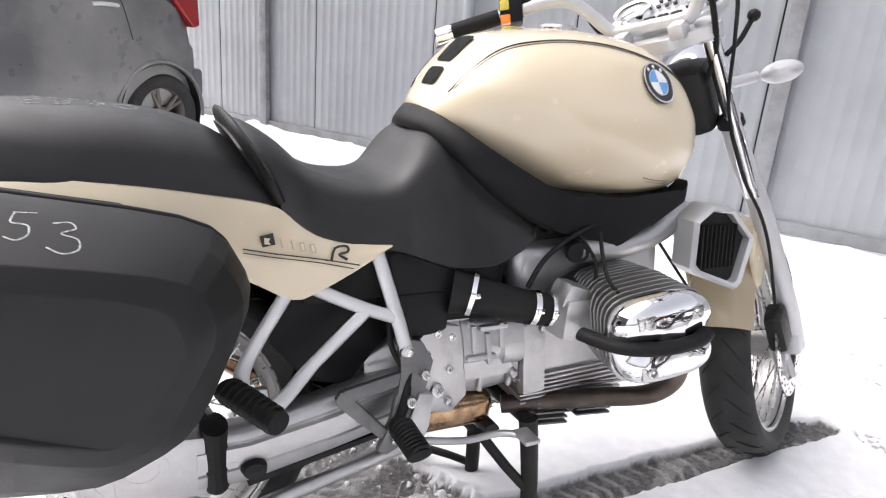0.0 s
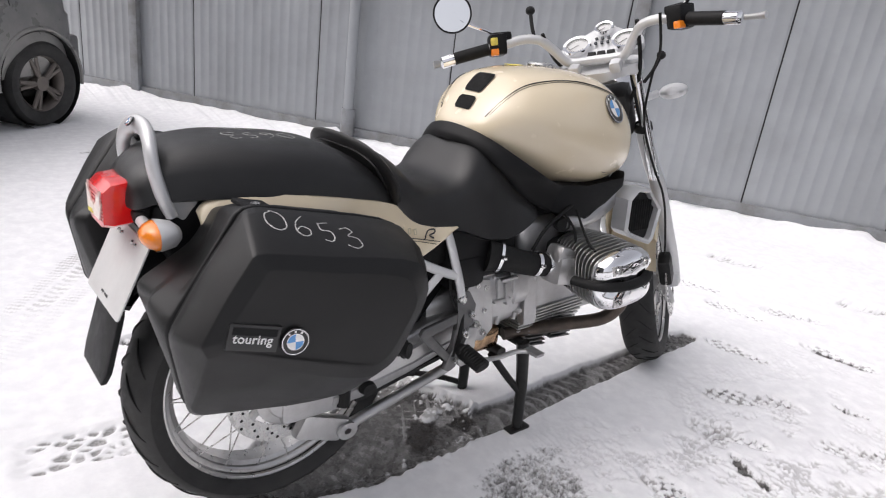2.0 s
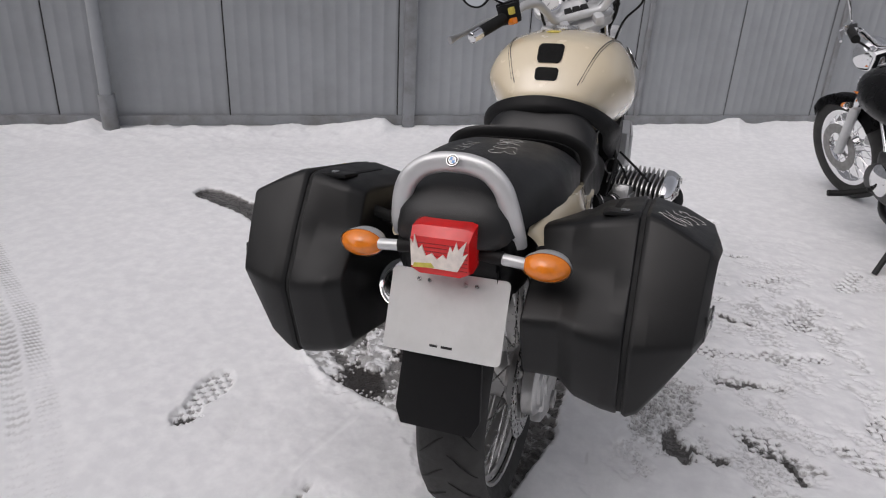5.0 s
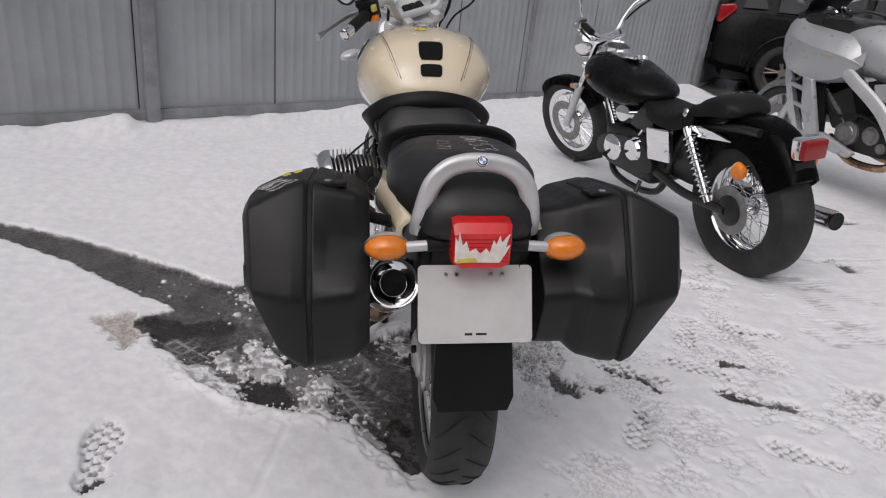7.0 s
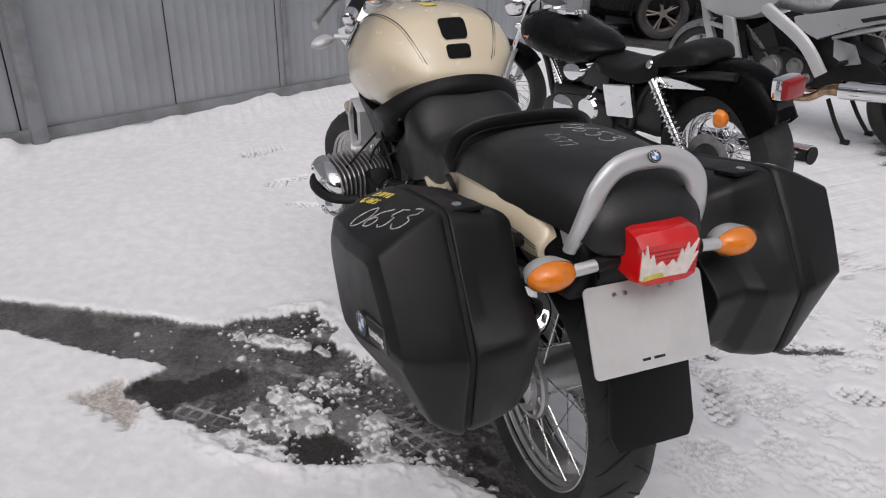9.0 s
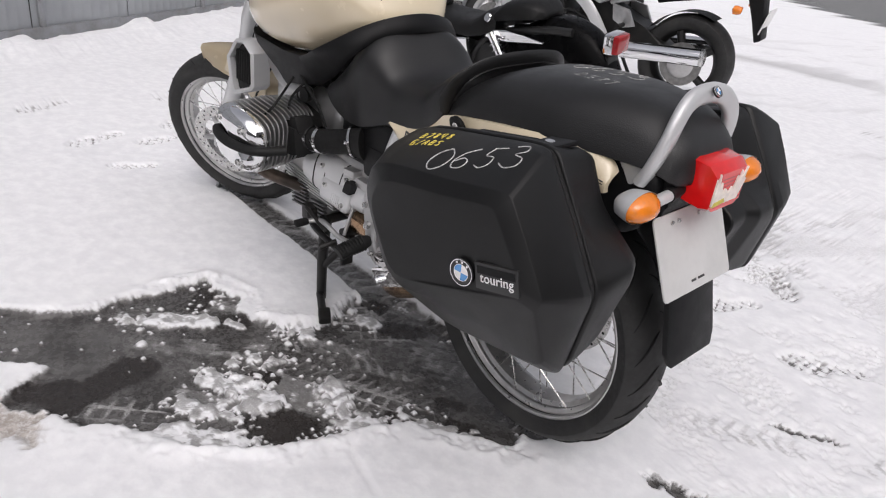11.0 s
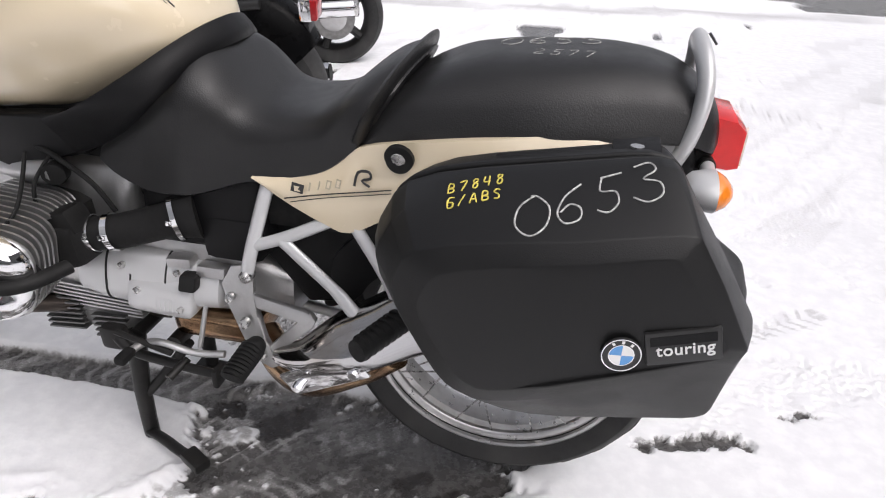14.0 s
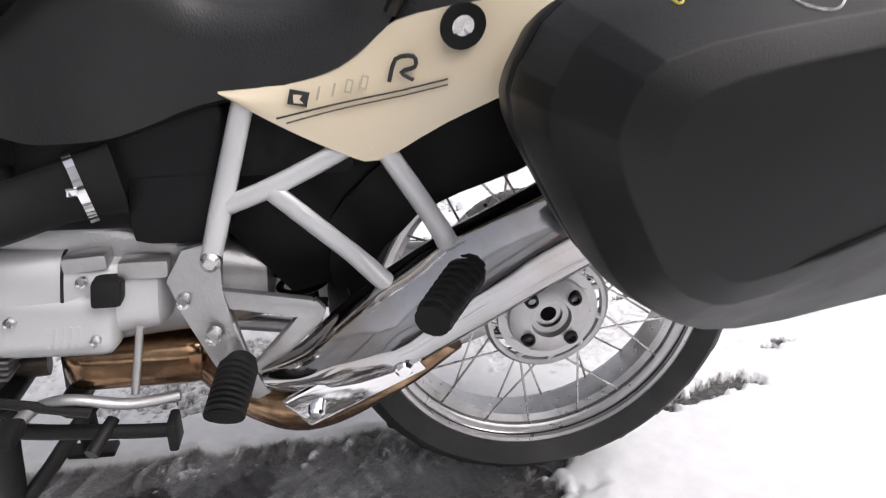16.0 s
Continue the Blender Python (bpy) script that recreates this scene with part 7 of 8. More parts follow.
tube(bm, [(1.17, 0.07, 0.88), (1.14, 0.125, 0.72), (1.24, 0.12, 0.6), (1.36, 0.09, 0.42)], 0.004, n=6)
part("control_cable", bm, SOFT, bike, "black control cables and brake hoses", xf=STEER)
for a, b, c in (((1.150, -0.118, 0.985), (1.172, -0.140, 1.015), (1.178, -0.166, 1.059)), ((1.012, 0.150, 1.135), (1.025, 0.160, 1.175), (1.045, 0.168, 1.225))):
    bm = B(); tube(bm, [a, b, c], 0.0055, n=8); bmesh.ops.create_icosphere(bm, subdivisions=2, radius=0.0135, matrix=Matrix.Translation(c))
    part("ball_stalk", bm, SOFT, bike, "black stalk with a ball end", xf=STEER)

# ---- proportions of the cream motorcycle: a longer engine bay, a narrower waist ----
def stretch(P):
    """Bike-space points moved to the machine's true proportions."""
    x, y, z = P[:, 0], P[:, 1], P[:, 2]
    low = np.interp(x, [0.0, 0.2, 0.45, 0.6, 1.0, 1.5], [0.0, 0.040, 0.058, 0.052, 0.08, 0.105])
    high = np.interp(x, [-0.2, 0.2, 0.4, 0.6, 0.95, 1.1, 1.4], [-0.004, 0.026, 0.030, 0.010, 0.010, 0.030, 0.06])
    h = np.clip((z - 0.42) / 0.53, 0, 1)
    span = np.clip((x - 0.05) / 0.2, 0, 1) * np.clip((0.85 - x) / 0.2, 0, 1)
    waist = span * np.clip((z - 0.40) / 0.1, 0, 1) * np.clip((0.80 - z) / 0.05, 0, 1)
    ay = np.abs(y)
    inward = np.where(ay > 0.12, np.minimum(ay - 0.12, 0.085) * 0.43, 0.0) * waist
    drop = 0.018 * span * np.clip((0.80 - z) / 0.08, 0, 1) * np.clip((z - 0.30) / 0.08, 0, 1)
    lift = 0.018 * np.clip((z - 0.93) / 0.08, 0, 1) * np.clip((x - 0.5) / 0.1, 0, 1)
    aside = 0.014 * np.clip((z - 0.70) / 0.08, 0, 1) * np.clip((x - 0.45) / 0.1, 0, 1)
    return np.stack([x + low * (1 - h) + high * h, y - np.sign(y) * inward + aside, z - drop + lift], 1)


def settle(ob, shift=None):
    if ob.name.startswith(("front_wheel", "rear_wheel")):
        at = np.array([[1.487, 0, 0.30]] if ob.name.startswith("front") else [[0.0, 0, 0.33]])
        shift = (stretch(at) - at)[0]
    if ob.type == "MESH" and not ob.name.startswith("pannier"):
        n = len(ob.data.vertices)
        co = np.empty(n * 3); ob.data.vertices.foreach_get("co", co); co = co.reshape(-1, 3)
        co = co + shift if shift is not None else stretch(co)
        ob.data.vertices.foreach_set("co", co.ravel()); ob.data.update()
    for c in ob.children:
        if not ob.name.startswith("pannier"):
            settle(c, shift)


settle(bike)

# ---- the black cruiser beside it ----
BLACKPAINT = surf("black_gloss_paint", (0.004, 0.004, 0.0045), 0.28, var=0.1, scale=3, coat=0.0, dirt=(0.010, 0.010, 0.010), dirtscale=4, dirtamount=0.4, spec=0.14)
DISC = surf("worn_disc_steel", (0.26, 0.255, 0.25), 0.45, metal=0.8, var=0.2, scale=40)
OLDSEAT = surf("worn_black_leather", (0.007, 0.007, 0.007), 0.5, var=0.2, scale=8, bump=0.3, bscale=300, spec=0.25)
ENGINE_BLACK = surf("black_engine_paint", (0.010, 0.010, 0.010), 0.45, var=0.2, scale=10)
SILVERPAINT = surf("silver_fairing_paint", (0.43, 0.44, 0.45), 0.3, metal=0.25, var=0.05, scale=3, coat=0.4)
DIRTYPAINT = surf("dirty_grey_car_paint", (0.13, 0.13, 0.133), 0.3, metal=0.2, var=0.15, scale=1.5, dirt=(0.30, 0.29, 0.27), dirtscale=1.4, dirtamount=0.8, coat=0.25)


def ground_wheel(name, parent, c, R, w, rim, mat_rim, spokes, kind, xf=None, label="", rimw=None):
    """kind 'wire': thin crossed spokes; 'cast': a few broad ones."""
    h = (rimw or w * 0.72) / 2
    bm = B(); lathe(bm, [(rim, -h), (rim + 0.006, -h), (rim - 0.01, -h + 0.02), (rim - 0.025, -h * 0.3), (rim - 0.025, h * 0.3), (rim - 0.01, h - 0.02), (rim + 0.006, h), (rim, h), (rim - 0.03, h * 0.5), (rim - 0.035, 0), (rim - 0.03, -h * 0.5)], c, (0, 1, 0), 56, closed=True)
    wh = part(name, bm, mat_rim, parent, label, xf)
    hw = w / 2
    bm = B(); lathe(bm, [(rim - 0.003, -h), (rim + 0.015, -hw * 0.9), ((R + rim) / 2, -hw), (R - 0.025, -hw * 0.95), (R - 0.006, -hw * 0.62), (R, 0), (R - 0.006, hw * 0.62), (R - 0.025, hw * 0.95), ((R + rim) / 2, hw), (rim + 0.015, hw * 0.9), (rim - 0.003, h)], c, (0, 1, 0), 64, closed=True)
    part("tyre", bm, RUBBER, wh, xf=xf)
    bm = B(); lathe(bm, [(0.0001, -h), (0.05, -h), (0.055, -h * 0.6), (0.04, 0), (0.055, h * 0.6), (0.05, h), (0.0001, h)], c, (0, 1, 0), 28)
    part("hub", bm, mat_rim, wh, xf=xf)
    C = Vector(c)
    for k in range(spokes):
        a = 2 * math.pi * k / spokes
        bm = B()
        if kind == "wire":
            sd, sw = (1 if k % 2 else -1), 0.5 * (1 if (k // 2) % 2 else -1)
            rod(bm, C + V(0.05 * math.cos(a + sw), sd * h * 0.7, 0.05 * math.sin(a + sw)), C + V((rim - 0.02) * math.cos(a), sd * 0.01, (rim - 0.02) * math.sin(a)), 0.0022, n=5)
        else:
            for da in ((-0.13, 0.13) if kind == "split" else (0,)):
                tube(bm, [C + V(0.03 * math.cos(a), h * 0.75, 0.03 * math.sin(a)), C + V((rim - 0.012) * math.cos(a + da), h * 0.75, (rim - 0.012) * math.sin(a + da))], 0.016 if kind == "split" else 0.028, n=8, sub=1, flat=1.0)
        part("spoke", bm, mat_rim, wh, xf=xf)
    return wh


def disc(parent, c, y, r, xf=None):
    bm = B(); lathe(bm, [(r * 0.62, y - 0.002), (r, y - 0.002), (r, y + 0.002), (r * 0.62, y + 0.002)], c, (0, 1, 0), 44, closed=True)
    part("brake_disc", bm, DISC, parent, xf=xf)


def build_cruiser():
    cr = thing("cruiser_motorcycle", "black cruiser motorcycle with chrome trim leaning on its side stand", "motorcycle", m=pose(1.41, -1.655, 0.012, -9, 0, 11) @ Matrix.Diagonal((1.02, 1.02, 1.02, 1)))
    FX = 1.64
    ST = Matrix.Translation((1.50, 0, 0.75)) @ Matrix.Rotation(radians(17), 4, (-0.55, 0, 0.83)) @ Matrix.Translation((-1.50, 0, -0.75))
    rw = ground_wheel("rear_wheel", cr, (0, 0, 0.325), 0.325, 0.172, 0.200, CHROME, 36, "wire")
    disc(rw, (0, 0, 0.325), 0.105, 0.115)
    fw = ground_wheel("front_wheel", cr, (FX, 0, 0.310), 0.308, 0.105, 0.226, CHROME, 36, "wire", xf=ST)
    disc(fw, (FX, 0, 0.325), 0.075, 0.14, xf=ST)
    bm = B(); lathe(bm, [(0.0001, 0.135), (0.05, 0.13), (0.07, 0.115), (0.075, 0.09)], (0, 0, 0.325), (0, 1, 0), 30)
    part("rear_hub_cover", bm, ENGINE_BLACK, cr)
    # fenders
    def fender(c, R, w, a0, a1, name, mat_, xf=None, drop=0.05):
        bm = B(); rings = []
        for k in range(21):
            a = radians(a0 + (a1 - a0) * k / 20)
            rad = V(math.cos(a), 0, math.sin(a))
            rings.append([Vector(c) + rad * (R - drop * max(0, abs(u) - 0.6) / 0.4 + 0.015 * (1 - u * u)) + V(0, w * u, 0) for u in np.linspace(-1, 1, 13)])
        loft(bm, rings, cap=False, closed=False)
        bmesh.ops.solidify(bm, geom=bm.faces[:], thickness=0.004)
        return part(name, bm, mat_, cr, xf=xf, angle=60)
    fender((0, 0, 0.335), 0.352, 0.115, 25, 146, "rear_fender", BLACKPAINT, drop=0.10)
    fender((FX, 0, 0.310), 0.330, 0.070, 38, 150, "front_fender", BLACKPAINT, xf=ST, drop=0.06)
    # tank
    st = [(0.66, 0.735, 0.690, 0.05), (0.72, 0.790, 0.655, 0.13), (0.82, 0.855, 0.625, 0.175), (0.96, 0.905, 0.630, 0.195), (1.10, 0.925, 0.665, 0.185), (1.21, 0.905, 0.71, 0.14), (1.29, 0.862, 0.77, 0.07), (1.31, 0.82, 0.80, 0.02)]
    bm = B(); loft(bm, body_rings(st, 32, 2.2, list(np.linspace(0.66, 1.31, 26))))
    tk = part("fuel_tank", bm, BLACKPAINT, cr, "black teardrop tank with an orange motif", angle=60)
    for s in (1, -1):
        bm = B(); prism(bm, [(1.0, 0.80), (1.06, 0.815), (1.15, 0.80), (1.08, 0.79), (1.03, 0.785)], s * 0.170, s * 0.1845)
        part("orange_motif", bm, ORANGE, tk)
    bm = B(); prism(bm, smooth2([(0.93, 0.04), (1.10, 0.055), (1.17, 0.0), (1.10, -0.055), (0.93, -0.04), (0.90, 0)], 4), 0.910, 0.934, 0.006, axis="z")
    part("tank_console", bm, CHROME, tk, "chrome tank console with a round dial", xf=Matrix.Translation((0, 0, 0.0)))
    bm = B(); lathe(bm, [(0.058, 0.0), (0.066, 0.012), (0.068, 0.0), (0.06, -0.03), (0.0001, -0.035)], (1.10, 0, 0.950), (-0.25, 0, 1), 36)
    d_ = part("dial", bm, CHROME, cr, "chrome-ringed dial")
    bm = B(); lathe(bm, [(0.0001, 0.004), (0.06, 0.004)], (1.10, 0, 0.950), (-0.25, 0, 1), 36)
    part("dial_face", bm, INK, d_)
    bm = B(); lathe(bm, [(0.0001, 0.02), (0.026, 0.018), (0.03, 0.0)], (0.98, -0.08, 0.895), (0, -0.3, 1), 24)
    part("filler_cap", bm, CHROME, tk)
    # seats
    st1 = [(0.30, 0.72, 0.64, 0.13), (0.36, 0.73, 0.62, 0.15), (0.46, 0.675, 0.60, 0.16), (0.58, 0.672, 0.605, 0.15), (0.70, 0.71, 0.63, 0.11), (0.76, 0.725, 0.66, 0.07)]
    part("rider_seat", saddle(st1, 0.30, 0.76, 24), OLDSEAT, cr, "black leather-look rider seat with studs", angle=70)
    st2 = [(0.05, 0.725, 0.70, 0.08), (0.08, 0.757, 0.70, 0.115), (0.14, 0.780, 0.70, 0.135), (0.22, 0.778, 0.695, 0.14), (0.29, 0.757, 0.685, 0.13), (0.33, 0.72, 0.68, 0.12)]
    p2 = part("pillion_seat", saddle(st2, 0.05, 0.33, 20), OLDSEAT, cr, "black passenger seat with chalk marks", angle=70)
    strokes("chalk_mark", p2, hand_text("0653", 0.04, 0.9), (0.21, 0.05, 0.785), (-0.5, -0.86, 0.03), (0.86, -0.5, 0), 0.0013, CHALK)
    for s in (1, -1):
        bm = B(); lathe(bm, [(0.0001, 0.008), (0.018, 0.006), (0.022, 0.0)], (0.335, s * 0.145, 0.70), (0.2, s, 0.3), 20)
        part("seat_concho", bm, CHROME, cr)
        bm = B(); prism(bm, [(0.35, 0.640), (0.35, 0.605), (0.22, 0.598), (0.03, 0.606), (0.02, 0.612), (0.14, 0.630), (0.24, 0.645)], s * 0.118, s * 0.132, 0.004)
        part("fender_strut", bm, CHROME, cr, "chrome fender strut")
        bm = B(); rod(bm, V(0.10, s * 0.145, 0.335), V(0.31, s * 0.15, 0.63), 0.018)
        sh = part("shock_absorber", bm, CHROME, cr, "chrome coil-spring shock absorber")
        bm = B()
        for k in range(11):
            p = V(0.120, s * 0.145, 0.365).lerp(V(0.280, s * 0.149, 0.59), k / 10)
            lathe(bm, [(0.027, -0.005), (0.033, 0.0), (0.027, 0.005), (0.022, 0.0)], p, (0.58, 0.015, 0.81), 20, closed=True)
        part("spring", bm, CHROME, sh)
        bm = B(); lathe(bm, [(0.0001, -0.03), (0.02, -0.025), (0.03, 0.0), (0.0001, 0.0)], (-0.10, s * 0.185, 0.545), (1, 0, 0), 22)
        rod(bm, V(-0.10, s * 0.12, 0.55), V(-0.10, s * 0.17, 0.548), 0.008)
        iq = part("rear_indicator", bm, CHROME, cr, "chrome indicator with orange lens")
        bm = B(); lathe(bm, [(0.0001, -0.045), (0.02, -0.04), (0.029, -0.02), (0.03, -0.001)], (-0.10, s * 0.185, 0.545), (1, 0, 0), 22)
        part("lens", bm, ORANGE, iq)
        # swinging arm
        bm = B(); tube(bm, [(0.0, s * 0.125, 0.325), (0.3, s * 0.13, 0.31), (0.55, s * 0.11, 0.33)], 0.022, n=10)
        part("swinging_arm", bm, ENGINE_BLACK, cr)
        # fork
        bm = B(); rod(bm, V(FX - 0.02, s * 0.09, 0.31), V(FX - 0.20, s * 0.09, 0.62), 0.026, n=16)
        part("fork_leg", bm, SILVER, cr, xf=ST)
        bm = B(); rod(bm, V(FX - 0.19, s * 0.09, 0.60), V(FX - 0.40, s * 0.09, 0.97), 0.019, n=16)
        part("fork_tube", bm, CHROME, cr, xf=ST)
        bm = B(); lathe(bm, [(0.0001, -0.02), (0.022, -0.018), (0.03, 0.0), (0.0001, 0.0)], (FX - 0.23, s * 0.15, 0.66), (-1, 0, 0), 20)
        fi = part("front_indicator", bm, CHROME, cr, xf=ST)
        bm = B(); lathe(bm, [(0.0001, -0.036), (0.022, -0.030), (0.029, -0.002)], (FX - 0.23, s * 0.15, 0.66), (-1, 0, 0), 20)
        part("lens", bm, ORANGE, fi, xf=ST)
        # handlebar half
        bm = B(); tube(bm, [(1.24, 0, 1.00), (1.24, s * 0.08, 1.005), (1.235, s * 0.14, 1.06), (1.20, s * 0.22, 1.13), (1.10, s * 0.33, 1.16), (0.98, s * 0.40, 1.15)], 0.0135, n=12)
        hb = part("handlebar", bm, CHROME, cr, "wide chrome handlebar", xf=ST)
        bm = B(); rod(bm, V(1.075, s * 0.345, 1.16), V(0.965, s * 0.408, 1.149), 0.018, n=14)
        part("grip", bm, SOFT, hb, xf=ST)
        bm = B(); box(bm, (1.11, s * 0.32, 1.165), (0.06, 0.055, 0.05), rot=(0, 0, s * -32), bev=0.012)
        part("switch_block", bm, CHROME, hb, xf=ST)
        bm = B(); tube(bm, [(1.14, s * 0.31, 1.17), (1.12, s * 0.37, 1.165), (1.0, s * 0.45, 1.15)], 0.006, n=8)
        part("lever", bm, CHROME, hb, xf=ST)
        bm = B(); tube(bm, [(1.13, s * 0.30, 1.17), (1.12, s * 0.31, 1.25), (1.08, s * 0.35, 1.33)], 0.005, n=8)
        lathe(bm, [(0.0001, -0.015), (0.045, -0.01), (0.05, 0.0), (0.0001, 0.002)], (1.07, s * 0.37, 1.36), (-1, 0, 0.1), 28)
        part("mirror", bm, CHROME, hb, xf=ST)
        bm = B(); tube(bm, [(1.12, s * 0.30, 1.15), (1.22, s * 0.22, 1.08), (1.28, s * 0.10, 0.98), (1.30, s * 0.05, 0.85)], 0.006, n=6)
        part("control_cable", bm, SOFT, hb, xf=ST)
    bm = B(); lathe(bm, [(0.0001, -0.10), (0.05, -0.09), (0.08, -0.05), (0.088, 0.0), (0.085, 0.015)], (1.43, 0, 0.93), (1, 0, -0.05), 36)
    hl2 = part("headlight", bm, CHROME, cr, "chrome headlight", xf=ST)
    bm = B(); lathe(bm, [(0.0001, 0.03), (0.05, 0.026), (0.085, 0.014)], (1.43, 0, 0.93), (1, 0, -0.05), 36)
    part("lens", bm, GLASS, hl2, xf=ST)
    bm = B(); box(bm, (1.25, 0, 0.98), (0.07, 0.24, 0.03), rot=(0, -33, 0), bev=0.01); box(bm, (1.33, 0, 0.82), (0.07, 0.24, 0.03), rot=(0, -33, 0), bev=0.01)
    part("yoke", bm, CHROME, cr, xf=ST)
    # tail light
    bm = B(); box(bm, (-0.265, 0, 0.640), (0.05, 0.12, 0.075), bev=0.012)
    tq = part("tail_light", bm, CHROME, cr, "red tail light in a chrome housing")
    bm = B(); box(bm, (-0.295, 0, 0.640), (0.04, 0.115, 0.068), bev=0.012)
    part("lens", bm, DARKRED, tq)
    bm = B(); prism(bm, [(-0.25, 0.60), (-0.275, 0.595), (-0.285, 0.53), (-0.265, 0.52)], -0.05, 0.05, 0.006)
    part("plate_holder", bm, ENGINE_BLACK, cr)
    # V-twin
    bm = B(); box(bm, (0.80, 0, 0.36), (0.42, 0.24, 0.26), bev=0.05, seg=3)
    en = part("engine", bm, ENGINE_BLACK, cr, "black V-twin engine with chrome covers")
    for ang, x0 in ((26, 0.92), (-26, 0.74)):
        Mx = Matrix.Translation((x0, 0, 0.46)) @ Matrix.Rotation(radians(ang), 4, "Y")
        for k in range(9):
            bm = B(); box(bm, (0, 0, 0.02 + 0.020 * k), (0.15 - 0.002 * k, 0.17, 0.007), bev=0.003)
            part("fin", bm, ENGINE_BLACK, en, xf=Mx)
        bm = B(); box(bm, (0, 0, 0.10), (0.10, 0.12, 0.2), bev=0.02); box(bm, (0, 0, 0.205), (0.13, 0.15, 0.03), bev=0.01)
        part("cylinder", bm, ENGINE_BLACK, en, xf=Mx)
    for s in (1, -1):
        bm = B(); lathe(bm, [(0.0001, 0.04), (0.05, 0.038), (0.075, 0.02), (0.08, 0.0)], (0.90, s * 0.12, 0.36), (0, s, 0), 32)
        lathe(bm, [(0.0001, 0.035), (0.055, 0.03), (0.07, 0.0)], (0.72, s * 0.12, 0.40), (0, s, 0), 32)
        part("crankcase_cover", bm, CHROME, en)
        bm = B(); prism(bm, smooth2([(0.60, 0.30), (0.98, 0.27), (1.06, 0.33), (0.98, 0.42), (0.70, 0.46), (0.58, 0.40)], 3), s * 0.105, s * 0.135, 0.012)
        part("primary_cover", bm, ENGINE_BLACK, en, "long black engine cover")
        for x0, z0, x1, z1 in ((0.95, 0.48, 1.02, 0.64), (0.72, 0.48, 0.62, 0.63)):
            bm = B(); rod(bm, V(x0, s * 0.10, z0), V(x1, s * 0.10, z1), 0.010)
            part("pushrod_tube", bm, CHROME, en)
        bm = B(); prism(bm, [(0.62, 0.50), (0.60, 0.66), (0.72, 0.66), (0.80, 0.52)], s * 0.07, s * 0.11, 0.012)
        part("inner_cover", bm, ENGINE_BLACK, cr)
        bm = B(); box(bm, (0.53, s * 0.125, 0.49), (0.17, 0.03, 0.17), rot=(0, 10, 0), bev=0.012)
        part("side_cover", bm, CHROME, cr, "chrome side cover")
        bm = B(); tube(bm, [(0.99, s * 0.14, 0.28), (1.02, s * 0.22, 0.26), (1.03, s * 0.30, 0.26)], 0.016, n=10)
        part("footrest", bm, SOFT, cr)
    bm = B(); lathe(bm, [(0.0001, 0.045), (0.06, 0.04), (0.075, 0.0)], (0.84, 0.09, 0.585), (0, 1, 0.1), 32)
    part("air_cleaner", bm, CHROME, en)
    bm = B(); tube(bm, [(0.98, -0.10, 0.56), (1.08, -0.16, 0.45), (1.0, -0.19, 0.30), (0.6, -0.20, 0.27), (0.1, -0.20, 0.30), (-0.30, -0.20, 0.335)], [0.022, 0.022, 0.024, 0.034, 0.042, 0.044], n=16)
    ep = part("exhaust_pipe", bm, CHROME, cr, "chrome slash-cut exhaust pipe")
    bm = B(); lathe(bm, [(0.0001, 0.0), (0.04, 0.0)], (-0.303, -0.20, 0.335), (-1, 0, 0.08), 24)
    part("bore", bm, CAVITY, ep)
    bm = B(); tube(bm, [(1.33, 0, 0.85), (1.18, 0, 0.60), (1.10, 0, 0.30), (0.9, 0.10, 0.19), (0.55, 0.10, 0.22), (0.45, 0.08, 0.5), (0.3, 0.08, 0.62), (-0.1, 0.09, 0.66)], 0.018, n=10)
    part("frame_tube", bm, ENGINE_BLACK, cr)
    bm = B(); box(bm, (0.42, 0, 0.45), (0.24, 0.17, 0.24), bev=0.03)
    part("battery_box", bm, ENGINE_BLACK, cr)
    bm = B(); tube(bm, [(0.66, 0.12, 0.24), (0.62, 0.20, 0.14), (0.60, 0.26, 0.045)], 0.012, n=8)
    part("side_stand", bm, ENGINE_BLACK, cr)
    # a long frame: the front end set well forward
    for ob in list(cr.children_recursive):
        if ob.type == "MESH":
            for v in ob.data.vertices:
                x, z = v.co.x, v.co.z
                v.co.x += 0.13 * min(1.0, max(0.0, (x - 0.45) / 0.75))
                v.co.z += 0.05 * min(1.0, max(0.0, (z - 0.5) / 0.15)) * min(1.0, max(0.0, (0.4 - x) / 0.4)) - 0.07 * min(1.0, max(0.0, (z - 0.55) / 0.2)) * min(1.0, max(0.0, (x - 0.55) / 0.3))
    return cr


build_cruiser()


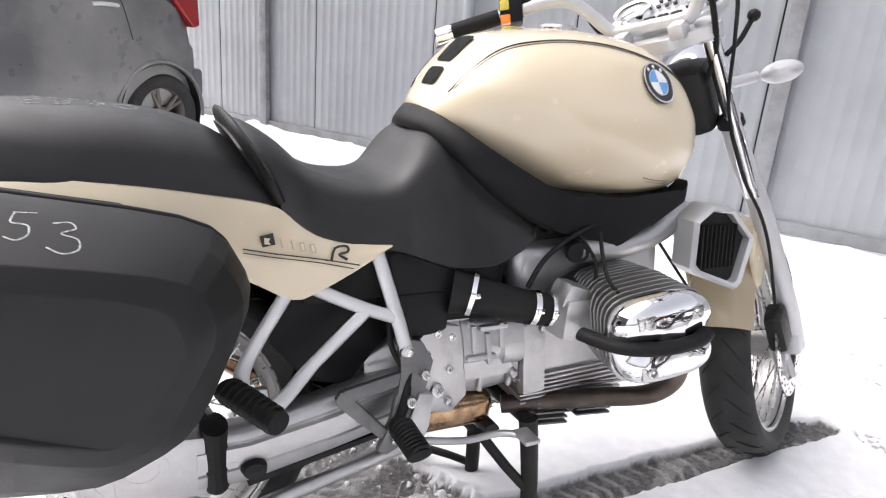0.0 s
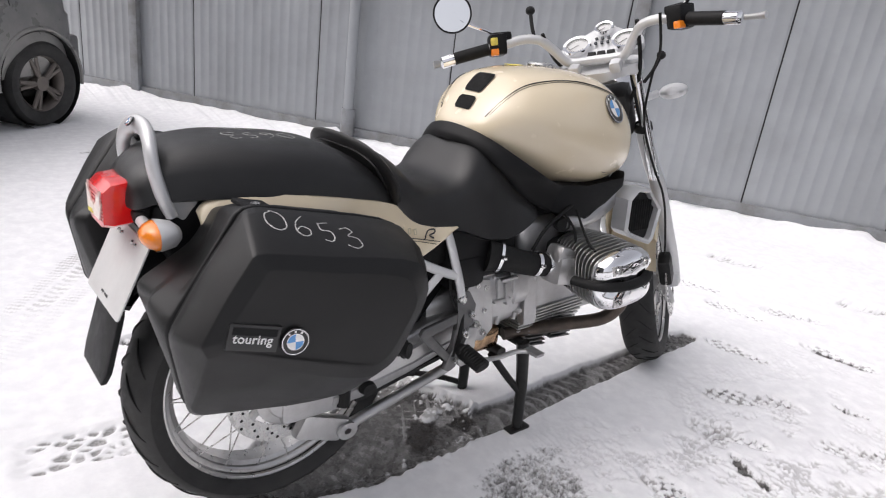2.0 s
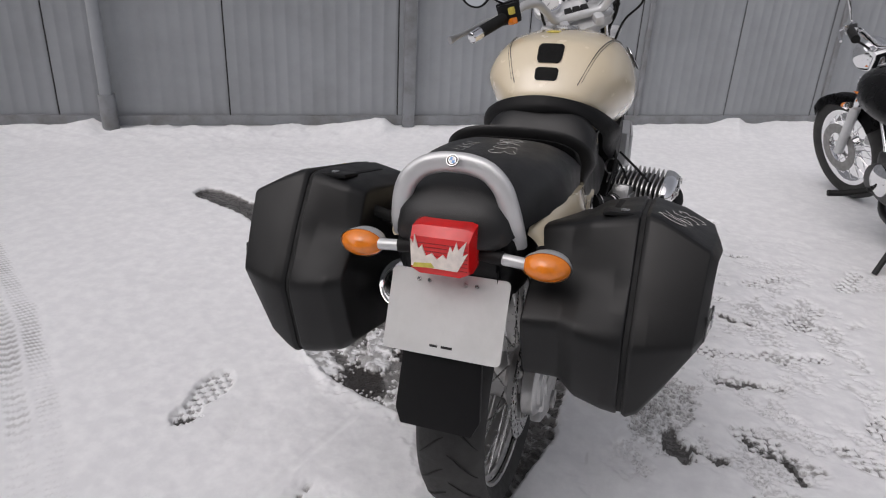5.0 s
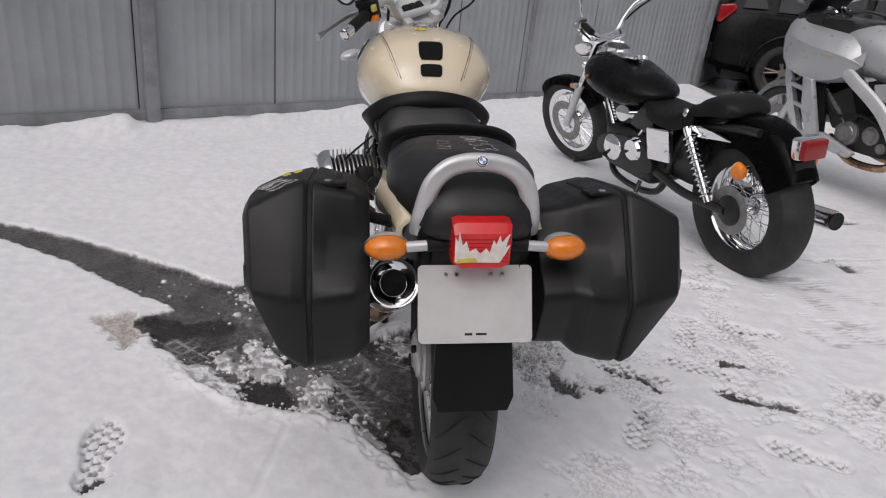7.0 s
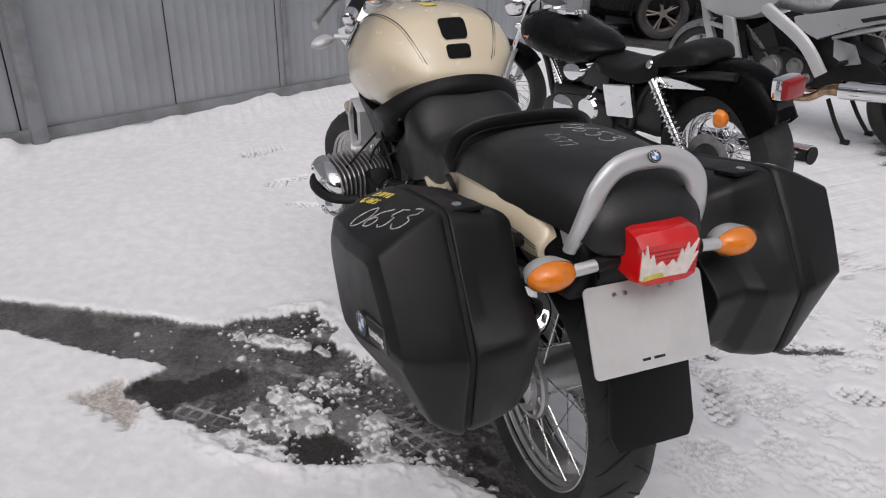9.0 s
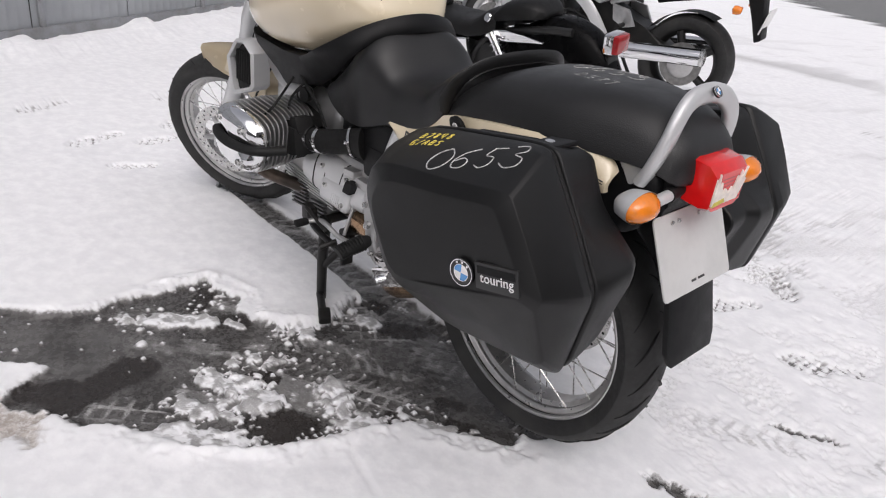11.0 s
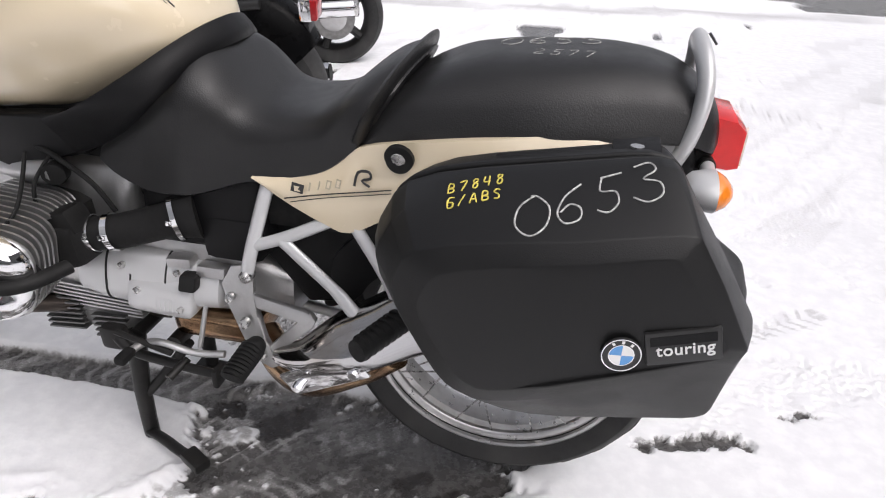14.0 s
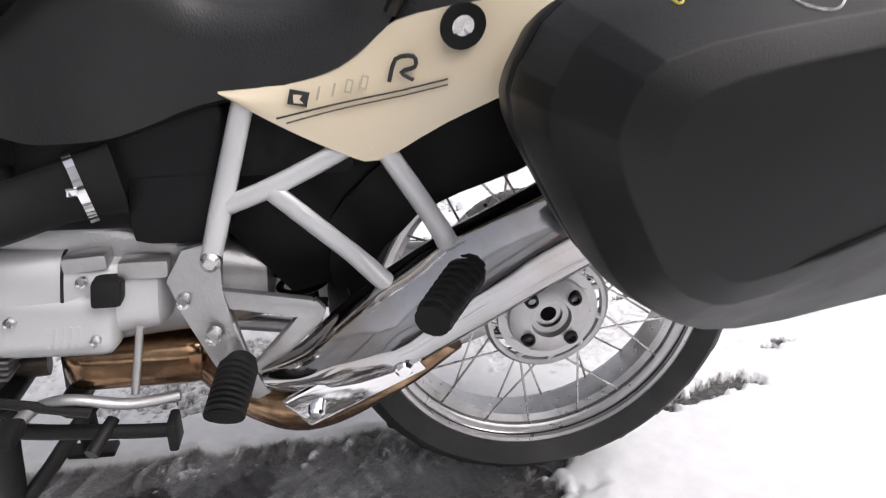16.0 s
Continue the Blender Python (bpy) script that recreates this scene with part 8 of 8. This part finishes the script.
# ---- the silver sport tourer behind it ----
def build_tourer():
    to = thing("sport_touring_motorcycle", "silver faired touring motorcycle parked in the snow", "motorcycle", m=pose(1.63, -3.22, 0.135, -4, 0, 14))
    FX = 1.50
    rw = ground_wheel("rear_wheel", to, (0, 0, 0.315), 0.315, 0.175, 0.222, DARK, 5, "cast")
    disc(rw, (0, 0, 0.315), 0.10, 0.14)
    fw = ground_wheel("front_wheel", to, (FX, 0, 0.30), 0.30, 0.12, 0.222, ALU, 5, "cast")
    disc(fw, (FX, 0, 0.30), 0.08, 0.15)
    bm = B(); lathe(bm, [(0.0001, 0.13), (0.07, 0.12), (0.10, 0.09), (0.10, 0.06)], (0, 0, 0.315), (0, 1, 0), 30)
    part("hub_drive", bm, ALU, to)
    # rounded nose cowl with open panels below it
    st = [(0.90, 0.92, 0.80, 0.17), (0.98, 0.96, 0.72, 0.225), (1.12, 0.985, 0.67, 0.250), (1.30, 1.01, 0.675, 0.250), (1.44, 1.04, 0.71, 0.215), (1.56, 1.02, 0.78, 0.14), (1.63, 0.96, 0.84, 0.05)]
    bm = B(); 
    X = [q[0] for q in st]
    rings = []
    for x in np.linspace(0.90, 1.63, 14):
        zt, zb, w = (spline1(x, X, [q[k] for q in st]) for k in (1, 2, 3))
        half = [(0.0, zt), (w * 0.62, zt - 0.005), (w * 0.80, zt - 0.03), (w, zt - 0.11), (w * 0.985, zb + 0.10), (w * 0.90, zb + 0.02), (w * 0.7, zb)]
        rings.append([V(x, y, z) for y, z in half] + [V(x, -y, z) for y, z in half[:0:-1]])
    loft(bm, rings)
    fa = part("fairing", bm, SILVERPAINT, to, "silver fairing with open vents", angle=28)
    bm = B(); prism(bm, smooth2([(1.02, 0.10), (1.25, 0.15), (1.42, 0.15), (1.48, 0.0), (1.42, -0.15), (1.25, -0.15), (1.02, -0.10), (0.98, 0)], 3), 0.93, 1.055, 0.02, axis="z")
    part("cockpit", bm, INK, to)
    # open side panels
    for s in (1, -1):
        pieces = [
                  ("front_strut", [(1.55, 0.82), (1.46, 0.64), (1.36, 0.42), (1.24, 0.33), (1.18, 0.34), (1.29, 0.46), (1.38, 0.66), (1.45, 0.735)], 0.20, 0.245),
                  ("inner_strut", [(1.25, 0.70), (1.16, 0.69), (1.05, 0.36), (1.14, 0.335), (1.20, 0.50)], 0.215, 0.256),
                  ("lower_panel", [(1.25, 0.345), (1.03, 0.375), (0.78, 0.30), (0.82, 0.26), (1.20, 0.29)], 0.19, 0.235)]
        for nm, out, y0, y1 in pieces:
            bm = B(); prism(bm, out, y0, y1, 0.014, seg=3)
            for v in bm.verts:
                v.co.y = s * (v.co.y * (1 - 0.62 * max(0, v.co.x - 1.22) / 0.4) - 0.10 * max(0, 0.62 - v.co.z))
            part(nm, bm, SILVERPAINT, fa, angle=40)
        for za, xa, xb in ((0.585, 1.17, 1.36), (0.47, 1.13, 1.30)):
            bm = B(); prism(bm, [(xa, za), (xb, za + 0.03), (xb + 0.01, za + 0.055), (xa, za + 0.035)], s * 0.185, s * 0.215, 0.006)
            part("vent_slat", bm, SILVERPAINT, fa)
        bm = B(); prism(bm, [(1.30, 0.70), (1.14, 0.66), (1.08, 0.40), (1.24, 0.38), (1.40, 0.62)], s * 0.12, s * 0.15, 0.01)
        part("radiator", bm, CAVITY, to)
        bm = B(); prism(bm, [(1.30, 0.86), (1.06, 0.85), (1.06, 0.838), (1.31, 0.846)], s * 0.235, s * 0.2515)
        part("print_bar", bm, GREYINK, fa)
        # tail panels
        bm = B(); prism(bm, [(0.78, 0.66), (0.80, 0.72), (0.45, 0.80), (0.05, 0.90), (-0.35, 1.02), (-0.42, 1.02), (-0.30, 0.93), (0.05, 0.81), (0.45, 0.69), (0.62, 0.60)], s * 0.12, s * 0.165, 0.01)
        tp = part("tail_panel", bm, SILVERPAINT, to, "silver tail panel with red reflector")
        bm = B(); prism(bm, [(0.40, 0.745), (0.10, 0.825), (-0.05, 0.855), (-0.02, 0.84), (0.12, 0.80), (0.38, 0.725)], s * 0.160, s * 0.1675)
        part("dark_stripe", bm, CAVITY, tp)
        bm = B(); prism(bm, [(-0.25, 0.985), (-0.38, 1.015), (-0.40, 0.995), (-0.28, 0.955)], s * 0.10, s * 0.168, 0.004)
        part("tail_lamp", bm, RED, tp)
        bm = B(); tube(bm, [(0.55, s * 0.13, 0.62), (0.30, s * 0.14, 0.70), (-0.05, s * 0.14, 0.80)], 0.014, n=8)
        part("sub_frame", bm, SILVERPAINT, to)
        bm = B(); rod(bm, V(FX, s * 0.10, 0.30), V(FX - 0.25, s * 0.10, 0.85), 0.026, n=14)
        part("fork_leg", bm, SILVER, to)
        bm = B(); prism(bm, [(0.52, 0.62), (0.40, 0.60), (0.34, 0.50), (0.42, 0.48), (0.50, 0.52)], s * 0.15, s * 0.175, 0.005)
        part("footrest_plate", bm, ALU, to)
        bm = B(); tube(bm, [(0.42, s * 0.17, 0.50), (0.42, s * 0.28, 0.50)], 0.016, n=8, sub=1)
        part("footrest", bm, SOFT, to)
        bm = B(); tube(bm, [(1.05, s * 0.10, 0.34), (0.85, s * 0.13, 0.24), (0.62, s * 0.16, 0.25), (0.48, s * 0.22, 0.33)], 0.024, n=12)
        tube(bm, [(0.50, s * 0.215, 0.325), (0.40, s * 0.235, 0.355), (0.36, s * 0.24, 0.36)], [0.024, 0.04, 0.05], n=16)
        part("header_pipe", bm, GOLD, to)
        bm = B(); tube(bm, [(0.37, s * 0.24, 0.36), (0.0, s * 0.245, 0.395), (-0.16, s * 0.245, 0.41)], 0.055, n=24, sub=1)
        sl = part("silencer", bm, CHROME, to, "polished steel silencer", angle=60)
        bm = B(); lathe(bm, [(0.056, -0.008), (0.058, 0.004), (0.045, 0.014), (0.028, 0.016), (0.028, -0.02)], (-0.163, s * 0.245, 0.4105), (-1, 0, 0.08), 28)
        part("end_ring", bm, STEEL, sl)
        bm = B(); rod(bm, V(-0.28, s * 0.10, 0.72), V(-0.28, s * 0.19, 0.72), 0.009)
        lathe(bm, [(0.0001, -0.03), (0.02, -0.025), (0.027, 0.0), (0.024, 0.02), (0.0001, 0.03)], (-0.28, s * 0.215, 0.72), (1, 0, 0), 20)
        part("rear_indicator", bm, ORANGE, to)
        bm = B(); tube(bm, [(1.30, s * 0.05, 1.08), (1.25, s * 0.20, 1.09), (1.12, s * 0.33, 1.05)], 0.012, n=10)
        hb = part("handlebar", bm, INK, to)
        bm = B(); rod(bm, V(1.19, s * 0.27, 1.07), V(1.09, s * 0.35, 1.045), 0.018)
        part("grip", bm, SOFT, hb)
        bm = B(); tube(bm, [(1.45, s * 0.16, 1.12), (1.40, s * 0.30, 1.17), (1.38, s * 0.34, 1.18)], 0.010, n=8)
        box(bm, (1.37, s * 0.40, 1.20), (0.05, 0.14, 0.085), bev=0.02)
        part("mirror", bm, SILVERPAINT, to)
        bm = B(); box(bm, (0.33, s * 0.14, 0.03), (0.05, 0.03, 0.03), bev=0.006); tube(bm, [(0.50, s * 0.12, 0.26), (0.42, s * 0.13, 0.13), (0.34, s * 0.14, 0.03)], 0.013, n=8)
        part("centre_stand_leg", bm, DARK, to)
    st = [(0.60, 0.82, 0.76, 0.06), (0.68, 0.90, 0.73, 0.12), (0.80, 1.00, 0.72, 0.16), (0.95, 1.04, 0.74, 0.17), (1.08, 1.03, 0.78, 0.15), (1.18, 0.98, 0.84, 0.09)]
    bm = B(); loft(bm, body_rings(st, 28, 2.3, list(np.linspace(0.60, 1.18, 18))))
    part("fuel_tank", bm, SILVERPAINT, to, "silver fuel tank", angle=60)
    st1 = [(-0.22, 0.985, 0.90, 0.08), (-0.12, 0.995, 0.87, 0.13), (0.1, 0.955, 0.83, 0.15), (0.2, 0.87, 0.79, 0.155), (0.4, 0.835, 0.75, 0.15), (0.58, 0.83, 0.73, 0.11), (0.64, 0.80, 0.74, 0.08)]
    part("seat", saddle(st1, -0.22, 0.64, 30), VINYL, to, "long black stepped seat", angle=70)
    bm = B(); rings = []
    for x, z, w in ((1.60, 1.02, 0.10), (1.50, 1.14, 0.17), (1.40, 1.26, 0.19), (1.34, 1.33, 0.17)):
        rings.append([V(x - 0.10 * abs(u) ** 2, w * u, z - 0.02 * u * u) for u in np.linspace(-1, 1, 11)])
    loft(bm, rings, cap=False, closed=False); bmesh.ops.solidify(bm, geom=bm.faces[:], thickness=0.004)
    part("windscreen", bm, GLASS, to, "tinted windscreen")
    bm = B(); box(bm, (1.40, 0, 1.02), (0.22, 0.26, 0.12), bev=0.03)
    ds = part("dashboard", bm, INK, to)
    for y in (-0.06, 0.06):
        bm = B(); lathe(bm, [(0.04, 0.0), (0.046, 0.008), (0.048, -0.02), (0.0001, -0.022)], (1.31, y, 1.08), (-0.7, 0, 0.7), 26)
        part("dial", bm, CHROME, ds)
    bm = B(); rings = []
    for k in range(17):
        a = radians(15 + 140 * k / 16); rad = V(math.cos(a), 0, math.sin(a))
        rings.append([V(FX, 0, 0.30) + rad * (0.325 - 0.05 * max(0, abs(u) - 0.6) / 0.4) + V(0, 0.075 * u, 0) for u in np.linspace(-1, 1, 11)])
    loft(bm, rings, cap=False, closed=False); bmesh.ops.solidify(bm, geom=bm.faces[:], thickness=0.004)
    part("front_mudguard", bm, SILVERPAINT, to, angle=60)
    bm = B(); rings = []
    for k in range(13):
        a = radians(35 + 80 * k / 12); rad = V(math.cos(a), 0, math.sin(a))
        rings.append([V(0, 0, 0.315) + rad * 0.330 + V(0, 0.085 * u, 0) for u in np.linspace(-1, 1, 7)])
    loft(bm, rings, cap=False, closed=False); bmesh.ops.solidify(bm, geom=bm.faces[:], thickness=0.004)
    part("rear_hugger", bm, PLASTIC, to)
    bm = B(); box(bm, (0.82, 0, 0.40), (0.38, 0.28, 0.22), bev=0.05, seg=3); box(bm, (0.98, 0, 0.54), (0.20, 0.32, 0.22), rot=(0, 30, 0), bev=0.03)
    en = part("engine", bm, ENGINE_BLACK, to, "dark engine behind the fairing")
    for sd in (1, -1):
        for cx, cz, r, h in ((0.90, 0.40, 0.085, 0.165), (0.74, 0.42, 0.062, 0.155), (0.66, 0.36, 0.035, 0.15)):
            bm = B(); lathe(bm, [(0.0001, h), (r * 0.6, h), (r * 0.66, h - 0.006), (r * 0.9, h - 0.010), (r, h - 0.03), (r, 0.10)], (cx, 0, cz), (0, sd, 0), 26)
            part("engine_cover", bm, DISC, en)
        for k in range(5):
            bm = B(); box(bm, (0.955 + 0.028 * k, sd * 0.166, 0.505 + 0.022 * k), (0.010, 0.012, 0.12), rot=(0, 40, 0), bev=0.003)
            part("casting_rib", bm, DISC, en)
        bm = B(); tube(bm, [(1.18, sd * 0.15, 0.86), (0.95, sd * 0.185, 0.74), (0.70, sd * 0.175, 0.58), (0.56, sd * 0.15, 0.40)], 0.028, n=10, flat=1.5)
        part("frame_beam", bm, SILVER, to, "silver aluminium frame beam")
        bm = B(); tube(bm, [(1.10, sd * 0.17, 0.62), (0.98, sd * 0.18, 0.50), (0.80, sd * 0.175, 0.53), (0.62, sd * 0.17, 0.46)], 0.010, n=8)
        part("coolant_hose", bm, SOFT, to)
    bm = B(); prism(bm, [(0.80, 0.30), (0.78, 0.68), (0.55, 0.60), (0.30, 0.50), (0.05, 0.36), (0.05, 0.28), (0.32, 0.36), (0.55, 0.30)], -0.10, 0.10, 0.02)
    part("swinging_arm", bm, DARK, to)
    bm = B(); prism(bm, [(0.30, 0.75), (-0.25, 0.92), (-0.36, 0.93), (-0.44, 0.55), (-0.40, 0.53), (-0.30, 0.80), (0.25, 0.66)], -0.08, 0.08, 0.01)
    part("tail_underside", bm, PLASTIC, to)
    bm = B(); box(bm, (-0.43, 0, 0.66), (0.006, 0.20, 0.15), rot=(0, -12, 0))
    part("number_plate", bm, WHITE, to)
    return to


build_tourer()


# ---- parked cars ----
def build_car(name, label, m, paint, L, W, rear, wheel_r, belt, roof, rearlean, lamp_z, arch, tail=()):
    """x forward from the rear axle; the near side is +y or -y alike."""
    car = thing(name, label, "car", m=m)
    front = L - rear
    hw = W / 2
    def ring(x, z0, z1, w):
        pts = [(-w * 0.80, z0), (-w * 0.96, z0 + 0.10), (-w, z0 + 0.28), (-w * 0.99, z0 + 0.45), (-w * 0.95, z1 - 0.05), (-w * 0.90, z1), (0, z1 + 0.02)]
        pts += [(-y, z) for y, z in pts[-2::-1]]
        return [V(x, y, z) for y, z in pts]
    bm = B(); rings = []
    for x, z0, z1, f in tuple(tail or ((-rear, 0.42, belt - 0.14, 0.78), (-rear + 0.06, 0.33, belt - 0.05, 0.90), (-rear + 0.22, 0.27, belt, 0.965), (-0.35, 0.25, belt, 0.99))) + ((0.4, 0.24, belt, 1.0), (1.6, 0.22, belt - 0.02, 1.0), (front - 1.15, 0.24, belt - 0.06, 0.99), (front - 0.5, 0.26, belt - 0.14, 0.96), (front - 0.1, 0.30, belt - 0.28, 0.86), (front, 0.36, belt - 0.40, 0.74)):
        rings.append(ring(x, z0, z1, hw * f))
    loft(bm, rings)
    xws = (0.0, L - rear - 0.85 if L < 4.4 else L - rear - 0.9)
    body = part("body", bm, paint, car, angle=30)
    for xw in xws:
        cb = B(); lathe(cb, [(0.0001, -hw - 0.1), (arch, -hw - 0.1), (arch, hw + 0.1), (0.0001, hw + 0.1)], (xw, 0, wheel_r + 0.02), (0, 1, 0), 40)
        cutter = part("cutter", cb, CAVITY)
        mod = body.modifiers.new("cut", "BOOLEAN"); mod.operation, mod.object, mod.solver = "DIFFERENCE", cutter, "EXACT"
        bpy.context.view_layer.update()
        me = bpy.data.meshes.new_from_object(body.evaluated_get(bpy.context.evaluated_depsgraph_get()))
        body.modifiers.clear(); body.data = me
        me.materials.clear(); me.materials.append(paint); me.shade_smooth(); me.set_sharp_from_angle(angle=radians(30))
        bpy.data.objects.remove(cutter)
    bm = B(); rings = []
    for x, zt, w in ((-rear + 0.16, belt + 0.03, 0.80), (-rear + 0.16 + rearlean * 0.6, roof - 0.14, 0.74), (-rear + 0.20 + rearlean, roof - 0.03, 0.70), (0.5, roof, 0.70), (1.1, roof - 0.01, 0.70), (1.5, roof - 0.10, 0.72), (2.15, belt + 0.03, 0.82)):
        rings.append([V(x, -hw * 0.90, belt - 0.03), V(x, -hw * (w + 0.05), (belt + zt) / 2 + 0.05), V(x, -hw * w, zt - 0.05), V(x, -hw * w * 0.85, zt), V(x, hw * w * 0.85, zt), V(x, hw * w, zt - 0.05), V(x, hw * (w + 0.05), (belt + zt) / 2 + 0.05), V(x, hw * 0.90, belt - 0.03)])
    loft(bm, rings)
    part("cabin", bm, paint, body, angle=30)
    for s in (1, -1):
        for x0, x1, x2, x3 in ((-rear + 0.72, -rear + 0.66, 0.72, 0.72), (0.80, 0.80, 1.62, 1.95)):
            zt, zb = roof - 0.15, belt + 0.03
            def wy(z):
                return hw * (0.905 - 0.155 * (z - belt) / (roof - belt)) + 0.012
            bm = B(); vs = [bm.verts.new(V(x, s * wy(z), z)) for x, z in ((x0, zb), (x1 + 0.06, zt), (x2, zt + 0.02), (x3, zb))]
            bm.faces.new(vs); bmesh.ops.solidify(bm, geom=bm.faces[:], thickness=0.004)
            part("side_window", bm, GLASS, body)
        bm = B(); vs = [bm.verts.new(V(x, s * (hw * (0.905 - 0.155 * (z - belt) / (roof - belt)) + 0.011), z)) for x, z in ((-rear + 0.30, belt + 0.04), (-rear + 0.44, roof - 0.22), (-rear + 0.60, belt + 0.05))]
        bm.faces.new(vs); bmesh.ops.solidify(bm, geom=bm.faces[:], thickness=0.004)
        part("quarter_window", bm, GLASS, body)
        for xw in (0.0, L - rear - 0.85 if L < 4.4 else L - rear - 0.9):
            bm = B(); lathe(bm, [(0.0001, -0.30), (arch - 0.003, -0.30), (arch - 0.003, -0.01)], (xw, s * hw, wheel_r + 0.02), (0, s, 0), 40)
            part("wheel_arch", bm, CAVITY, body)
            bm = B(); tube(bm, [(xw + (arch + 0.018) * math.cos(radians(a)), s * (hw * 0.985), wheel_r + 0.02 + (arch + 0.018) * math.sin(radians(a))) for a in range(-8, 189, 14)], 0.022 if L > 4.4 else 0.012, n=8, sub=2)
            part("arch_lip", bm, paint, body)
        for xd in ((-0.52, 0.78, 1.75) if L > 4.4 else (0.22, 1.17)):
            bm = B(); tube(bm, [(xd + (0.10 if xd < 0.6 else 0), s * (hw * 0.915), belt), (xd + 0.05, s * (hw * 0.972 + 0.002), belt - 0.12), (xd, s * (hw - 0.001), belt - 0.35)] + ([] if L < 4.4 and xd < 0.5 else [(xd + 0.0, s * (hw * 0.985 + 0.004), 0.36)]), 0.005 if L > 4.4 else 0.0035, n=5)
            part("door_gap", bm, CAVITY, body)
        bm = B(); tube(bm, [(0.50, s * (hw * 0.985 + 0.006), 0.36), (1.75, s * (hw * 0.985 + 0.006), 0.35)], 0.005, n=5, sub=1)
        part("sill_gap", bm, CAVITY, body)
        for xd in ((0.60, 1.60) if L > 4.4 else (0.30, 1.30)):
            bm = B(); tube(bm, [(xd, s * (hw * 0.965 + 0.012), belt - 0.14), (xd + 0.09, s * (hw * 0.965 + 0.032), belt - 0.135), (xd + 0.18, s * (hw * 0.965 + 0.012), belt - 0.14)], 0.013, n=8)
            part("door_handle", bm, SILVER, body)
        bm = B(); prism(bm, [(-rear + 0.03, lamp_z + 0.12), (-rear + 0.20, lamp_z + 0.15), (-rear + 0.25, lamp_z + 0.09), (-rear + 0.08, lamp_z - 0.10), (-rear + 0.02, lamp_z - 0.08)], s * hw * 0.72, s * (hw * 0.925 + 0.004), 0.02, seg=3)
        part("tail_lamp", bm, DARKRED, body)
    bm = B(); box(bm, (-rear + 0.02, 0, 0.50), (0.10, W * 0.88, 0.22), bev=0.04)
    part("bumper", bm, paint, body)
    bm = B(); box(bm, (-rear + 0.10, 0, belt + 0.20), (0.02, W * 0.66, 0.30), rot=(0, 25, 0), bev=0.006)
    part("rear_window", bm, GLASS, body)
    bm = B(); box(bm, (L / 2 - rear, 0, 0.24), (L * 0.9, W * 0.8, 0.10))
    part("underbody", bm, CAVITY, body)
    for s in (1, -1):
        for xw in (0.0, L - rear - 0.85 if L < 4.4 else L - rear - 0.9):
            Mx = Matrix.Translation((xw, s * (hw - 0.085), wheel_r)) @ (Matrix() if s > 0 else Matrix.Rotation(math.pi, 4, "Z"))
            ground_wheel("wheel", car, (0, 0, 0), wheel_r, 0.19, wheel_r * 0.66, CARRIM, 5, "split", xf=Mx, label="dirty alloy wheel")
    return car


CARRIM = surf("dirty_alloy", (0.17, 0.15, 0.135), 0.45, metal=0.6, var=0.15, scale=10)
_hx = math.degrees(math.atan2(-0.58, -0.81))
build_car("hatchback_car", "dirty dark grey hatchback with alloy wheels", pose(-0.19, 4.83, 0, 0, 0, _hx) @ Matrix.Diagonal((1.0, 1.0, 1.0, 1)), DIRTYPAINT, 3.85, 1.70, 0.42, 0.295, 1.16, 1.50, 0.50, 1.00, 0.335,
          tail=((-0.42, 0.36, 0.50, 0.70), (-0.405, 0.32, 0.66, 0.80), (-0.37, 0.30, 0.82, 0.87), (-0.31, 0.28, 0.96, 0.915), (-0.22, 0.27, 1.07, 0.945), (-0.10, 0.26, 1.135, 0.97), (0.06, 0.25, 1.16, 0.985)))
build_car("black_estate_car", "black estate car with alloy wheels near the fence", pose(7.55, -5.50, 0.07, 0, 0, -115), BLACKPAINT, 4.7, 1.84, 0.95, 0.345, 1.02, 1.68, 0.35, 0.95, 0.40)
